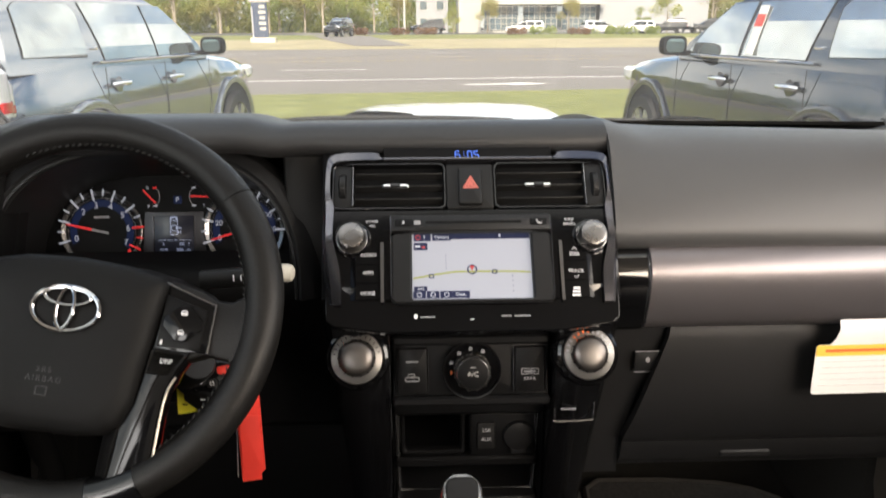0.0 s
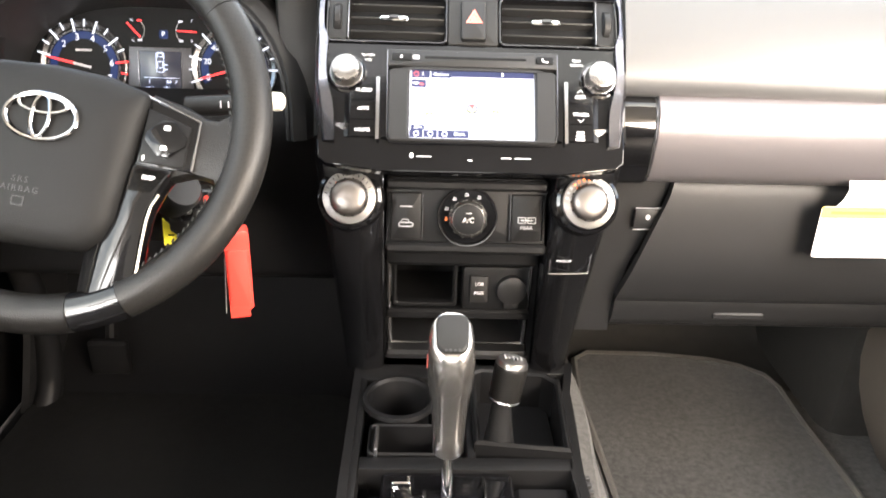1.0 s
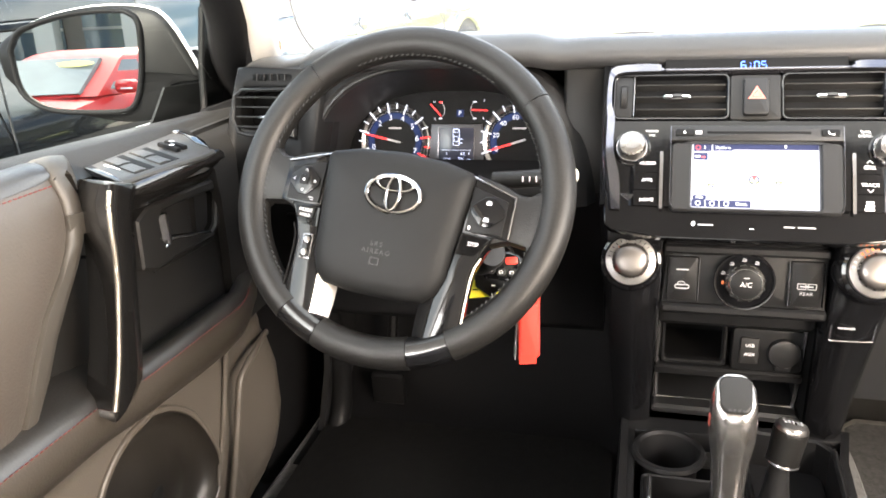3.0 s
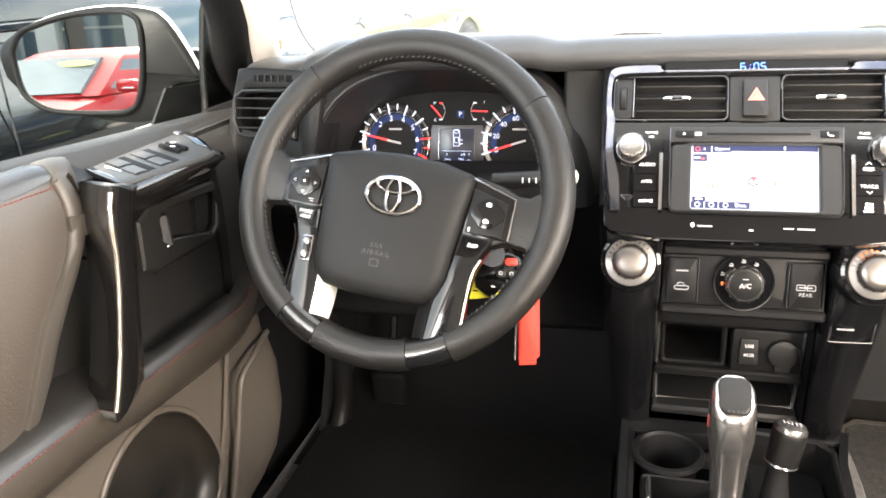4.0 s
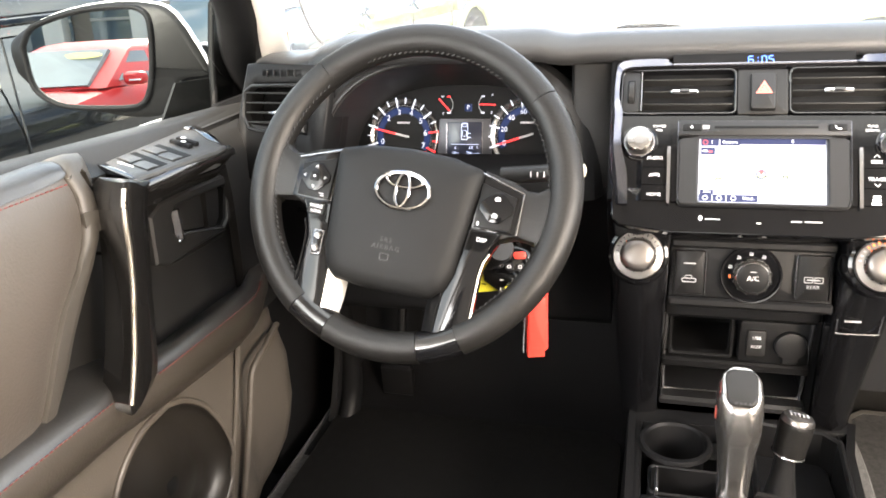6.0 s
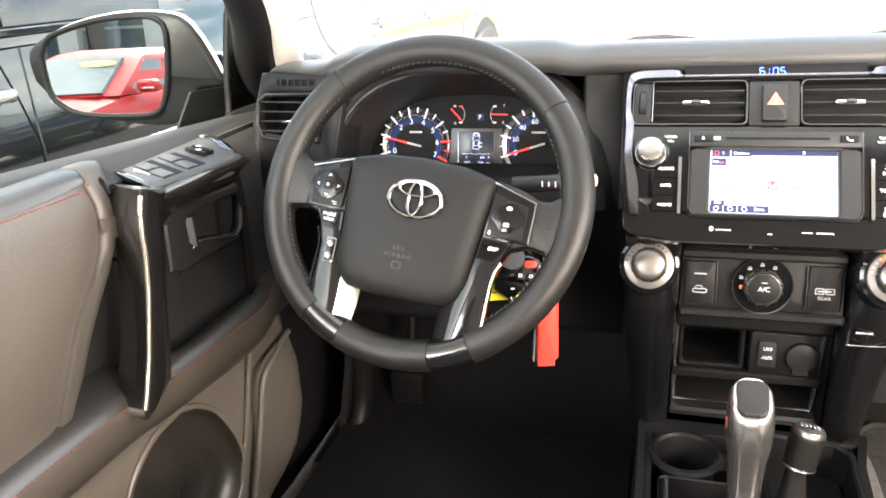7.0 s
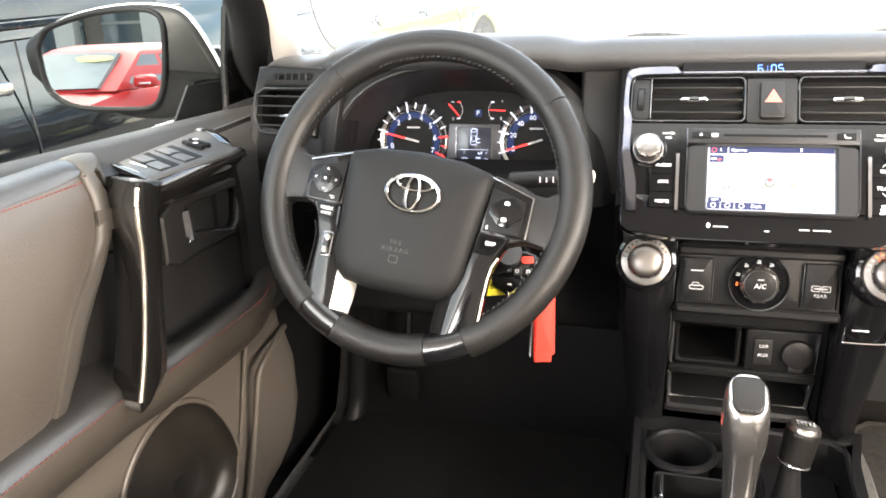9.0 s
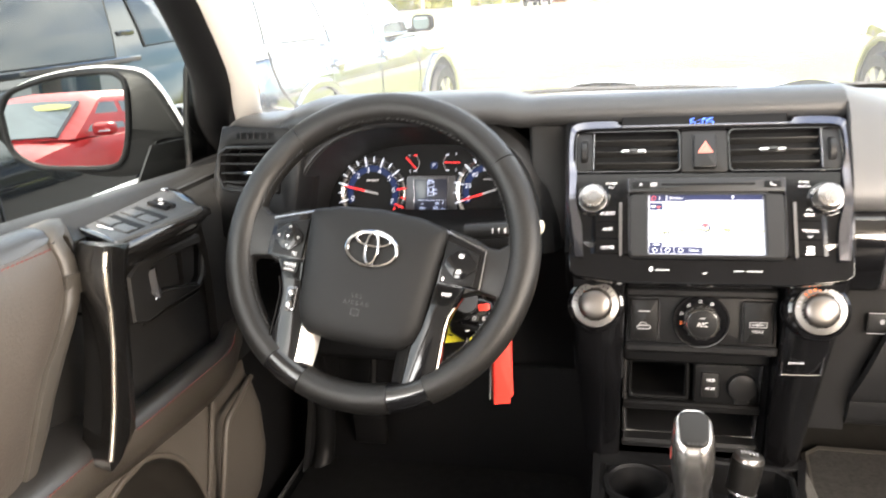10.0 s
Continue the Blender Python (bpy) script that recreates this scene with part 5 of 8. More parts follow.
def radio_knob(x, y):
    m = shift(STACK, x, y)
    part("knob_well", lathe([(0.0225, -0.002), (0.022, 0.001), (0.0205, 0.0015), (0.0195, -0.0015)], m, 36), BLACK, unit)
    k = part("tuning_knob", lathe([(0.0180, 0.0), (0.0180, 0.003), (0.0168, 0.0045), (0.0158, 0.015), (0.0145, 0.0175), (0.0118, 0.0185), (0.006, 0.0186)], m, 40), KNOB, unit, "round satin silver knob")
    part("knob_ring", lathe([(0.0182, 0.002), (0.0192, 0.004), (0.0182, 0.0055), (0.0168, 0.004)], m, 40, cap0=False, cap1=False), CHROME, k, "polished ring")


radio_knob(-0.1384, -0.0062)
radio_knob(0.1412, -0.0062)
def radio_key(s, y0, y1):
    """A push key whose outer edge slopes away towards the surround."""
    prof = [(0.1048, -0.002), (0.1048, 0.0014), (0.1325, 0.0018), (0.1345, 0.0012), (0.1415, -0.0018), (0.1415, -0.003)]
    return part("button", loops_mesh([[(s * x, y, z) for x, z in prof] for y in (y0 + 0.0004, y1 - 0.0004)], m=STACK), FASCIA, unit, "gloss black push button", smooth=20)


for words, y0, y1, y in (("AUDIO", -0.037, -0.0135, -0.0257), ("APPS", -0.0592, -0.037, -0.047), ("HOME", -0.079, -0.0592, -0.0715)):
    b = radio_key(-1, y0, y1)
    part("caption", text_bm(words, 0.0058, shift(STACK, -0.1192, y, 0.0019), thick=0.0001), WHITEINK, b, smooth=0)
for words, y0, y1, y in (("SEEK", -0.035, -0.0158, -0.0275), ("TRACK", -0.059, -0.035, -0.048), ("", -0.079, -0.059, -0.0725)):
    b = radio_key(1, y0, y1)
    if words:
        part("caption", text_bm(words, 0.0058, shift(STACK, 0.12, y, 0.0019), thick=0.0001), WHITEINK, b, smooth=0)
        d = 1 if words == "SEEK" else -1
        yc = y + d * 0.0052
        part("arrow", tube([STACK @ Vector((0.12 + u, yc + v * d, 0.0019)) for u, v in ((-0.003, 0), (0, 0.0034), (0.003, 0))], 0.0004, 6), WHITEINK, b, smooth=0)
    else:
        for k in range(3):
            part("mark", prism(rr(0.1185 + 0.0004 * k, y - 0.004 + 0.004 * k, 0.0098 - 0.001 * k, 0.0026, 0.0005, 2), 0.0014, 0.0021, m=STACK), WHITEINK, b, smooth=0)
for words, x, y in (("POWER", -0.1154, 0.0159), ("VOL", -0.1153, 0.0105), ("TUNE", 0.1168, 0.0158), ("SCROLL", 0.1171, 0.0107)):
    part("caption", text_bm(words, 0.0042, shift(STACK, x, y, 0.0002), thick=0.0001), WHITEINK, unit, smooth=0)

# ---- climate panel ----
CLIM = axes((0, 0.766, 1.065), (1, 0, 0), (0, 0.2, 1.0))
clim = thing("climate_panel", (0, 0.8, 1.06), "black climate panel with silver dials and buttons", "climate control")
part("back_plate", prism(rr(0, 0.0, 0.19, 0.092, 0.006), -0.03, -0.006, 0.003, m=CLIM), PANELBLACK, clim)
for y in (0.038, -0.037):
    part("ledge", box(0, y, -0.002, 0.19, 0.012, 0.012, 0.003, m=CLIM), PANELBLACK, clim)
for x, w in ((-0.071, 0.042), (0.071, 0.042)):
    b = part("push_button", prism(rr(x, 0.0, w - 0.006, 0.056, 0.002), -0.006, 0.0, 0.002, m=CLIM), PANELBLACK, clim)
    for e in (-1, 1):
        part("button_edge", box(x + e * (w / 2 - 0.0015), 0.0, -0.0035, 0.0009, 0.054, 0.006, 0.0003, m=CLIM), DARKCHROME if e * x < 0 else PANELBLACK, b, "thin bright edge" if e * x < 0 else "")
    part("mark", prism(rr(x, 0.012 if x < 0 else -0.002, 0.015, 0.0016, 0.0005), 0.0, 0.0004, m=CLIM), GREYINK, b, smooth=0)
    if x > 0:
        part("caption", text_bm("REAR", 0.0062, shift(CLIM, x, -0.011, 0.0004), thick=0.0001), GREYINK, b, smooth=0)
        for dx in (-0.0055, 0.006):
            part("mark", ring(rr(x + dx, -0.002, 0.01, 0.0075, 0.001, 2), rr(x + dx, -0.002, 0.0082, 0.0057, 0.0008, 2), 0.0, 0.0004, 0.0, m=CLIM), GREYINK, b, smooth=0)
    else:
        part("mark", ring(rr(x, -0.0095, 0.018, 0.006, 0.003, 3), rr(x, -0.0095, 0.0155, 0.0035, 0.0017, 3), 0.0, 0.0004, 0.0, m=CLIM), GREYINK, b, smooth=0)
        part("mark", ring(rr(x - 0.001, -0.0055, 0.009, 0.005, 0.002, 3), rr(x - 0.001, -0.0055, 0.0072, 0.0032, 0.0012, 3), 0.0, 0.0004, 0.0, m=CLIM), GREYINK, b, smooth=0)
part("dial_plate", lathe([(0.039, -0.006), (0.0385, 0.002), (0.0365, 0.003), (0.0355, 0.0015), (0.02, 0.0015)], shift(CLIM, 0.001, 0.001) @ Matrix.Scale(0.9, 4), 48), FASCIA, clim)
part("dial_edge", lathe([(0.0385, 0.001), (0.0398, 0.002), (0.039, 0.0042), (0.0372, 0.004)], shift(CLIM, 0.001, 0.001) @ Matrix.Scale(0.9, 4), 48, cap0=False, cap1=False), CHEEKBLACK, clim)
dm = shift(CLIM, 0.001, 0.0005) @ Matrix.Scale(0.87, 4)
d = part("mode_dial", lathe([(0.0255, 0.0), (0.0255, 0.012), (0.0245, 0.016), (0.0213, 0.0185)], dm, 48), GRIPSILVER, clim, "satin chrome dial ring")
part("dial_cap", lathe([(0.0215, 0.016), (0.0208, 0.0195), (0.019, 0.0205), (0.008, 0.0207)], dm, 40), PANELBLACK, d, "black dial cap")
part("caption", text_bm("A/C", 0.0095, shift(dm, 0, -0.0005, 0.021), thick=0.0001), FAINTINK, d, smooth=0)
part("mark", prism(rr(0, 0.009, 0.008, 0.0014, 0.0005, 2), 0.0206, 0.021, m=dm), GREYINK, d, smooth=0)
for k, a in enumerate((158, 126, 94, 62)):
    x, y = 0.0308 * math.cos(radians(a)), 0.0308 * math.sin(radians(a))
    part("mark", prism(rr(x, y - 0.001, 0.0052, 0.0013, 0.0005, 2), 0.0015, 0.0055, m=dm), GREYINK, clim, smooth=0)
    part("mark", prism(oval(x - 0.0006, y + 0.0018, 0.0011, 0.0011, 10), 0.0015, 0.0055, m=dm), GREYINK, clim, smooth=0)
    part("mark", prism(rr(x + 0.002, y + 0.0008, 0.0011, 0.003, 0.0004, 2), 0.0015, 0.0055, m=dm), GREYINK, clim, smooth=0)
for k in range(12):
    q = dm @ pose(0, 0, 0.0145, 0, 0, 30 * k + 15)
    part("dial_notch", box(0.0252, 0, 0, 0.0016, 0.0032, 0.005, 0.0003, m=q), PANELBLACK, d, smooth=0)
part("pointer", box(-0.0288, -0.002, 0.004, 0.003, 0.005, 0.003, 0.0005, m=dm), ORANGE, clim, "faint orange pointer")


RINGSILVER = mat("dial_ring_silver", (0.2, 0.193, 0.186), 0.33, metal=0.8, vary=0.04, scale=30)


def climate_knob(x, y, warm):
    m = axes((x, 0.742, y), (1, 0, 0), (0, 0.42, 1.0))
    part("knob_collar", lathe([(0.039, -0.05), (0.0378, -0.006), (0.0355, 0.001), (0.032, 0.003), (0.0305, 0.0)], m, 48), BLACK, clim)
    k = part("climate_knob", lathe([(0.0292, -0.002), (0.0302, 0.004), (0.0292, 0.0075), (0.022, 0.0095), (0.021, 0.0085)], m, 48), RINGSILVER, clim, "silver dial ring")
    part("knob_cap", lathe([(0.0206, 0.006), (0.0203, 0.0125), (0.0195, 0.0150), (0.0165, 0.0174), (0.011, 0.0188), (0.004, 0.0193)], m, 40), CAPSILVER, k, "domed satin cap")
    part("cap_ring", lathe([(0.0206, 0.0085), (0.0214, 0.0102), (0.0206, 0.0118)], m, 40, cap0=False, cap1=False), CHROME, k, "polished cap ring")
    for j in range(14):
        part("cap_notch", box(0.0209, 0, 0.0112, 0.0012, 0.0026, 0.004, 0.0003, m=m @ pose(0, 0, 0, 0, 0, j * 360 / 14)), PANELBLACK, k, smooth=0)
    for j in range(13):
        a = radians(170 - j * 13)
        q = m @ pose(0.0258 * math.cos(a), 0.0258 * math.sin(a), 0.0088, 0, 0, math.degrees(a)) @ pose(0, 0, 0, 0, 12, 0)
        part("tick", box(0, 0, 0, 0.0034, 0.0011 if not warm else 0.0024, 0.0008, 0.0002, m=q), (ORANGE if 2 < j < 7 else GREYINK) if warm else DULL, k, smooth=0)
    part("pointer", box(-0.013, 0.0155, 0.0095, 0.004, 0.003, 0.003, 0.0004, m=m), ORANGE, k)
    return k


climate_knob(-0.1338, 1.096, False)
climate_knob(0.1345, 1.096, True)

# ---- side cheeks and lower bin of the stack ----
def cheek(s):
    prof = [(0.757, 1.178), (0.748, 1.135), (0.757, 1.06), (0.77, 1.0), (0.785, 0.93), (0.797, 0.86), (0.803, 0.822)]
    prof = smooth_yz(prof, 3)
    rows = []
    for y, z in prof:
        k = min(1.0, max(0.0, (1.14 - z) / 0.31))
        xi, xo = 0.098 + 0.002 * k, 0.1755 - 0.025 * k
        rows.append([(s * xi, y + 0.16, z), (s * xi, y + 0.004, z), (s * (xi + 0.004), y, z), (s * (xi + xo) / 2, y - 0.006, z), (s * (xo - 0.012), y, z), (s * (xo - 0.002), y + 0.014, z), (s * xo, y + 0.06, z), (s * xo, y + 0.16, z)])
    c = part("side_cheek", loops_mesh(rows), CHEEKBLACK, stack, "gloss black side cheek")
    return c


cheek(-1)
cheek(1)
part("bright_edge", tube([(-0.098, 0.757, 1.15), (-0.098, 0.763, 1.06), (-0.0985, 0.778, 0.97)], 0.0012, 6), SILVER, stack, "thin bright edge")
tell = part("airbag_telltale", tube(spline([(0.103, 0.762, 1.0145), (0.1035, 0.7635, 0.998), (0.106, 0.764, 0.9945), (0.148, 0.7655, 0.995), (0.151, 0.766, 0.999), (0.1525, 0.7655, 1.03)], 4), 0.0011, 6), SILVER, stack, "thin silver outline")
part("caption", text_bm("PASSENGER", 0.0036, axes((0.1195, 0.7605, 1.0135), (1, 0, 0), (0, -0.21, 1.0)), thick=0.0002), WHITEINK, tell, smooth=0)

bin_ = thing("storage_bin", (0, 0.85, 0.83), "black open storage cubbies with usb and power sockets", "storage bin")
part("shell", loops_mesh([[(x, 0.81 + 0.0 * x, z), (x, 0.96, z)] for x, z in ((-0.098, 0.83), (-0.098, 1.02), (0.098, 1.02), (0.098, 0.83), (-0.098, 0.83))], closed=False), DULL, bin_)
part("back_wall", box(0, 0.955, 0.92, 0.2, 0.01, 0.2, 0.002), DULL, bin_)
part("header", box(0, 0.815, 1.0, 0.194, 0.03, 0.034, 0.006), PANELBLACK, bin_)
part("middle_shelf", box(0, 0.885, 0.9, 0.192, 0.12, 0.014, 0.003), PANELBLACK, bin_)
part("floor", box(0, 0.885, 0.838, 0.196, 0.13, 0.014, 0.004), HARD, bin_)
part("front_lip", tube(spline([(-0.093, 0.828, 0.99), (-0.093, 0.838, 0.9), (-0.092, 0.845, 0.852), (-0.084, 0.846, 0.843), (0.0, 0.846, 0.842), (0.084, 0.846, 0.843), (0.092, 0.845, 0.852), (0.093, 0.838, 0.9), (0.093, 0.828, 0.99)], 4), 0.0035, 8), DARKCHROME, bin_, "worn satin edge")
PORT = axes((0.0, 0.832, 0.937), (1, 0, 0), (0, 0.06, 1))
part("socket_panel", prism(rr(0.049, 0.0, 0.09, 0.062, 0.006), -0.02, 0.0, 0.003, m=PORT), PANELBLACK, bin_)
part("cubby_frame", ring(rr(-0.046, 0.006, 0.086, 0.066, 0.006), rr(-0.046, 0.006, 0.075, 0.054, 0.004), -0.012, 0.002, 0.002, m=PORT), PANELBLACK, bin_)
usb = part("usb_port", prism(rr(0.026, 0.0, 0.024, 0.038, 0.003), -0.001, 0.004, 0.0015, m=PORT), TRAYGREY, bin_, "usb and aux port cover")
part("caption", text_bm("USB", 0.0066, shift(PORT, 0.026, 0.0085, 0.0044), thick=0.0001), WHITEINK, usb, smooth=0)
part("caption", text_bm("AUX", 0.0066, shift(PORT, 0.026, -0.0045, 0.0044), thick=0.0001), WHITEINK, usb, smooth=0)
pw = part("power_socket", lathe([(0.02, -0.002), (0.0205, 0.004), (0.0195, 0.0075), (0.016, 0.009), (0.004, 0.0093)], shift(PORT, 0.069, 0.0), 32), HARD, bin_, "round power socket cap")
part("cap_tab", prism(rr(0.069, -0.021, 0.02, 0.012, 0.004), 0.0, 0.006, 0.002, m=PORT), HARD, pw)

# ---- steering wheel ----
WC = Vector((-0.386, 0.628, 1.21))
TILT_W = radians(30.5)
WH = axes(WC, (1, 0, 0), (0, math.sin(TILT_W), math.cos(TILT_W))) @ pose(0, 0, 0, 0, 0, -8.3)
wheel = thing("steering_wheel", WC, "black leather steering wheel with gloss black lower spokes", "steering wheel")


def rim_arc(a0, a1, r=0.0184, major=0.1768, n=40):
    """A stretch of the rim between two angles."""
    pts = [WH @ Vector((major * math.cos(radians(a)), major * math.sin(radians(a)), 0)) for a in np.linspace(a0, a1, n)]
    return tube(pts, r, 16, up=WH.to_3x3() @ Vector((0, 0, 1)))


SEAM = 47.0
part("rim_top", rim_arc(90 - SEAM + 0.25, 90 + SEAM - 0.25), LEATHER, wheel, "smooth black leather")
part("rim_side", rim_arc(90 + SEAM, 237.5), RIMHIDE, wheel, "finely perforated black leather")
part("rim_side", rim_arc(-57.5, 90 - SEAM), RIMHIDE, wheel, "finely perforated black leather")
part("rim_bottom", rim_arc(252.5, 287.5, 0.0178), LEATHER, wheel, "smooth black leather")
for a0, a1 in ((237.8, 252.2), (287.8, 302.2)):
    part("rim_insert", rim_arc(a0, a1, 0.0176, n=12), CHEEKBLACK, wheel, "gloss black rim insert")
for lo, hi in ((140, 232), (-52, 40), (60, 120)):
    bm = bmesh.new()
    for a in np.arange(lo, hi, 2.3):
        q = WH @ pose(0, 0, 0, 0, 0, a) @ Matrix.Translation((0.1755 - 0.0165, 0, 0.0085))
        box(0, 0, 0, 0.0016, 0.0042, 0.0016, 0.0005, m=q @ pose(0, 0, 0, 0, 40, 28), bm=bm)
    part("stitching", bm, BLACKTHREAD, wheel, "dark cross stitching")

# spokes with leather shoulders
for s in (-1, 1):
    sh = [(0.085, 0.0345), (0.1185, 0.0275), (0.1345, 0.0205), (0.146, 0.0205), (0.1555, 0.027), (0.161, 0.038), (0.172, 0.056), (0.176, 0.03), (0.176, -0.035), (0.17, -0.06), (0.161, -0.046), (0.152, -0.0355), (0.132, -0.033), (0.112, -0.041), (0.107, -0.055), (0.085, -0.055)]
    pts = [(s * x, y) for x, y in sh][::-s]
    part("spoke", prism(pts, -0.012, 0.009, 0.007, m=WH), LEATHER, wheel, "leather-wrapped side spoke")
    leg = [(0.083, -0.03), (0.118, -0.032), (0.1095, -0.05), (0.1022, -0.0725), (0.1015, -0.098), (0.1025, -0.125), (0.1015, -0.150), (0.1035, -0.1615), (0.078, -0.1760), (0.0545, -0.1830), (0.056, -0.165), (0.0665, -0.1515), (0.0673, -0.124), (0.0685, -0.1035), (0.074, -0.088), (0.079, -0.06)]
    pts = [(s * x, y) for x, y in leg][::-s]
    part("lower_spoke", prism(pts, -0.012, 0.0125, 0.003, m=WH), SPOKEBLACK, wheel, "gloss black lower spoke", smooth=25)
    chip = [[(0.0672, -0.104, 0.0115), (0.0662, -0.124, 0.0115), (0.0655, -0.1505, 0.0115), (0.0565, -0.1655, 0.0105)], [(0.056, -0.1115, 0.003), (0.0555, -0.132, 0.003), (0.0565, -0.1535, 0.004), (0.0535, -0.1665, 0.008)], [(0.0485, -0.1155, -0.008), (0.0485, -0.135, -0.008), (0.050, -0.1555, -0.006), (0.0515, -0.167, 0.003)]]
    # right facet faces away from the light: its shade is put in as black
    part("spoke_facet", sheet([[WH @ Vector((s * x, y, z)) for x, y, z in row] for row in chip][::s], 0.002), CHIPSILVER if s < 0 else PANELBLACK, wheel, "satin silver inner facet" if s < 0 else "", smooth=60)
    # outer edge silver on the right; left one blackened for its missing glint
    part("spoke_edge", tube([WH @ Vector((s * x, y, 0.0115)) for x, y in ((0.110, -0.0555), (0.1052, -0.0665), (0.1036, -0.08), (0.1036, -0.1), (0.1042, -0.125), (0.1034, -0.148))], 0.0014, 8), EDGEGLINT if s > 0 else SPOKEBLACK, wheel, "satin silver spoke edge" if s > 0 else "")
    part("pad_frame", prism([(s * x, y) for x, y in ((0.083, 0.0305), (0.083, -0.0325), (0.1335, -0.0312), (0.134, 0.0145))][::s], 0.0, 0.0105, 0.0015, m=WH), SPOKEBLACK, wheel, "gloss black switch surround")
    part("spoke_edge", tube([WH @ Vector((s * x, y, 0.0108)) for x, y in (((0.0835, 0.0300), (0.1335, 0.0143), (0.1335, -0.0305)) if s > 0 else ((0.134, 0.0143), (0.0835, 0.0300)))], 0.0015, 6), SILVER, wheel, "satin silver edge line")
    part("switch_plate", prism([(s * x, y) for x, y in ((0.082, -0.0335), (0.08, -0.057), (0.103, -0.0565), (0.1175, -0.0335))][::s], 0.008, 0.0125, 0.0012, m=WH), SPOKEBLACK, wheel, "gloss black lower switch plate", smooth=20)
    pad = part("switch_pad", prism([(s * x, y) for x, y in ((0.0865, 0.0195), (0.0865, -0.0295), (0.1262, -0.0288), (0.127, 0.0085))][::s], 0.006, 0.0135, 0.0015, m=WH), PANELBLACK, wheel, "black thumb switch pad")
    hx = 0.1075 * s
    hexa = [(hx + dx, -0.0062 + dy) for dx, dy in ((0.0182, 0.004), (0.005, 0.0165), (-0.005, 0.0165), (-0.0182, 0.004), (-0.0182, -0.004), (-0.005, -0.0165), (0.005, -0.0165), (0.0182, -0.004))]
    part("rocker", prism(hexa, 0.0135, 0.0165, 0.0012, m=WH), SPOKEBLACK, pad)
    if s < 0:
        part("centre_key", prism(rr(hx, -0.0062, 0.011, 0.011, 0.002), 0.016, 0.0185, 0.001, m=WH), PANELBLACK, pad)
        for dx, dy in ((0.0125, 0), (-0.0125, 0), (0, 0.0115), (0, -0.0115)):
            a = math.atan2(dy, dx)
            part("mark", tube([WH @ Vector((hx + dx + 0.0018 * math.cos(a + q), -0.0062 + dy + 0.0018 * math.sin(a + q), 0.0168)) for q in (2.2, 0, -2.2)], 0.0004, 5), WHITEINK, pad, "small arrow", smooth=0)
        part("mark", prism(oval(hx, -0.0062, 0.0014, 0.0014, 12), 0.0184, 0.0188, m=WH), WHITEINK, pad, smooth=0)
        part("mark", tube([WH @ Vector((-0.0965 + x, -0.0255 + y, 0.0138)) for x, y in ((-0.003, 0.0012), (0.003, 0.0012), (0.003, -0.0012), (-0.001, -0.0012))], 0.0004, 5), WHITEINK, pad, smooth=0)
        b = part("mode_button", prism(rr(-0.0985, -0.0420, 0.021, 0.0125, 0.002), 0.01, 0.0138, 0.001, m=WH), PANELBLACK, wheel)
        part("caption", text_bm("MODE", 0.0056, shift(WH, -0.0985, -0.0395, 0.014), thick=0.0001), WHITEINK, b, smooth=0)
        part("caption", text_bm("HOLD", 0.0046, shift(WH, -0.098, -0.0452, 0.014), thick=0.0001), WHITEINK, b, smooth=0)
        sw = part("seat_switch", prism(rr(0, 0, 0.0135, 0.0295, 0.0025), 0.012, 0.0155, 0.0015, m=shift(WH, -0.0868, -0.0795) @ pose(0, 0, 0, 0, 0, 2)), DARKCHROME, wheel, "smoked silver double button")
        part("button", prism(rr(0, 0, 0.0098, 0.0255, 0.002), 0.0153, 0.0162, 0.0005, m=shift(WH, -0.0868, -0.0795) @ pose(0, 0, 0, 0, 0, 2)), FASCIA, sw)
        for dy in (0.0072, -0.0072):
            part("button", lathe([(0.0042, 0.016), (0.004, 0.0185), (0.0024, 0.0192)], shift(WH, -0.0868, -0.0795 + dy), 16), KNOB, sw, "small silver dimple")
    else:
        for dy in (0.0085, -0.0095):
            part("mark", prism(rr(hx, -0.0062 + dy, 0.006, 0.0022, 0.001, 3), 0.0165, 0.0169, m=WH), WHITEINK, pad, smooth=0)
            part("mark", tube([WH @ Vector((hx + 0.0034 * math.cos(a), -0.0066 + dy + 0.0034 * math.sin(a), 0.0168)) for a in np.linspace(0.5, 2.64, 6)], 0.0004, 5), WHITEINK, pad, smooth=0)
        part("mark", prism(rr(0.0905, -0.0255, 0.0022, 0.0045, 0.001, 3), 0.0135, 0.0139, m=WH), WHITEINK, pad, smooth=0)
        part("caption", text_bm("DISP", 0.0058, shift(WH, 0.0985, -0.0425, 0.0128), thick=0.0001), WHITEINK, pad, smooth=0)

# airbag cover: a domed cushion
bag = [(-0.079, -0.05), (-0.0765, -0.085), (-0.070, -0.103), (-0.057, -0.114), (-0.03, -0.1175), (0.03, -0.1175), (0.057, -0.114), (0.070, -0.103), (0.0765, -0.085), (0.079, -0.05), (0.085, 0.01), (0.0865, 0.028), (0.082, 0.033), (0.05, 0.041), (0, 0.044), (-0.05, 0.041), (-0.082, 0.033), (-0.0865, 0.028), (-0.085, 0.01)]
loops = []
for k, h in ((1.0, -0.01), (1.0, 0.012), (0.97, 0.018), (0.92, 0.0225), (0.8, 0.026), (0.6, 0.0285), (0.3, 0.0292)):
    loops.append([(x * k, -0.037 + (y + 0.037) * k, h) for x, y in bag])
cover = part("airbag_cover", loops_mesh(loops, m=WH), AIRBAG, wheel, "grained charcoal airbag cover", smooth=50)


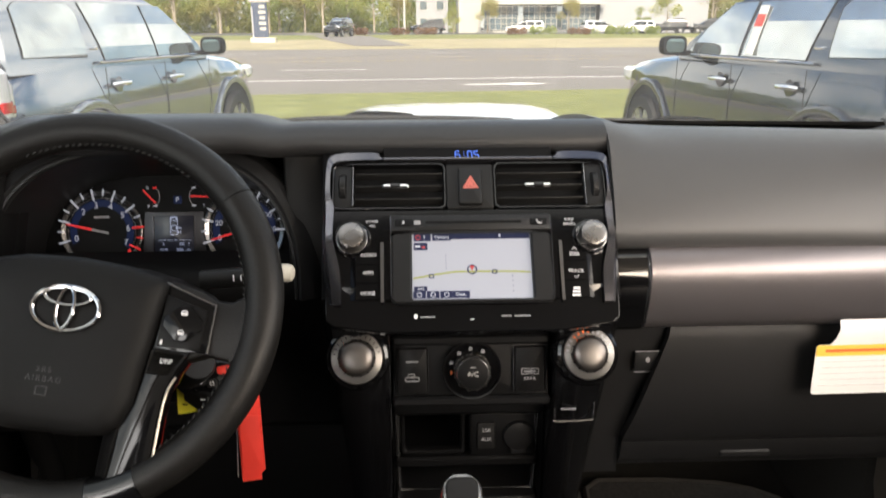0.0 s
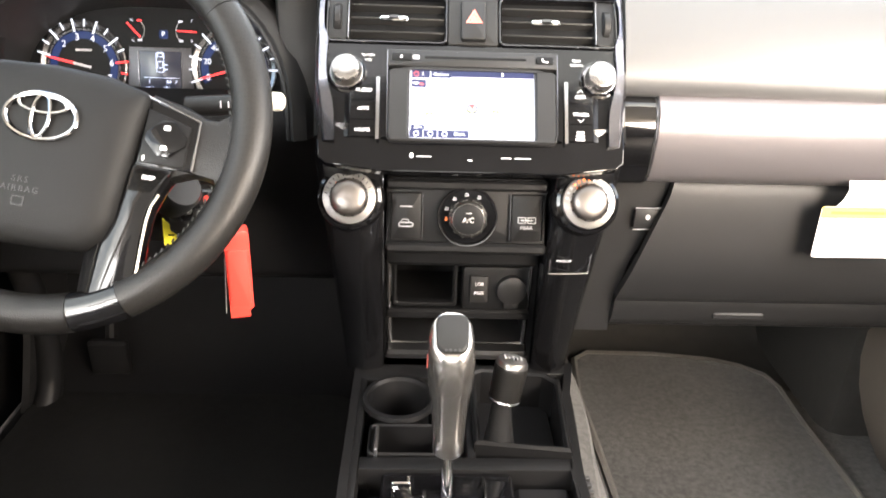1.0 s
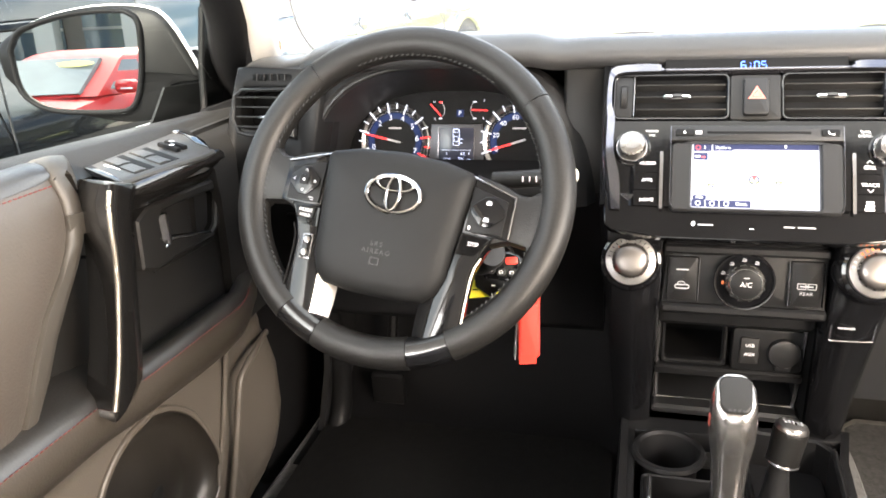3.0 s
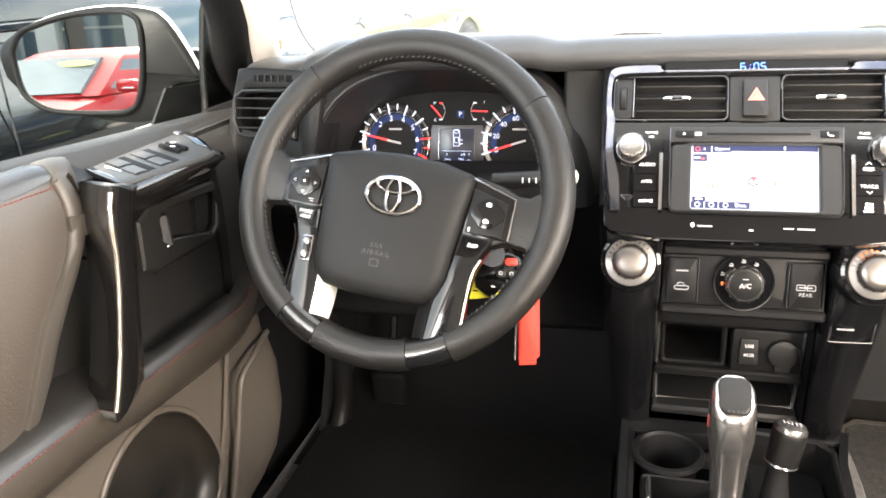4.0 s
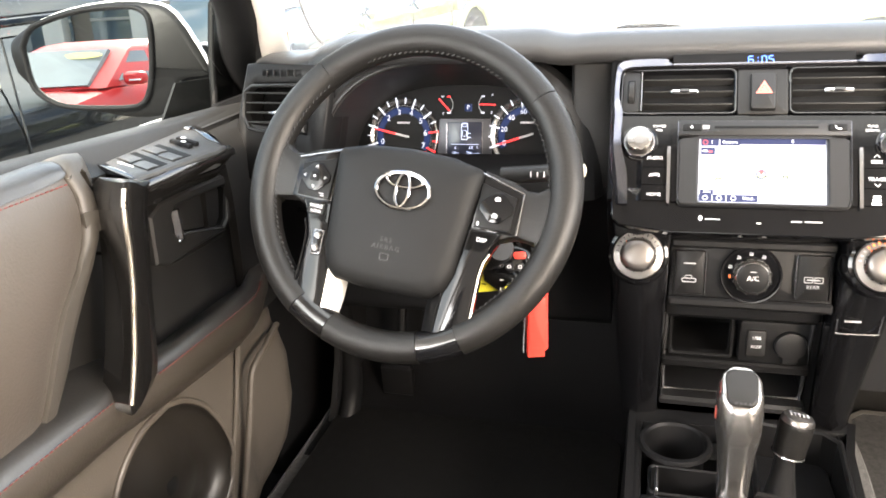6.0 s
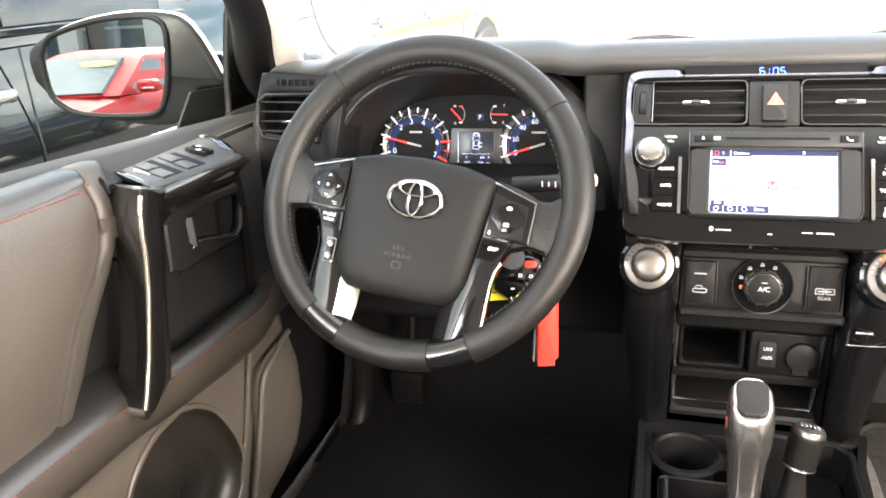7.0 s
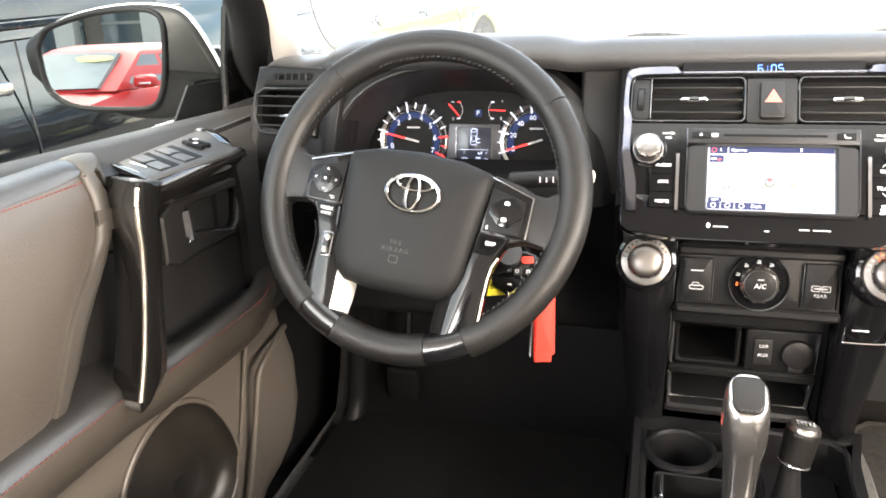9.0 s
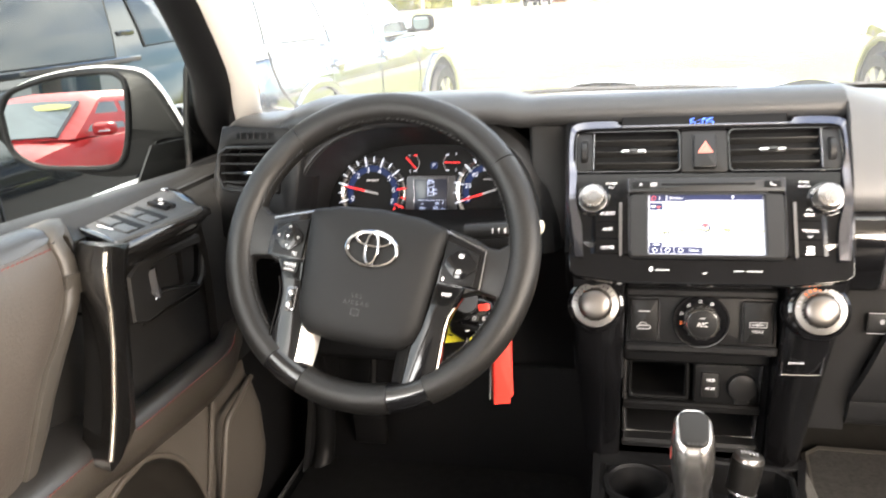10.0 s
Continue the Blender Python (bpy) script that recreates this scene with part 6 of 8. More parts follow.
def ellipse_ring(cx, cy, rx, ry, r, z, n=40):
    return tube([WH @ Vector((cx + rx * math.cos(a), cy + ry * math.sin(a), z)) for a in np.linspace(0, 2 * math.pi, n, endpoint=False)], r, 8, closed=True)


em = part("emblem", ellipse_ring(0.0055, -0.0075, 0.0308, 0.0200, 0.0024, 0.031), EMBLEM, cover, "bright chrome oval emblem")
part("emblem_bar", ellipse_ring(0.0055, 0.0035, 0.0210, 0.0078, 0.0019, 0.0318), EMBLEM, em)
part("emblem_bar", ellipse_ring(0.0055, -0.0070, 0.0078, 0.0188, 0.0019, 0.0322), EMBLEM, em)
part("emboss", text_bm("SRS", 0.0074, shift(WH, -0.001, -0.0635, 0.0290), thick=0.0007, spacing=1.35), EMBOSS, cover, smooth=0)
part("emboss", text_bm("AIRBAG", 0.0074, shift(WH, 0.0, -0.0715, 0.0288), thick=0.0007, spacing=1.35), EMBOSS, cover, smooth=0)
part("emboss", ring(rr(0.0005, -0.0818, 0.0105, 0.0082, 0.001), rr(0.0005, -0.0818, 0.0085, 0.0062, 0.0008), 0.028, 0.0295, 0.0001, m=WH), EMBOSS, cover, smooth=0)
part("hub", lathe([(0.06, -0.05), (0.075, -0.01), (0.07, 0.0)], shift(WH, 0, -0.03), 32), DULL, wheel)

# ---- column, stalks, key ----
BARREL = (-0.283, 0.70, 1.113)
col = thing("steering_column", WC + Vector((0, 0.12, -0.06)), "black plastic steering column shroud", "steering column")
cm = axes(WC, (1, 0, 0), (0, math.sin(TILT_W), math.cos(TILT_W)))
part("shroud", loops_mesh([[(x, y, z) for x, y in rr(0, -0.012, w, h, 0.03, 5)] for z, w, h in ((-0.045, 0.11, 0.105), (-0.06, 0.125, 0.12), (-0.15, 0.135, 0.135), (-0.26, 0.14, 0.14))], m=cm), HARD, col)
part("lock_barrel", lathe([(0.021, 0), (0.021, 0.03), (0.018, 0.035), (0.007, 0.035)], cm @ Matrix.Translation((0.075, -0.055, -0.1)) @ pose(0, 0, 0, -10, 35, 0), 28), HARD, col)
part("barrel_ring", lathe([(0.0125, -0.004), (0.0135, 0.0), (0.0125, 0.003), (0.0095, 0.003), (0.009, 0.0)], axes(BARREL, (0.9, 0.3, 0), (-0.1, 0.35, 0.9)), 28, cap0=False, cap1=False), CHROME, col, "chrome ignition ring")
light = thing("light_stalk", (-0.3, 0.72, 1.2), "black stalk switch with a pale round end", "stalk switch")
sp = [(-0.30, 0.735, 1.196), (-0.26, 0.735, 1.199), (-0.222, 0.731, 1.204)]
part("stalk", tube(spline(sp, 4), [0.0105, 0.0105, 0.0105, 0.0105, 0.0105, 0.0105, 0.0105, 0.010, 0.0095], 14), HARD, light)
part("end_cap", lathe([(0.0085, -0.004), (0.0098, 0.001), (0.0099, 0.006), (0.0088, 0.0105), (0.005, 0.0132), (0.0015, 0.0137)], axes((-0.2105, 0.729, 1.2055), (0, 1, 0), (0.1, 0, 1)) @ pose(0, 0, 0, 0, 0, 0), 24), mat("stalk_cream", (0.5, 0.47, 0.4), 0.4, vary=0.04), light, "cream end cap")
for k in range(4):
    part("mark", box(-0.262 + 0.008 * k, 0.7225, 1.202, 0.0012, 0.001, 0.007 - 0.001 * (k % 2), 0.0003), WHITEINK, light, smooth=0)
cru = thing("cruise_stalk", (-0.3, 0.7, 1.1), "short black cruise stalk with small white print", "stalk switch")
part("stalk", loops_mesh([[(-0.315 + 0.05 * t, 0.69 - 0.025 * t + dy, 1.085 - 0.012 * t + dz) for dy, dz in rr(0, 0, 0.018 + 0.008 * t, 0.02 + 0.012 * t, 0.006, 3)] for t in (0, 0.3, 0.7, 1.0)]), HARD, cru)
for k in range(3):
    part("mark", box(-0.29 + 0.009 * k, 0.6655 - 0.003 * k, 1.087 - 0.004 * k, 0.005, 0.001, 0.0018, 0.0003), WHITEINK, cru, smooth=0)

KEY = axes((-0.281, 0.684, 1.098), (1, 0.1, 0.05), (0, 0.45, 1))
key = thing("car_key", (-0.281, 0.684, 1.098), "black car key fob with red button in the ignition", "key")
fob_o = [(-0.024, -0.004), (-0.018, -0.016), (-0.004, -0.022), (0.01, -0.02), (0.021, -0.01), (0.025, 0.006), (0.021, 0.018), (0.008, 0.024), (-0.008, 0.023), (-0.02, 0.013)]
part("fob", prism(fob_o, -0.008, 0.006, 0.004, m=KEY), BLACK, key, "gloss black fob", smooth=60)
part("panic_button", prism(rr(0.011, 0.012, 0.015, 0.009, 0.003, 3), 0.006, 0.0085, 0.001, m=KEY), REDPLASTIC, key, "red panic button")
for x, y in ((-0.014, 0.002), (-0.002, -0.001), (0.011, -0.002)):
    b = part("button", prism(rr(x, y, 0.011, 0.009, 0.003, 3), 0.006, 0.008, 0.001, m=KEY), HARD, key)
    part("mark", ring(rr(x, y, 0.0045, 0.004, 0.001, 3), rr(x, y, 0.003, 0.0025, 0.0008, 3), 0.008, 0.0084, 0.0, m=KEY), WHITEINK, b, smooth=0)
part("red_strip", prism(rr(-0.012, 0.018, 0.018, 0.006, 0.002, 3), 0.005, 0.0078, 0.001, m=KEY @ pose(0, 0, 0, 0, 0, 20)), REDPLASTIC, key)
part("key_ring", tube([KEY @ Vector((0.0 + 0.014 * math.cos(a), -0.024 + 0.014 * math.sin(a), 0.007 + 0.003 * math.cos(a))) for a in np.linspace(0, 2 * math.pi, 20, endpoint=False)], 0.0012, 6, closed=True), CHROME, key, "steel key ring")
yt = thing("yellow_tag", (-0.29, 0.69, 1.075), "folded bright yellow paper tag on the key ring", "tag")
part("flap", loops_mesh([[(-0.327, 0.694, 1.086), (-0.327, 0.691, 1.056), (-0.298, 0.683, 1.064)], [(-0.327, 0.696, 1.086), (-0.327, 0.693, 1.056), (-0.298, 0.685, 1.064)]]), YELLOWTAG, yt, smooth=0)
part("flap", loops_mesh([[(-0.288, 0.656, 1.079), (-0.261, 0.656, 1.101), (-0.267, 0.66, 1.074)], [(-0.288, 0.658, 1.079), (-0.261, 0.658, 1.101), (-0.267, 0.662, 1.074)]]), YELLOWTAG, yt, smooth=0)
part("print", box(-0.317, 0.687, 1.07, 0.006, 0.001, 0.0012, 0.0002), DULL, yt, smooth=0)

rt = thing("key_tag", (-0.255, 0.71, 1.01), "thick red plastic key tag hanging below the ignition", "tag")
TAG = axes((-0.2545, 0.705, 1.0155), (1, 0.25, 0), (0.06, 0, 1))
part("tag_body", prism([(-0.013, 0.056), (0.012, 0.056), (0.0135, 0.05), (0.0135, -0.038), (0.009, -0.042), (0.009, -0.05), (-0.013, -0.05)][::-1], -0.009, 0.009, 0.002, m=TAG), REDPLASTIC, rt)
part("tag_step", prism(rr(0.0, 0.0, 0.022, 0.07, 0.003), 0.009, 0.011, 0.001, m=TAG), REDPLASTIC, rt)
sm = axes((-0.2702, 0.708, 1.0), (0.3, -1, 0), (0.06, 0, 1))
part("side_label", box(-0.0, 0.0, 0.0012, 0.013, 0.064, 0.001, 0.0003, m=sm), mat("label_grey", (0.4, 0.4, 0.39), 0.6, vary=0.05), rt, "grey side label", smooth=0)
for k in range(9):
    part("bar", box(0.0, -0.026 + 0.0055 * k, 0.002, 0.008, 0.0022 + 0.001 * (k % 2), 0.0006, 0.0002, m=sm), DULL, rt, smooth=0)
part("split_ring", tube([(-0.262 + 0.01 * math.cos(a), 0.70, 1.075 + 0.01 * math.sin(a)) for a in np.linspace(0, 2 * math.pi, 20, endpoint=False)], 0.001, 6, closed=True), CHROME, rt)

# ---- instruments ----
DIAL = axes((-0.397, 0.973, 1.19), (1, 0, 0), (0, 0.25, 1))
ins = thing("instrument_cluster", (-0.397, 0.975, 1.19), "lit instrument cluster with two dials and red needles", "instrument cluster")
part("dial_plate", prism([(-0.19, -0.075), (0.19, -0.075), (0.19, 0.05), (0.16, 0.085), (0.1, 0.1), (-0.1, 0.1), (-0.16, 0.085), (-0.19, 0.05)], -0.012, 0.0, 0.002, m=DIAL), DULL, ins)
LITWHITE = glow("dial_white", (0.85, 0.88, 1.0), 0.45)
LITRED = glow("needle_red", (1.0, 0.05, 0.05), 0.85)
LITBLUE = glow("dial_blue", (0.01, 0.025, 0.11), 0.3)
LITDIM = glow("display_ink", (0.6, 0.68, 1.0), 0.75)


def dial(cx, r, a0, step, labels, reds, needle, title):
    m = shift(DIAL, cx, -0.0015)
    g = part("gauge", lathe([(r * 1.03, 0.0), (r * 1.03, 0.0035), (r * 0.99, 0.0045), (r * 0.9, 0.002)], m, 56, cap0=False, cap1=False), DARKCHROME, ins, "silver ringed dial")
    part("face", lathe([(r * 0.96, 0.0), (r * 0.94, 0.0012), (r * 0.1, 0.0012)], m, 48), DULL, g)
    arc = [(math.cos(radians(a)), math.sin(radians(a))) for a in np.linspace(a0 + 8, a0 - step * (len(labels) - 1) - 8, 40)]
    part("blue_arc", loops_mesh([[(x * r * 0.62, y * r * 0.62, 0.0016), (x * r * 0.80, y * r * 0.80, 0.0016)] for x, y in arc], closed=False, m=m), LITBLUE, g, "blue lit arc", smooth=0)
    part("silver_arc", loops_mesh([[(x * r * 0.9, y * r * 0.9, 0.0018), (x * r * 0.97, y * r * 0.97, 0.004)] for x, y in arc], closed=False, m=m), DARKCHROME, g, smooth=0)
    n = len(labels)
    for k in range(2 * n - 1):
        a = a0 - step * k / 2
        big = k % 2 == 0
        L = r * (0.3 if big else 0.17)
        q = m @ pose(0, 0, 0, 0, 0, a) @ Matrix.Translation((r * (0.93 if big else 0.98), 0, 0.006))
        part("tick", box(0, 0, 0, L, r * (0.042 if big else 0.034), 0.001, 0.0002, m=q), LITRED if k / 2 in reds else LITWHITE, g, smooth=0)
        if big and labels[k // 2]:
            x, y = r * 0.66 * math.cos(radians(a)), r * 0.66 * math.sin(radians(a))
            part("numeral", text_bm(labels[k // 2], r * (0.22 if len(labels[k // 2]) < 2 else 0.19), shift(m, x, y, 0.0022) @ pose(0, 0, 0, 0, 0, 0), thick=0.00005), LITWHITE, g, smooth=0)
    bm = bmesh.new()
    for k in range((n - 1) * 10 + 1):
        q = m @ pose(0, 0, 0, 0, 0, a0 - step * k / 10) @ Matrix.Translation((r * 0.84, 0, 0.002))
        box(0, 0, 0, r * 0.04, r * 0.008, 0.0006, 0.0001, m=q, bm=bm)
    part("fine_ticks", bm, GREYINK, g, smooth=0)
    q = m @ pose(0, 0, 0.006, 0, 0, needle)
    nd = part("needle", prism([(0.012, -0.0016), (r * 0.86, -0.0009), (r * 0.86, 0.0009), (0.012, 0.0016)], 0, 0.0014, 0, m=q), LITRED, g, "lit red needle", smooth=0)
    part("needle_tail", prism([(-0.011, -0.0015), (0.012, -0.0016), (0.012, 0.0016), (-0.011, 0.0015)], 0, 0.0014, 0, m=q), GREYINK, nd, smooth=0)
    part("title", prism(rr(0, r * 0.36, r * 0.38, r * 0.05, 0.0005, 2), 0.0012, 0.0017, m=m), GREYINK, g, "small unreadable print", smooth=0)


dial(-0.1075, 0.0555, 196, 31.7, ["0", "", "2", "3", "4", "5", "6", "7"], (6.0, 6.5, 7.0), 167, "rpm")
dial(0.0905, 0.0555, 198, 33.0, ["0", "20", "40", "60", "80", "100", "120"], (), 197, "mph")
PLATEGREY = mat("metallic_display_plate", (0.06, 0.06, 0.066), 0.35, metal=0.6, vary=0.06, scale=30)
part("side_plate", prism([(-0.0475, 0.0243), (-0.0515, -0.0365), (0.036, -0.0365), (0.0335, 0.0243)], 0.0, 0.0022, 0.0008, m=DIAL), PLATEGREY, ins, "grey metallic surround of the display")
for x in (-0.0355, 0.0212):
    part("plate_edge", box(x, -0.0075, 0.003, 0.001, 0.054, 0.002, 0.0003, m=DIAL), SILVER if x < 0 else PLATEGREY, ins, "bright edge line" if x < 0 else "")
part("belt_lamp", prism([(-0.0733, -0.0335), (-0.0677, -0.0335), (-0.0688, -0.0285), (-0.0705, -0.0262), (-0.0722, -0.0285)], 0.0012, 0.003, m=DIAL), LITRED, ins, "lit red belt warning symbol", smooth=0)
lcd = part("info_display", prism(rr(-0.007, -0.0075, 0.0545, 0.054, 0.0015), 0.0, 0.0035, 0.0005, m=DIAL), mat("display_glass", (0.02, 0.022, 0.035), 0.15, vary=0.05), ins, "dark trip display")
part("display_line", box(-0.006, -0.0150, 0.0037, 0.046, 0.0005, 0.0003, 0.0001, m=DIAL), LITDIM, lcd, smooth=0)
for words, x, y, size in (("64", 0.0035, -0.0205, 0.0068), ("F", 0.0135, -0.0205, 0.005), ("S", -0.022, -0.0205, 0.0055), ("206", 0.0005, -0.0285, 0.0066), ("ODO", -0.0215, -0.0285, 0.0045), ("miles", 0.0125, -0.029, 0.0036)):
    part("readout", text_bm(words, size, shift(DIAL, x, y, 0.0038), thick=0.00005), LITDIM, lcd, smooth=0)
for w, h, y in ((0.0105, 0.026, 0.005), (0.0075, 0.009, 0.002), (0.0085, 0.005, 0.0145)):
    part("car_symbol", ring(rr(-0.007, y, w, h, 0.0025, 4), rr(-0.007, y, w - 0.0014, h - 0.0014, 0.0018, 4), 0.0035, 0.0039, 0.0, m=DIAL), LITDIM, lcd, smooth=0)
for k in range(2):
    part("car_symbol", box(-0.0, 0.002 - 0.006 * k, 0.0038, 0.006, 0.0012, 0.0003, 0.0001, m=DIAL @ pose(0, 0, 0, 0, 0, 0)), LITDIM, lcd, smooth=0)
gear = part("gear_window", prism(rr(-0.002, 0.0415, 0.011, 0.011, 0.001), 0.0, 0.0015, 0.0003, m=DIAL), LITBLUE, ins, "blue lit gear window", smooth=0)
part("readout", text_bm("P", 0.0095, shift(DIAL, -0.002, 0.0415, 0.0017), thick=0.00005), LITWHITE, gear, smooth=0)
for cx, a, s in ((-0.0405, -47, 1), (0.0285, 178, -1)):
    m = shift(DIAL, cx, 0.046, 0.001)
    part("small_needle", prism([(-0.013, -0.0009), (0.012, -0.0009), (0.012, 0.0009), (-0.013, 0.0009)], 0, 0.001, 0, m=m @ pose(0, 0, 0, 0, 0, a)), LITRED, ins, "small red needle", smooth=0)
    arc = [(math.cos(radians(t)), math.sin(radians(t))) for t in np.linspace(-50, 50, 14)]
    part("small_arc", loops_mesh([[(s * x * 0.0155 - s * 0.002, y * 0.0155, 0.0), (s * x * 0.0162 - s * 0.002, y * 0.0162, 0.0)] for x, y in arc], closed=False, m=m), GREYINK, ins, smooth=0)
    for dy in (0.0125, -0.0125):
        part("small_mark", box(s * 0.0075, dy, 0, 0.0055, 0.0022, 0.0005, 0.0001, m=m @ pose(0, 0, 0, 0, 0, 0)), LITRED if s > 0 and dy > 0 else LITWHITE, ins, smooth=0)
for words, x, y in (("H", -0.043, 0.0585), ("C", -0.042, 0.0325), ("F", 0.0315, 0.0595), ("E", 0.0305, 0.0335)):
    part("readout", text_bm(words, 0.0055, shift(DIAL, x + (0.0 if x < 0 else 0.0045), y, 0.0012), thick=0.00005), LITWHITE, ins, smooth=0)

# ---- driver's door ----
door = thing("driver_door", (-0.8, 0.5, 0.5), "grey driver door panel with leather pad and red stitching", "car door")


bowl = [(0.598, 0.895), (0.633, 0.879), (0.668, 0.849), (0.69, 0.815), (0.704, 0.785), (0.713, 0.755), (0.715, 0.734), (0.711, 0.712), (0.698, 0.69), (0.67, 0.668), (0.62, 0.652), (0.56, 0.65), (0.51, 0.665), (0.475, 0.70), (0.457, 0.75), (0.462, 0.81), (0.49, 0.86), (0.54, 0.89)]
bowl = [(p.x - 0.585, p.y - 0.77) for p in spline([(y, z, 0) for y, z in bowl + bowl[:1]], 4)[:-1]][::-1]
BOWL_WIDE = inset(bowl, -0.003)


def in_bowl(y, z):
    """Whether a place on the door lies inside the speaker bowl."""
    y, z, odd = y - 0.585, z - 0.77, False
    for (ya, za), (yb, zb) in zip(BOWL_WIDE, BOWL_WIDE[1:] + BOWL_WIDE[:1]):
        if (za > z) != (zb > z) and y < ya + (yb - ya) * (z - za) / (zb - za):
            odd = not odd
    return odd


# lower panel, curved in towards the sill, with its rounded front end
def lower_x(y, z):
    dent = 0.016 * bump_step(y, 0.775, 0.79) * bump_step(-z, -0.9, -0.84)
    well = 0.04 if in_bowl(y, z) else 0.0
    return -0.754 + 0.037 * bump_step(z, 0.9, 0.975) - 0.03 * bump_step(z, 0.62, 0.5) - dent - well


def front_y(z):
    return float(np.interp(z, [0.5, 0.567, 0.58, 0.62, 0.672, 0.76, 0.824, 0.88, 0.97], [0.75, 0.831, 0.89, 0.95, 0.979, 0.982, 0.962, 0.925, 0.86]))


rows = []
for z in [*np.linspace(0.5, 0.64, 6), *np.arange(0.645, 0.902, 0.005), *np.linspace(0.906, 0.972, 8)]:
    f = front_y(z)
    across = [*np.linspace(-0.25, 0.44, 5), *np.arange(0.45, 0.722, 0.005), *np.linspace(0.725, f, 14)]
    last = len(across) - 1
    rows.append([(lower_x(y, z) - (0.012 if j == last else 0.003 if j == last - 1 else 0), y, z) for j, y in enumerate(across)])
part("lower_panel", sheet(rows, -0.012), DOORPLASTIC, door, "moulded grey lower panel", smooth=60)
# raised lip that runs down the front of the map pocket
lip = spline([(-0.762, 0.93, 0.85), (-0.748, 0.88, 0.856), (-0.739, 0.845, 0.855), (-0.735, 0.807, 0.849), (-0.735, 0.785, 0.834), (-0.737, 0.761, 0.769), (-0.739, 0.734, 0.699), (-0.741, 0.712, 0.646), (-0.744, 0.69, 0.57)], 5)
part("pocket_lip", tube(lip, 0.0055, 10), DOORPLASTIC, door, "rounded pocket lip")
fold = spline([(-0.742, 0.79, 0.93), (-0.745, 0.781, 0.904), (-0.748, 0.768, 0.857), (-0.75, 0.739, 0.772), (-0.751, 0.715, 0.72), (-0.752, 0.69, 0.65)], 5)
part("panel_fold", tube(fold, 0.004, 8), DOORPLASTIC, door, "soft fold beside the bowl")
SP = axes((-0.7525, 0.585, 0.77), (0, 1, 0), (0, 0, 1))
part("bowl_rim", ring(inset(bowl, -0.009), bowl, -0.012, 0.0045, 0.002, m=SP), DOORPLASTIC, door, "rounded bowl rim")
# door plastic darkened: the bowl's shade is put into its colour
BOWLSHADE = mat("bowl_shaded_plastic", (0.019, 0.0168, 0.0142), 0.36, spec=0.5, vary=0.15, scale=6, grain=0.35, grain_scale=900)
loops = [[(x * k, y * k, h) for x, y in bowl] for k, h in ((1.0, 0.003), (0.985, -0.006), (0.93, -0.018), (0.82, -0.026), (0.7, -0.027), (0.5, -0.019), (0.3, -0.012), (0.12, -0.010))]
part("speaker_bowl", loops_mesh(loops, cap0=False, m=SP), BOWLSHADE, door, "hollow bowl with shade in its colour and a domed middle", smooth=80)
part("bowl_mark", prism(rr(0.0, 0.0, 0.026, 0.024, 0.008), -0.011, -0.009, 0.0005, m=SP), EMBOSS, door)

# armrest: leather top and padded side
AY = [-0.25, 0.0, 0.2, 0.3, 0.36, 0.40, 0.43, 0.455, 0.475, 0.495, 0.52, 0.57, 0.63, 0.70, 0.76, 0.81, 0.85]


def arm_edge(y):
    """The x and z of the armrest's upper inner edge."""
    z = float(np.interp(y, [-0.3, 0.3, 0.455, 0.5, 0.57, 0.75, 0.85], [1.036, 1.035, 1.030, 1.020, 1.016, 1.009, 1.004]))
    return -0.675 - 0.05 * bump_step(y, 0.72, 0.88), z


rows = []
for y in AY:
    xi, z = arm_edge(y)
    low = float(np.interp(y, [0.3, 0.45, 0.51, 0.66, 0.85], [0.97, 0.966, 0.957, 0.942, 0.933]))
    sink = 0.024 * bump_step(y, 0.5, 0.56)
    rows.append([(-0.75, y, z + 0.012 - sink * 1.5), (-0.72, y, z + 0.008 - sink), (xi - 0.02, y, z + 0.003), (xi - 0.006, y, z - 0.001), (xi, y, z - 0.008), (xi + 0.004, y, z - 0.02), (xi + 0.002, y, low * 0.6 + z * 0.4), (xi - 0.008, y, low + 0.012), (xi - 0.016, y, low), (xi - 0.024, y, low - 0.004), (-0.76, y, low - 0.006)])
part("armrest", sheet([r[4:] for r in rows], -0.01), ARMLEATHER, door, "padded leather side of the armrest", smooth=60)
part("armrest_top", sheet([[(x, y, z + 0.001) for x, y, z in r[:5]] for r in rows], -0.01), PADTOP, door, "padded black leather armrest top", smooth=60)
for y0, y1 in ((0.0, 0.452), (0.512, 0.80)):
    bm = bmesh.new()
    y = y0
    while y < y1:
        xi, z = arm_edge(y)
        box(xi + 0.0006, y, z - 0.0075, 0.0014, 0.0040, 0.0013, 0.0004, bm=bm)
        y += 0.0062
    part("stitching", bm, REDTHREAD, door, "red stitching along the armrest")

# upper pad, its smooth band, sill and switch panel
SEAM_Z = [1.03, 1.076, 1.111, 1.142, 1.17, 1.194, 1.215, 1.239, 1.262]
SEAM_Y = [0.362, 0.379, 0.395, 0.415, 0.445, 0.465, 0.476, 0.480, 0.478]
EDGE_Y = [0.385, 0.408, 0.426, 0.449, 0.474, 0.493, 0.503, 0.507, 0.502]
rows = []
for t in np.linspace(0, 1, 14):
    z = 1.03 + 0.232 * t
    front = float(np.interp(z, SEAM_Z, SEAM_Y))
    x = -0.702 + 0.016 * math.sin(t * math.pi) ** 0.7
    rows.append([(x - (0.006 if j == 11 else 0.0015 if j == 10 else 0), -0.3 + (front + 0.3) * (1 - (1 - j / 11) ** 1.6), z) for j in range(12)])
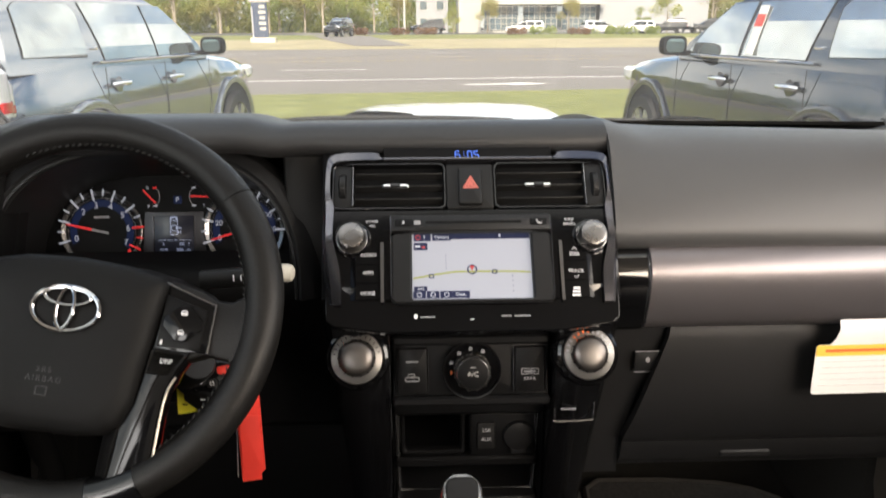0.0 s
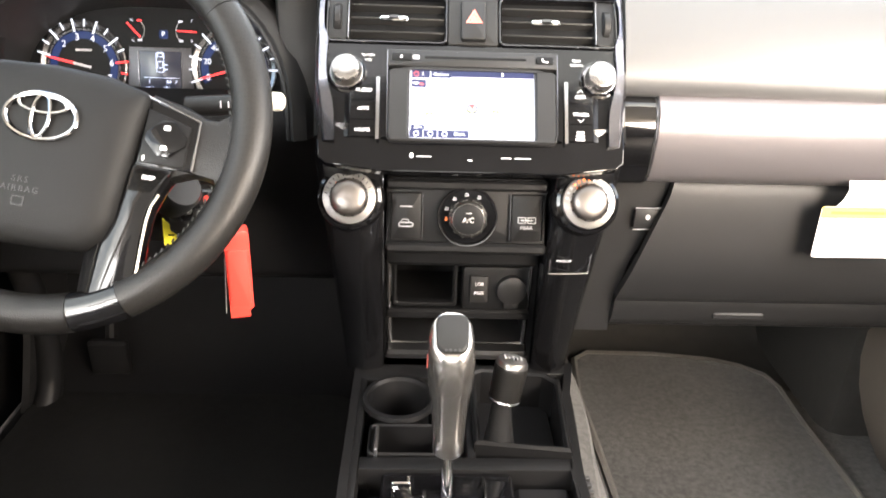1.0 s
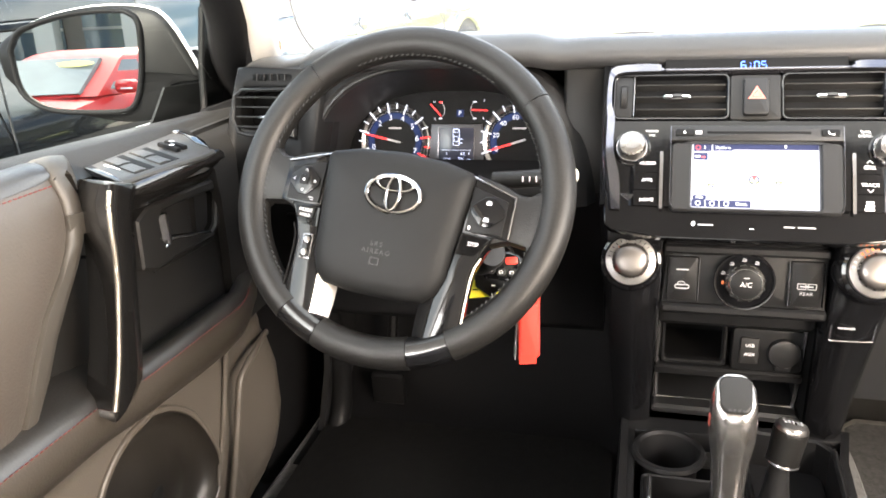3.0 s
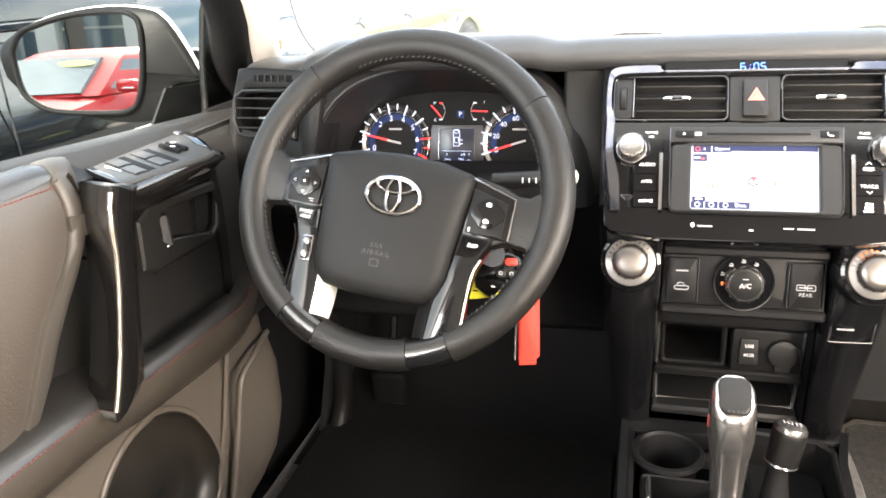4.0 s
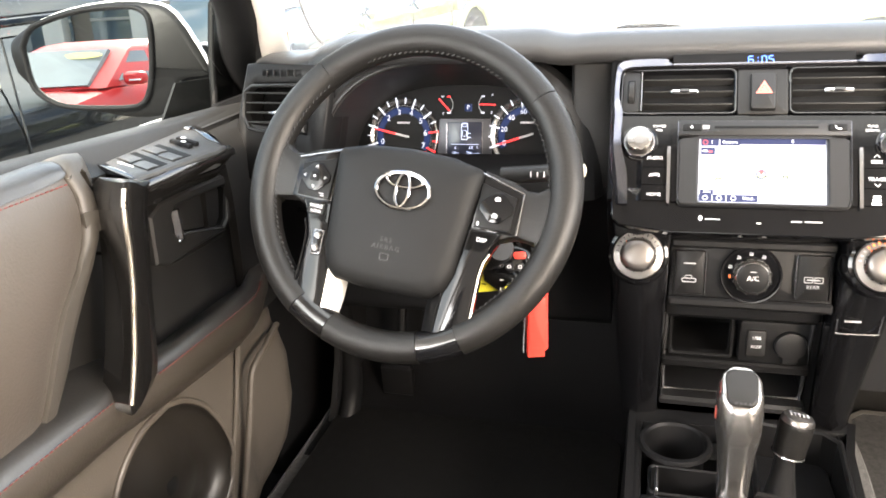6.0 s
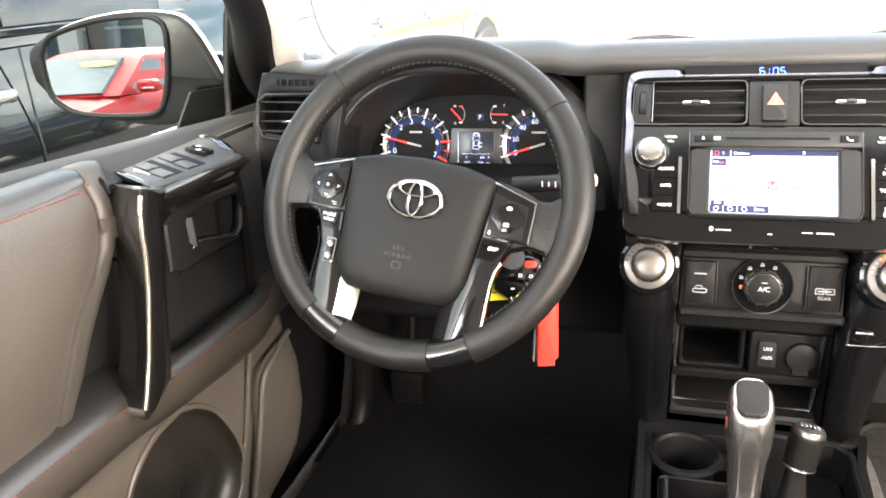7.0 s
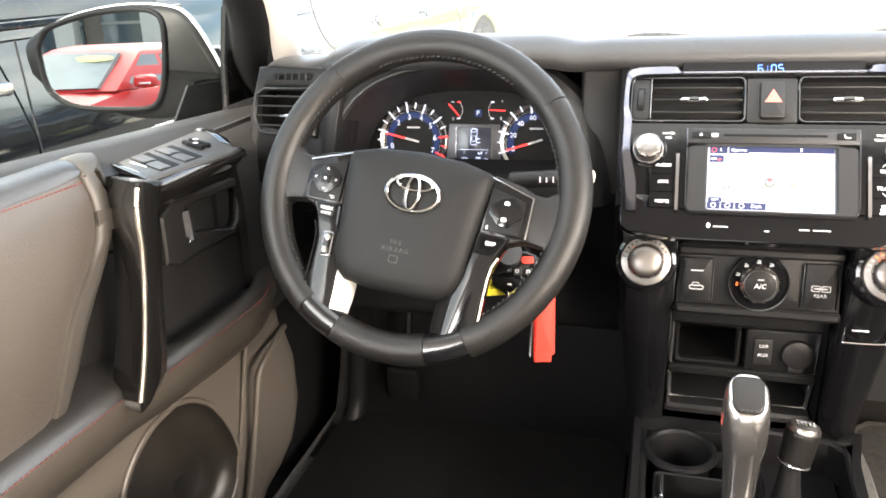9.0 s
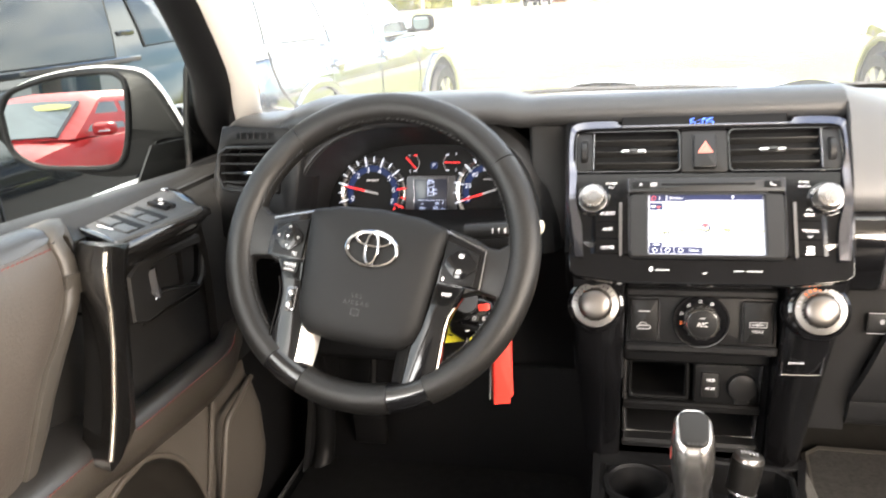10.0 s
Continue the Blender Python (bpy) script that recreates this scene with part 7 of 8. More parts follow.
for x, z, f in ((-0.7065, 1.270, 0.479), (-0.716, 1.2765, 0.484), (-0.735, 1.279, 0.492), (-0.76, 1.272, 0.504), (-0.80, 1.255, 0.52)):
    rows.append([(x, -0.3 + (f + 0.3) * (1 - (1 - j / 11) ** 1.6), z - (0.003 if j == 11 else 0)) for j in range(12)])
part("upper_pad", sheet(rows[:14], -0.02), DOORHIDE, door, "smooth leatherette shoulder pad", smooth=60)
part("pad_top", sheet([[(x + 0.0015, y, z) for x, y, z in r] for r in rows[13:]], -0.02), PADTOP, door, "black leather roll along the top of the pad", smooth=60)
bm = bmesh.new()
for k in range(100):
    y = -0.15 + 0.0064 * k
    if y < 0.474:
        box(-0.7005, y, 1.2585 - 0.02 * (y - 0.383), 0.0016, 0.0042, 0.0014, 0.0004, bm=bm)
part("stitching", bm, REDTHREAD, door, "red stitching along the shoulder pad")
rows = []
for z, a, b in zip(SEAM_Z, SEAM_Y, EDGE_Y):
    x = -0.702 + 0.016 * math.sin(min(1.0, (z - 1.03) / 0.232) * math.pi * 0.98 + 0.03) ** 0.7
    rows.append([(x - 0.018, a - 0.001, z), (x - 0.006, a + 0.0005, z), (x - 0.0015, a + 0.003, z), (x - 0.001, (a + b) / 2, z), (x - 0.003, b - 0.005, z), (x - 0.009, b, z), (-0.745, b + 0.012, z)])
for x, z, a, b in ((-0.706, 1.271, 0.4805, 0.508), (-0.717, 1.277, 0.4855, 0.522), (-0.74, 1.2775, 0.4945, 0.545), (-0.775, 1.266, 0.508, 0.572)):
    rows.append([(x, a - 0.001, z - 0.01), (x, a + 0.0005, z - 0.003), (x, a + 0.003, z - 0.0005), (x, (a + b) / 2, z - 0.0015), (x, b - 0.005, z - 0.006), (x, b, z - 0.012), (x, b + 0.004, z - 0.03)])
BANDGREY = mat("door_band_plastic", (0.042, 0.037, 0.031), 0.48, spec=0.5, vary=0.1, scale=5, grain=0.4, grain_scale=600)
part("pad_band", sheet(rows, -0.008), BANDGREY, door, "grey plastic band beside the pad", smooth=60)
part("clip", prism([(-0.013, -0.012), (0.011, -0.015), (0.013, 0.008), (-0.011, 0.011)], -0.002, 0.001, 0.0006, m=axes((-0.6925, 0.487, 1.2135), (0.0, 1, 0), (0, 0, 1))), BANDGREY, door, "small square cover")
part("window_sill", sheet([[(x, y, z + 0.008 - 0.06 * (y - 0.5)) for x, z in ((-0.835, 1.225), (-0.825, 1.243), (-0.80, 1.251), (-0.78, 1.248), (-0.765, 1.232), (-0.745, 1.222))] for y in (-0.3, 0.1, 0.4, 0.52, 0.7, 0.9, 0.98)], 0.014), TRAYGREY, door, "dark grey sill below the window")
part("window_seal", tube([(-0.83, -0.3, 1.30), (-0.83, 0.4, 1.262), (-0.83, 1.0, 1.226)], 0.006, 8), RUBBER, door, "black window seal")
part("mid_panel", sheet([[(-0.745 - 0.006 * bump_step(z, 1.1, 1.23), y, z) for y in (0.38, 0.5, 0.6, 0.7, 0.8, 0.88, 0.93)] for z in (0.96, 1.06, 1.12, 1.18, 1.24)], -0.012), TRAYGREY, door, "black recessed panel")
part("front_cap", sheet([[(x, y, z) for y in (0.80, 0.84, 0.88, 0.93, 0.985)] for x, z in ((-0.785, 1.232), (-0.768, 1.229), (-0.75, 1.216), (-0.739, 1.19), (-0.736, 1.14), (-0.738, 1.06), (-0.744, 0.98), (-0.752, 0.92))], -0.014), TRAYGREY, door, "dark grey rounded front end of the door panel", smooth=60)

# switch panel: a long tray leaning forward
SWP = axes((-0.726, 0.665, 1.237), (0.085, 1, -0.02), (-1, 0.085, 0.10))
tray = [(-0.107, -0.047), (-0.04, -0.050), (0.035, -0.054), (0.06, -0.047), (0.088, -0.02), (0.126, 0.033), (0.134, 0.058), (0.125, 0.066), (-0.065, 0.056), (-0.083, 0.018), (-0.098, -0.028)]
part("switch_tray", prism(tray, -0.02, 0.004, 0.004, m=SWP), TRAYLIGHT, door, "dark grey window switch tray")
part("tray_end", prism([(0.064, -0.041), (0.088, -0.018), (0.123, 0.032), (0.129, 0.056), (0.112, 0.058), (0.106, 0.03), (0.075, -0.012)], 0.003, 0.0055, 0.0015, m=SWP), BLACK, door, "gloss black end cap of the tray")
part("tray_lip", prism([(-0.112, -0.05), (-0.107, -0.053), (-0.092, -0.025), (-0.076, 0.018), (-0.064, 0.05), (-0.07, 0.056), (-0.088, 0.018), (-0.103, -0.028)], -0.02, 0.006, 0.002, m=SWP), BLACK, door, "gloss black lip at the tray end", smooth=50)
part("tray_rail", tube([SWP @ Vector(p) for p in ((-0.07, 0.06, 0.006), (0.03, 0.062, 0.007), (0.12, 0.066, 0.006))], 0.005, 8), TRAYLIGHT, door, "grey ridge along the tray")
for cx in (-0.047, -0.003):
    well = part("switch_well", prism([(cx - 0.005, 0.026), (cx - 0.029, -0.043), (cx + 0.005, -0.043), (cx + 0.029, 0.026)], 0.0, 0.0045, 0.0004, m=SWP), DULL, door, "dark switch well")
    for cy, sx in ((0.009, 0.007), (-0.026, -0.007)):
        bm = bmesh.new()
        q = shift(SWP, cx + sx, cy)
        loops_mesh([[(x + y * 0.32, y, z) for x, z in ((-0.0165, 0.003), (-0.0165, 0.0058), (-0.006, 0.0062), (0.0045, 0.0048), (0.005, 0.003))] for y in (-0.0145, 0.0145)], m=q, bm=bm)
        part("window_switch", bm, TRAYLIGHT, door, "window switch", smooth=20)
for x in (0.034, 0.047):
    w = part("lock_switch", prism([(x - 0.0035 + 0.006, 0.018), (x - 0.0035 - 0.006, -0.022), (x + 0.0045 - 0.006, -0.022), (x + 0.0045 + 0.006, 0.018)], 0.0, 0.0095, 0.0015, m=SWP), DULL, door, "lock switch")
    part("mark", prism(rr(x + (0.003 if x > 0.04 else 0.001), 0.006 if x > 0.04 else -0.006, 0.005, 0.006, 0.001), 0.0095, 0.01, m=SWP), WHITEINK, w, smooth=0)
part("mark", prism([(-0.0715, -0.016), (-0.069, -0.016), (-0.0625, 0.012), (-0.065, 0.012)], 0.004, 0.0047, m=SWP), WHITEINK, door, smooth=0)
part("mirror_knob", prism(rr(0.109, 0.045, 0.012, 0.010, 0.003), 0.005, 0.008, 0.002, m=SWP), DARKCHROME, door, "bright mirror control")
part("tray_edge", tube([SWP @ Vector(p) for p in ((-0.107, -0.049, 0.001), (-0.04, -0.052, 0.001), (0.035, -0.056, 0.001), (0.06, -0.049, 0.0))], 0.0045, 8), TRAYLIGHT, door, "satin edge of the tray")

# gloss black frame: a band below the tray that turns down into the grab handle
FLANK = [(0.548, 1.236, 1.205), (0.575, 1.235, 1.196), (0.60, 1.2345, 1.193), (0.64, 1.234, 1.192), (0.69, 1.233, 1.190), (0.715, 1.232, 1.188), (0.732, 1.231, 1.191), (0.742, 1.230, 1.2)]
rows = [[(-0.676, y, top), (-0.669, y, top - 0.004), (-0.668, y, top - 0.012), (-0.676, y, (top + low) / 2), (-0.69, y, low + 0.004), (-0.70, y, low), (-0.735, y, low + 0.002)] for y, top, low in FLANK]
part("handle_band", sheet(rows, -0.006), HANDLEBLACK, door, "gloss black band below the switches", smooth=60)
BLADE = [(1.254, 0.491, 0.556), (1.248, 0.489, 0.556), (1.233, 0.483, 0.553), (1.21, 0.479, 0.541), (1.185, 0.477, 0.5355), (1.149, 0.47, 0.527), (1.114, 0.46, 0.519), (1.079, 0.449, 0.512), (1.045, 0.435, 0.505), (1.026, 0.426, 0.499), (1.015, 0.424, 0.484)]
rows = []
for z, a, b in BLADE:
    zb = min(z, 1.236)
    rows.append([(-0.70, a + 0.02, z), (-0.672, a + 0.006, z), (-0.652, a + 0.0005, z), (-0.648, a, z), (-0.6465, a + 0.004, z), (-0.65, (2 * a + b) / 3, z * 0.6 + zb * 0.4), (-0.658, (a + 2 * b) / 3, zb), (-0.663, b - 0.004, zb), (-0.667, b, zb), (-0.70, b + 0.002, zb)])
part("grab_handle", loops_mesh(rows), HANDLEBLACK, door, "gloss black grab handle", smooth=50)
# silver strip added as the reflection on the rounded black edge
part("handle_edge", tube([(-0.6475, a + 0.0012, z) for z, a, b in BLADE[1:-1]], 0.003, 10), EDGEGLINT, door, "highlight strip along the edge of the grab handle")
part("cavity_edge", tube(spline([(-0.735, 0.515, 1.162), (-0.722, 0.529, 1.153), (-0.72, 0.534, 1.13), (-0.72, 0.522, 1.077), (-0.72, 0.499, 1.013)], 5), 0.0022, 6), BLACK, door, "gloss edge inside the grab recess")
# inner handle
IH = axes((-0.738, 0.715, 1.134), (0, 1, 0), (0, 0, 1))
out = [(-0.098, -0.032), (-0.072, -0.043), (-0.02, -0.041), (0.068, -0.045), (0.085, -0.034), (0.1, 0.018), (0.092, 0.035), (-0.008, 0.041), (-0.066, 0.043), (-0.092, 0.032)]
hole = [(-0.052, -0.004), (-0.045, -0.012), (-0.02, -0.014), (0.062, -0.036), (0.074, -0.028), (0.088, 0.012), (0.082, 0.021), (0.0, 0.027), (-0.038, 0.028), (-0.048, 0.02)]
part("handle_bezel", ring(out, hole, -0.01, 0.007, 0.003, m=IH), TRAYGREY, door, "rounded bezel of the inner handle")
# shade inside the cup is put into the colour of floor and wall
part("handle_cup", prism(inset(hole, -0.004), -0.03, -0.026, m=IH), SHADEBLACK, door)
part("cup_wall", ring(inset(hole, -0.003), inset(hole, 0.0005), -0.028, 0.0, 0.0005, m=IH), SHADEBLACK, door)
part("pull_lever", loops_mesh([[(-0.04 + 0.0075 * c, y, 0.004 + 0.008 * s_) for c, s_ in ((-1, 0), (0, 0.7), (1, 0.4), (0.7, -0.4))] for y in (-0.018, -0.012, 0.004, 0.018, 0.024)], m=IH), DARKCHROME, door, "smoked chrome pull lever")
part("lever_foot", box(-0.041, -0.0185, 0.006, 0.014, 0.004, 0.006, 0.001, m=IH), CHROME, door, "bright lever foot")
part("lever_plate", loops_mesh([[(x, y, 0.0), (x, y, -0.02), (x + 0.004, y, -0.02), (x + 0.004, y, 0.0)] for x, y in ((0.034, -0.03), (0.042, 0.024))], m=IH), TRAYGREY, door)
part("lock_tab", tube([IH @ Vector(p) for p in ((-0.045, -0.012, 0.006), (-0.02, -0.0155, 0.007), (0.02, -0.026, 0.007), (0.06, -0.037, 0.006))], 0.0018, 8), DARKCHROME, door, "thin bright lower edge")
part("panel_crease", tube([(-0.744, 0.65, 1.085), (-0.744, 0.712, 1.082), (-0.744, 0.79, 1.078)], 0.0012, 6), TRAYGREY, door)

# kick panel between door and pedals
solid("kick_panel", sheet([[(-0.73 + 0.03 * math.sin(math.pi * t), 0.99 + 0.05 * math.sin(math.pi * t) + 0.06 * j, 0.55 + 0.6 * t) for j in (0, 0.6, 1.2, 2.4)] for t in np.linspace(0, 1, 8)], 0.012), HARD, "black kick panel beside the pedals", "trim", "structure")
solid("sill_trim", tube(spline([(-0.69, 1.04, 0.86), (-0.685, 1.06, 0.72), (-0.69, 1.03, 0.6), (-0.7, 0.9, 0.56), (-0.71, 0.5, 0.555), (-0.71, -0.2, 0.555)], 5), 0.022, 10), PANELBLACK, "black rubber door opening seal", "trim", "structure")

# ---- door mirror ----
MC = Vector((-1.085, 0.985, 1.325))
to_mirror = (MC - Vector((-0.128, -0.124, 1.455))).normalized()
back_dir = Vector((-0.335, -0.942, -0.004)).normalized()
MN = (back_dir - to_mirror).normalized()
MR = Vector((0, 0, 1)).cross(MN).normalized()
MG = axes(MC, MR, MN.cross(MR))
glass_o = [(-0.118, 0.025), (-0.116, -0.03), (-0.10, -0.055), (-0.06, -0.073), (0.03, -0.079), (0.072, -0.076), (0.09, -0.06), (0.104, -0.02), (0.112, 0.03), (0.113, 0.06), (0.104, 0.072), (0.08, 0.078), (0.0, 0.076), (-0.07, 0.062), (-0.10, 0.05)][::-1]
glass_o = [(x * 1.0 + 0.009, y * 1.03 - 0.007) for x, y in glass_o][::-1]


def soft_outline(poly, n=3):
    p = spline([(x, y, 0) for x, y in poly] + [(*poly[0], 0)], n)[:-1]
    return [(q.x, q.y) for q in p]


GO = soft_outline(glass_o)
mir = thing("door_mirror", MC, "door mirror with black housing, white cap and clear glass", "car mirror")
part("glass", prism(GO, -0.004, 0.0, m=MG), MIRRORGLASS, mir, "flat mirror glass", smooth=0)
hp = [(45, 95), (62, 72), (130, 43), (220, 29), (300, 32), (345, 52), (385, 128), (388, 150), (335, 158), (305, 208), (250, 215), (190, 205), (120, 184), (75, 162), (48, 132)]
HO = soft_outline([((x - 187) * 0.00104 + 0.004, (122 - y) * 0.00106 - 0.013) for x, y in hp][::-1])
part("housing", loops_mesh([[(x, y, z) for x, y in inset(HO, k)] for k, z in ((0.008, -0.003), (0.0, -0.012), (0.004, -0.02), (0.03, -0.06), (0.05, -0.07))], m=MG), PANELBLACK, mir, "black mirror housing", smooth=60)
part("bezel", ring(inset(GO, -0.008), inset(GO, 0.0005), -0.006, 0.007, 0.003, m=MG), DULL, mir, "black rim round the glass", smooth=60)
cap = [[(x + 0.0035, y + 0.0045, z) for x, y in inset(HO, k)] for k, z in ((0.002, -0.016), (0.002, -0.022), (0.008, -0.04), (0.027, -0.075), (0.05, -0.095))]
part("cap", loops_mesh(cap, m=MG), WHITEPAINT, mir, "white painted cap", smooth=60)
part("arm", loops_mesh([[(x, y, z) for y, z in rr(yc, zc, w, h, 0.015, 3)] for x, yc, zc, w, h in ((-1.0, 1.075, 1.265, 0.08, 0.05), (-0.93, 1.08, 1.262, 0.08, 0.05), (-0.87, 1.085, 1.26, 0.08, 0.06))]), DULL, mir, "black mirror arm")
solid("mirror_sail", loops_mesh([[(x, y, z) for y, z in ((0.86, 1.236), (1.022, 1.222), (1.016, 1.279), (0.912, 1.287))] for x in (-0.866, -0.862)]), TRAYGREY, "dark grey triangular mirror foot at the window corner", "trim", "structure", smooth=0)
corner = [(0.98, 1.2), (1.0, 1.315), (1.028, 1.395), (1.03, 1.44), (1.015, 1.49), (1.09, 1.47), (1.2, 1.38), (1.22, 1.2)]
solid("window_corner_trim", loops_mesh([[(x + 0.25 * max(0.0, z - 1.4), y, z) for y, z in corner] for x in (-0.852, -0.848)]), PANELBLACK, "black upright panel at the front of the side window", "trim", "structure", smooth=0)
solid("window_divider", tube([(-0.846, 0.98, 1.21), (-0.846, 1.0, 1.315), (-0.846, 1.028, 1.4)], 0.006, 8), DULL, "dark grey upright bar at the window edge", "trim", "structure")
solid("footwell_side", box(-0.805, 1.14, 0.87, 0.03, 0.46, 0.76, 0.01), DULL, "black side wall of the driver footwell", "wall", "structure")

# ---- left vent pod and knee panels ----
pod = thing("side_vent", (-0.68, 0.86, 1.25), "black side air vent with slats at the dash end", "air vent")
VP = axes((-0.676, 0.866, 1.254), (1, -0.12, 0), (0, 0.2, 1))
part("fascia", prism([(-0.075, -0.11), (0.08, -0.11), (0.1, 0.02), (0.095, 0.064), (-0.02, 0.068), (-0.042, 0.066), (-0.06, 0.0)], -0.07, -0.05, 0.006, m=VP), PANELBLACK, pod)
FO = [(-0.075, -0.11), (0.08, -0.11), (0.1, 0.02), (0.095, 0.064), (-0.02, 0.068), (-0.042, 0.066), (-0.06, 0.0)]
VO = [(-0.045, -0.02), (0.06, -0.036), (0.063, 0.0), (0.06, 0.038), (-0.028, 0.037), (-0.042, 0.028), (-0.048, 0.0)]
part("face", ring(FO, VO, -0.05, -0.004, 0.003, m=VP), PANELBLACK, pod, "black moulded vent surround", smooth=50)
VO = [(-0.045, 0.026), (-0.03, 0.036), (0.06, 0.038), (0.06, -0.034), (-0.02, -0.036), (-0.04, -0.032), (-0.05, -0.01)][::-1]
part("vent_ring", ring(VO, inset(VO, 0.005), -0.012, 0.004, 0.002, m=VP), HARD, pod)
# depth shade of the vent painted onto its back
part("vent_back", prism(inset(VO, 0.003), -0.052, -0.046, m=VP), SHADEBLACK, pod)
for k in range(4):
    part("slat", box(0.008, -0.0205 + 0.0145 * k, -0.008, 0.1, 0.0028, 0.02, 0.001, m=VP), TRAYGREY, pod)
part("slider", box(0.016, -0.006, 0.003, 0.034, 0.005, 0.006, 0.002, m=VP), CHROME, pod, "chrome slider tab")
part("demist_slot", prism(rr(0.02, 0.052, 0.07, 0.012, 0.003), -0.01, -0.004, 0.001, m=VP), DULL, pod)
for k in range(5):
    part("slat", box(-0.005 + 0.012 * k, 0.052, -0.003, 0.002, 0.010, 0.004, 0.0006, m=VP), HARD, pod)
part("driver_fascia", loft_x(lambda x: smooth_yz([(0.93, 1.16), (0.885, 1.145), (0.89, 1.1), (0.92, 1.02), (0.94, 0.93), (0.96, 0.9), (1.1, 0.9)], 4), np.linspace(-0.75, -0.172, 9), 0.012), DULL, dash, "black driver knee panel")
part("fascia_fill", box(-0.2, 0.9, 1.225, 0.06, 0.06, 0.19, 0.012), TRAYGREY, dash)
part("fascia_fill", box(-0.615, 0.9, 1.2, 0.05, 0.06, 0.13, 0.012), HARD, dash)
for k in range(3):
    part("blank_switch", box(-0.65 + 0.032 * k, 0.885, 1.1, 0.026, 0.012, 0.03, 0.003), BLACK, dash)
    part("mark", box(-0.65 + 0.032 * k, 0.8785, 1.104, 0.011, 0.001, 0.003, 0.0003), GREYINK, dash, smooth=0)

# ---- passenger side: trim bar, glove box, card ----
def bar_at(x):
    far = max(0.0, x - 0.45)
    d = -0.10 * far * far
    return smooth_yz([(0.845 + d, 1.212), (0.812 + d, 1.207), (0.795 + d, 1.196), (0.785 + d, 1.176), (0.788 + d, 1.14), (0.798 + d, 1.112), (0.815 + d, 1.107), (0.84 + d, 1.106)], 3)


part("trim_bar", loft_x(bar_at, [0.216, 0.22, 0.3, 0.4, 0.5, 0.6, 0.7, 0.765], 0.006), BARSILVER, dash, "brushed grey trim bar across the dashboard", smooth=25)
part("bar_end", loft_x(lambda x: smooth_yz([(0.845, 1.206), (0.806, 1.2), (0.793, 1.185), (0.788, 1.16), (0.795, 1.115), (0.806, 1.105), (0.84, 1.1)], 3), [0.176, 0.18, 0.208, 0.212], 0.006), BLACK, dash, "gloss black end piece")
part("bar_edge", tube([(0.2145, 0.806, 1.206), (0.2145, 0.788, 1.19), (0.2145, 0.782, 1.16), (0.2145, 0.792, 1.112)], 0.0022, 6), DARKCHROME, dash, "thin bright edge")
glove = thing("glove_box", (0.45, 0.83, 0.9), "dark grey plastic glove box with a lower lip", "glove box")


def lid_at(x):
    return smooth_yz([(0.84, 1.102), (0.825, 1.095), (0.818, 1.04), (0.815, 0.98), (0.822, 0.942), (0.828, 0.937), (0.826, 0.931), (0.83, 0.91), (0.838, 0.898), (0.86, 0.894), (1.05, 0.892)], 3)


xs_l = lambda z: 0.257 if z > 1.09 else 0.257 - (1.09 - z) * 0.36
part("lid", sheet([[(x if x > 0.26 else max(0.205, xs_l(z)), y, z) for y, z in lid_at(x)] for x in (0.2, 0.3, 0.4, 0.5, 0.6, 0.74)], 0.012), HARD, glove, "grained lid")
part("latch", box(0.375, 0.818, 0.91, 0.07, 0.008, 0.012, 0.003), HARD, glove, "small latch")
side = thing("dash_side_panel", (0.2, 0.83, 1.0), "dark grey panel beside the glove box with a small airbag button", "panel")
part("panel", sheet([[(x, 0.825 + 0.01 * abs(z - 1.0), z) for x in (0.15, 0.18, max(0.204, xs_l(z) + 0.0005))] for z in (1.1, 1.04, 0.98, 0.92, 0.88)], 0.012), HARD, side)
part("side_button", prism(rr(0, 0, 0.034, 0.026, 0.002), 0, 0.003, 0.001, m=axes((0.232, 0.82, 1.048), (1, 0, 0), (0, 0.05, 1))), HARD, side)
part("mark", prism(oval(0, 0, 0.0028, 0.0036, 14), 0.003, 0.0036, m=axes((0.232, 0.82, 1.05), (1, 0, 0), (0, 0.05, 1))), GREYINK, side, smooth=0)
for dz in (0.0145, -0.0145):
    part("bright_line", box(0.232, 0.8165, 1.048 + dz, 0.034, 0.001, 0.001, 0.0003), GREYINK, side, smooth=0)

card = thing("warning_card", (0.48, 0.79, 1.05), "white hanging warning card with a yellow header band", "card")
CD = axes((0.485, 0.7785, 1.051), (1, 0.02, 0.0), (0, 0.04, 1))
part("sheet", prism(rr(0, 0, 0.114, 0.066, 0.004), -0.0006, 0.0, m=CD), PAPER, card, smooth=0)
part("header", prism(rr(0, 0.0255, 0.1135, 0.0145, 0.002), 0.0, 0.0005, m=CD), CARDYELLOW, card, "yellow header band", smooth=0)
for k in range(5):
    part("print", prism(rr(-0.004 * (k % 2), 0.011 - 0.008 * k, 0.098 - 0.012 * (k % 2), 0.0012, 0.0004, 2), 0.0, 0.0004, m=CD), FAINTINK, card, "faint unreadable print", smooth=0)
part("print", prism(rr(0, 0.0255, 0.09, 0.004, 0.0004, 2), 0.0005, 0.0008, m=CD), ORANGE, card, "faint unreadable print", smooth=0)
part("hanger", sheet([[CD @ Vector((x * w, y, z)) for x in (-1, 0, 1)] for w, y, z in ((0.04, 0.033, -0.0002), (0.034, 0.042, 0.001), (0.031, 0.055, 0.003), (0.032, 0.066, 0.0))], 0.0008), PAPER, card, "white paper loop", smooth=60)

# ---- floor console ----
con = thing("floor_console", (0, 0.6, 0.6), "black floor console with cup holder and open tray", "centre console")
TOP = 0.83
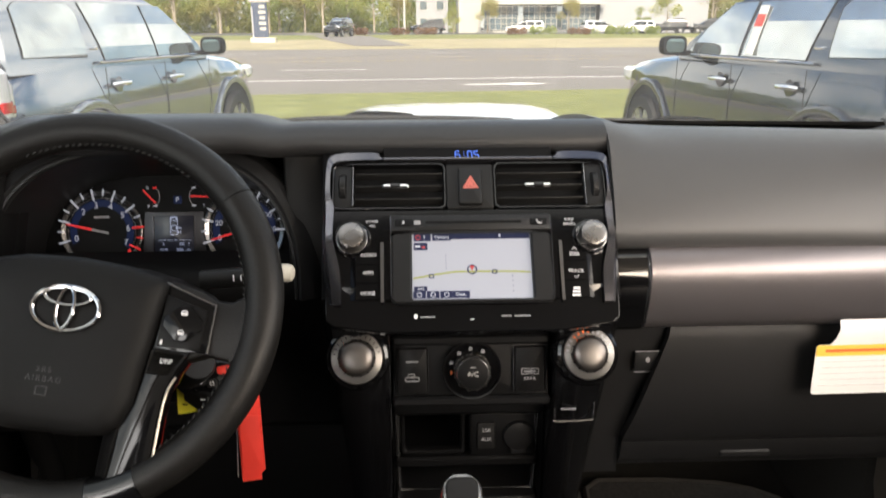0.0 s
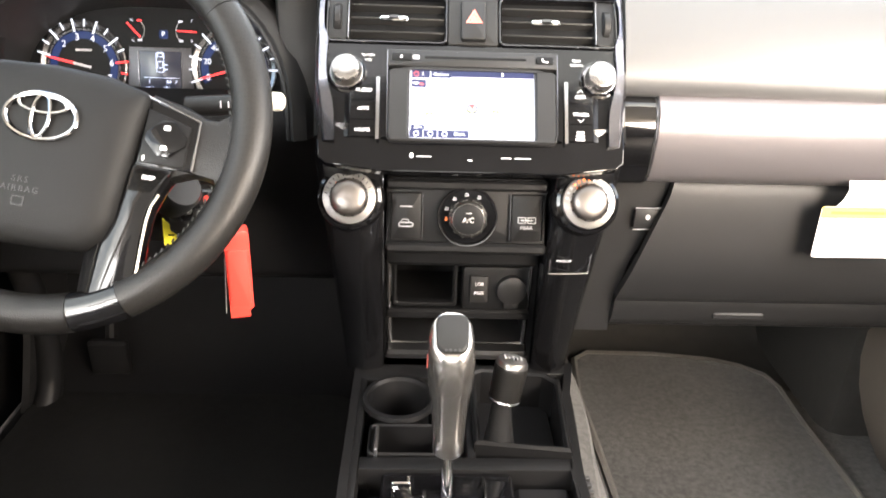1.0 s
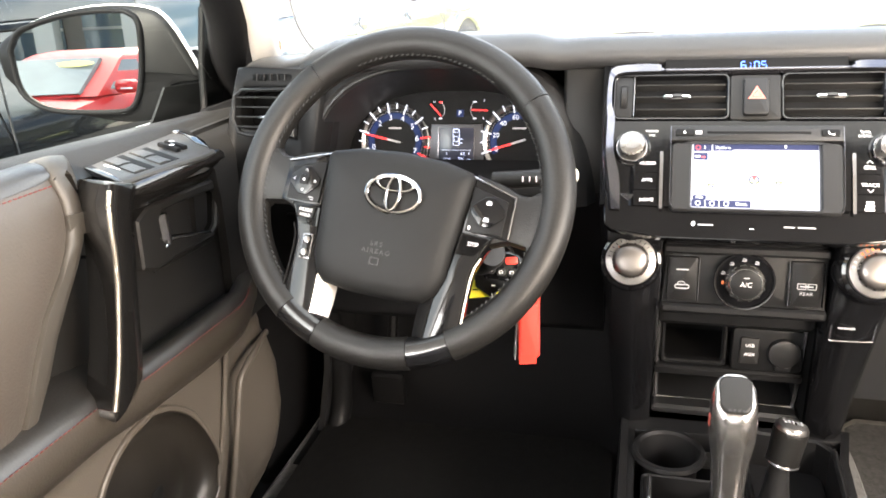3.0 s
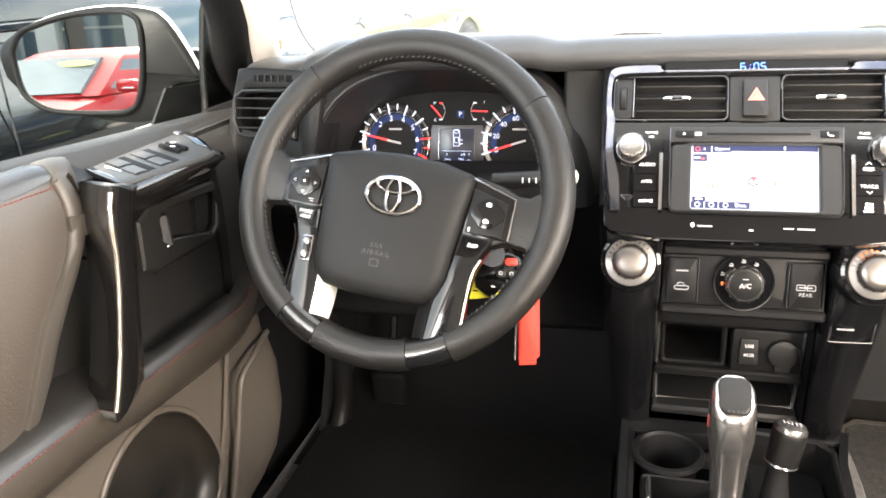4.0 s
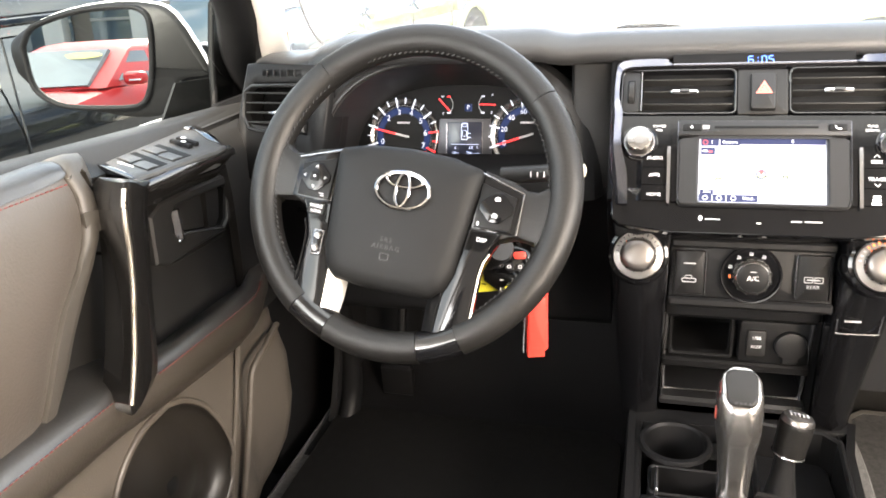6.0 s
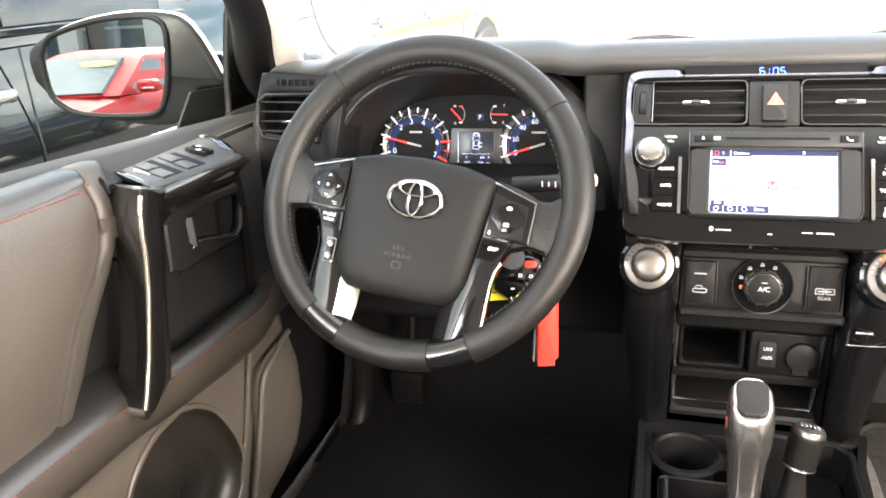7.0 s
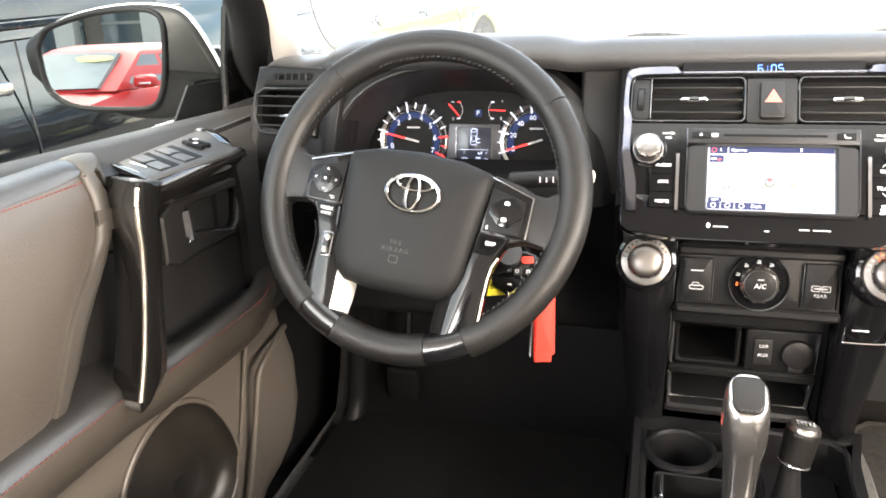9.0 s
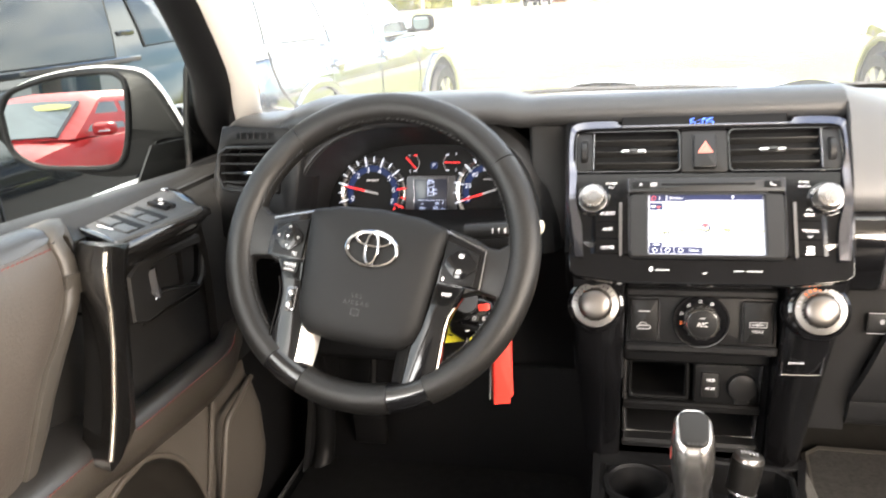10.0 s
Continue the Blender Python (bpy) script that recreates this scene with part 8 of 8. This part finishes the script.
# top plate around the wells, from strips
part("side_wall", sheet([[(-0.127 - 0.012 * t, y, TOP - 0.25 * t) for y in (-0.1, 0.2, 0.5, 0.7, 0.82)] for t in (0, 0.3, 0.7, 1.0)], 0.01), PANELBLACK, con)
part("side_wall", sheet([[(xr + 0.014 * t, y, TOP - 0.25 * t) for xr, y in ((0.118, -0.1), (0.118, 0.3), (0.122, 0.6), (0.134, 0.75), (0.15, 0.82))] for t in (0, 0.3, 0.7, 1.0)], -0.01), PANELBLACK, con)
for a in ([(-0.128, 0.775), (0.15, 0.795), (0.152, 0.87), (-0.13, 0.87)], [(-0.128, 0.45), (-0.118, 0.45), (-0.118, 0.78), (-0.128, 0.78)], [(0.112, 0.45), (0.121, 0.45), (0.121, 0.6), (0.136, 0.78), (0.13, 0.79), (0.124, 0.63)], [(0.004, 0.62), (0.014, 0.62), (0.014, 0.79), (0.004, 0.79)], [(-0.118, 0.605), (0.124, 0.605), (0.125, 0.626), (-0.118, 0.626)]):
    part("top_rim", prism(a, TOP - 0.03, TOP, 0.003), PANELBLACK, con)
part("tray_floor", box(0.0, 0.7, TOP - 0.075, 0.26, 0.2, 0.012, 0.002), DULL, con)
part("cup_wall", lathe([(0.046, 0.0), (0.044, 0.004), (0.0405, 0.004), (0.038, -0.002), (0.036, -0.06), (0.02, -0.065)], Matrix.Translation((-0.0755, 0.731, TOP)), 40, cap0=False), PANELBLACK, con, "round cup holder")
part("cup_rim", lathe([(0.0375, 0.003), (0.0405, 0.0065), (0.0455, 0.0055), (0.0475, 0.0)], Matrix.Translation((-0.0755, 0.731, TOP)), 40, cap0=False, cap1=False), PANELBLACK, con, "worn satin rim")
bw = [(0.016, 0.64), (0.119, 0.628), (0.128, 0.757), (0.112, 0.776), (0.03, 0.786), (0.018, 0.778)]
part("tray_rim", ring(inset(bw, -0.004), inset(bw, 0.004), TOP - 0.06, TOP + 0.012, 0.003), PANELBLACK, con, "raised rim of the open tray")
part("cup_square", ring(rr(-0.06, 0.655, 0.10, 0.055, 0.008), rr(-0.06, 0.655, 0.092, 0.047, 0.006), TOP - 0.06, TOP + 0.002, 0.002), PANELBLACK, con)
part("bright_tab", box(-0.1, 0.648, TOP - 0.005, 0.005, 0.045, 0.03, 0.002), DARKCHROME, con)
plate = part("shift_plate", prism(rr(-0.02, 0.53, 0.145, 0.15, 0.008), TOP - 0.02, TOP - 0.004, 0.003), BLACK, con, "gloss black shift plate")
for x, y, w, h in ((-0.07, 0.585, 0.02, 0.003), (-0.078, 0.56, 0.003, 0.03), (-0.045, 0.545, 0.003, 0.06), (0.02, 0.565, 0.003, 0.06), (-0.05, 0.515, 0.05, 0.003)):
    part("gate_line", box(x, y, TOP - 0.002, w, h, 0.004, 0.001), CHROME, plate, "bright gate edge")
part("side_tray", box(0.085, 0.53, TOP - 0.03, 0.06, 0.13, 0.03, 0.004), DULL, con)
bm = bmesh.new()
for k in range(16):
    box(0.131, 0.44 + 0.011 * k, TOP - 0.012, 0.02, 0.005, 0.006, 0.001, bm=bm)
part("ribbed_boot", bm, RUBBER, con, "ribbed rubber edge")
part("rear_cover", prism(rr(-0.004, 0.2, 0.25, 0.5, 0.03), TOP - 0.03, TOP + 0.01, 0.01), PANELBLACK, con)
part("hand_brake_gap", box(0.07, 0.72, TOP - 0.045, 0.1, 0.13, 0.01, 0.002), DULL, con)

# gear selector
sh = thing("gear_selector", (-0.02, 0.58, 0.83), "silver and black automatic gear selector lever", "gear lever")
part("shaft", tube([(-0.021, 0.565, 0.815), (-0.021, 0.588, 0.875)], 0.0065, 10), CHROME, sh, "polished steel shaft")
grip = []
for z, y, w, d in ((0.868, 0.588, 0.027, 0.024), (0.873, 0.588, 0.032, 0.029), (0.893, 0.589, 0.0335, 0.031), (0.912, 0.59, 0.0355, 0.032), (0.933, 0.592, 0.0385, 0.035), (0.947, 0.594, 0.0435, 0.041), (0.960, 0.596, 0.0470, 0.047), (0.978, 0.598, 0.0475, 0.049), (0.996, 0.599, 0.0465, 0.047), (1.006, 0.6, 0.043, 0.043), (1.010, 0.6, 0.036, 0.036)):
    lean = max(0.0, (z - 0.96) / 0.05)
    grip.append([(-0.021 + px, y + py, z + 0.62 * py * lean) for px, py in rr(0, 0, w, d, min(w, d) * 0.4, 8)])
part("grip", loops_mesh(grip), GRIPSILVER, sh, "satin silver grip", smooth=60)
GT = axes((-0.0205, 0.5985, 1.0065), (1, 0, 0), (0, 0.8, 0.52))
cap_o = [(x * (1 + 5.0 * (y if y < 0 else 0)), y) for x, y in rr(0, 0, 0.0335, 0.043, 0.010, 6)]
part("cap_edge", loops_mesh([[(x * s_, y * s_, z) for x, y in cap_o] for s_, z in ((1.03, -0.018), (1.03, 0.0008), (1.015, 0.0018), (0.98, 0.002))], m=GT), GRIPSILVER, sh, "bright edge round the insert", smooth=50)
part("cap_insert", loops_mesh([[(x * s_, y * s_, z) for x, y in cap_o] for s_, z in ((1.0, -0.016), (1.0, 0.0025), (0.95, 0.0045), (0.8, 0.0052))], m=GT), TRAYGREY, sh, "dark grey cap insert", smooth=50)
for k in range(4):
    part("mark", box(-0.0068 + 0.0045 * k, -0.019, 0.0054, 0.0028, 0.0026, 0.0004, 0.0001, m=GT), EMBOSS, sh, smooth=0)
part("collar", loops_mesh([[(-0.021 + px, 0.592 + py, z) for px, py in rr(0, 0, 0.0345, 0.032, 0.012, 5)] for z in (0.8915, 0.8935)]), DARKCHROME, sh, "bright collar")
part("lock_button", box(-0.0442, 0.594, 0.978, 0.003, 0.008, 0.014, 0.0012), mat("button_red", (0.25, 0.05, 0.04), 0.4), sh, "red edged lock button")

t4 = thing("transfer_lever", (0.043, 0.655, 0.8), "short black transfer case lever with a metal capped knob", "gear lever")
part("boot", lathe([(0.026, 0.775), (0.023, 0.80), (0.018, 0.83), (0.0135, 0.86), (0.011, 0.885), (0.0105, 0.9)], Matrix.Translation((0.042, 0.652, 0)), 24), HARD, t4, "tapered black sleeve")
KT = Matrix.Translation((0.0435, 0.65, 0.889)) @ pose(0, 0, 0, -8, 9, 0)
part("knob", lathe([(0.012, 0.0), (0.017, 0.003), (0.0178, 0.01), (0.0188, 0.04), (0.019, 0.044), (0.018, 0.047)], KT, 32), RIMHIDE, t4, "dimpled black knob")
part("knob_top", lathe([(0.0182, 0.045), (0.0183, 0.0485), (0.016, 0.0525), (0.01, 0.0545), (0.003, 0.055)], KT, 32, cap0=False), KNOB, t4, "metal top with shift pattern")
for k in range(5):
    part("mark", box(-0.009 + 0.0045 * k, 0.0, 0.0548, 0.002, 0.009 - 0.002 * (k % 2), 0.0006, 0.0002, m=KT), GREYINK, t4, smooth=0)
part("collar", lathe([(0.0175, 0.003), (0.0187, 0.0045), (0.018, 0.0065)], KT, 32, cap0=False, cap1=False), DARKCHROME, t4)

# carpet edge at the passenger side of the console
solid("console_carpet", tube(spline([(0.17, 1.1, 0.66), (0.175, 0.95, 0.72), (0.168, 0.8, 0.74), (0.15, 0.6, 0.74), (0.145, 0.3, 0.74)], 4), 0.022, 8), CARPET, "charcoal carpet beside the console", "carpet", "structure")
solid("tunnel", sheet([[(x, y, z) for x, z in ((0.15, 0.75), (0.18, 0.72), (0.2, 0.66), (0.215, 0.6), (0.24, 0.59))] for y in (-0.3, 0.2, 0.6, 0.9, 1.25)], 0.01), CARPET, "charcoal carpet on the transmission tunnel", "carpet", "structure")

# pedal, seats
ped = thing("brake_pedal", (-0.6, 1.1, 0.6), "black rubber covered pedal in the dark footwell", "pedal")
part("pad", box(-0.603, 1.1, 0.646, 0.07, 0.02, 0.07, 0.006), DULL, ped)
part("arm", tube([(-0.6, 1.11, 0.68), (-0.6, 1.16, 0.8), (-0.6, 1.2, 0.95)], 0.01, 8), DULL, ped)


def seat(x, ahead=0.0):
    s = thing("front_seat", (x, 0.0, 0.6), "black leather front car seat", "seat", "front seats")
    part("cushion", loops_mesh([[(x + px, y, z0 + pz) for px, pz in rr(0, 0, w, h, 0.05, 4)] for y, z0, w, h in ((-0.42, 0.82, 0.44, 0.14), (-0.3, 0.83, 0.5, 0.17), (0.15, 0.845, 0.52, 0.15), (0.3 + ahead, 0.84, 0.52, 0.13), (0.36 + ahead, 0.82, 0.46, 0.08))]), LEATHER, s, smooth=60)
    part("backrest", loops_mesh([[(x + px, y0 + py, z) for px, py in rr(0, 0, w, d, 0.05, 4)] for z, y0, w, d in ((0.85, -0.42, 0.44, 0.14), (1.0, -0.46, 0.5, 0.16), (1.25, -0.53, 0.48, 0.14), (1.4, -0.58, 0.36, 0.1), (1.44, -0.6, 0.24, 0.06))]), LEATHER, s, smooth=60)
    part("headrest", loops_mesh([[(x + px, -0.62 + py, z) for px, py in rr(0, 0, w, d, 0.03, 4)] for z, w, d in ((1.48, 0.22, 0.06), (1.53, 0.27, 0.1), (1.62, 0.27, 0.1), (1.67, 0.2, 0.06))]), LEATHER, s, smooth=60)
    for dx in (-0.06, 0.06):
        part("post", tube([(x + dx, -0.6, 1.4), (x + dx, -0.62, 1.5)], 0.007, 8), CHROME, s)


seat(-0.41, 0.12)
seat(0.41)

# passenger door
pd = thing("passenger_door", (0.78, 0.4, 0.5), "grey passenger door panel with a rounded map pocket", "car door")
part("panel", sheet([[(0.765 - 0.03 * bump_step(z, 0.75, 1.0), y, z) for y in np.linspace(-0.25, 1.05, 8)] for z in np.linspace(0.52, 1.25, 8)], 0.02), DOORPLASTIC, pd)
part("pocket", sheet([[(0.74 - 0.08 * math.sin(math.pi * t) ** 0.7, 0.2 + 0.735 * u - 0.06 * math.cos(math.pi * t), 0.56 + 0.32 * t) for u in (0, 0.3, 0.6, 0.85, 1.0)] for t in np.linspace(0, 1, 9)], 0.015), DOORPLASTIC, pd, "rounded map pocket", smooth=60)
part("armrest", box(0.70, 0.3, 1.03, 0.12, 0.8, 0.07, 0.02), LEATHER, pd)
solid("side_kick_panel", box(0.725, 1.15, 0.8, 0.14, 0.36, 0.5, 0.03), CARPETDARK, "dark kick panel beside the passenger footwell", "trim", "structure")
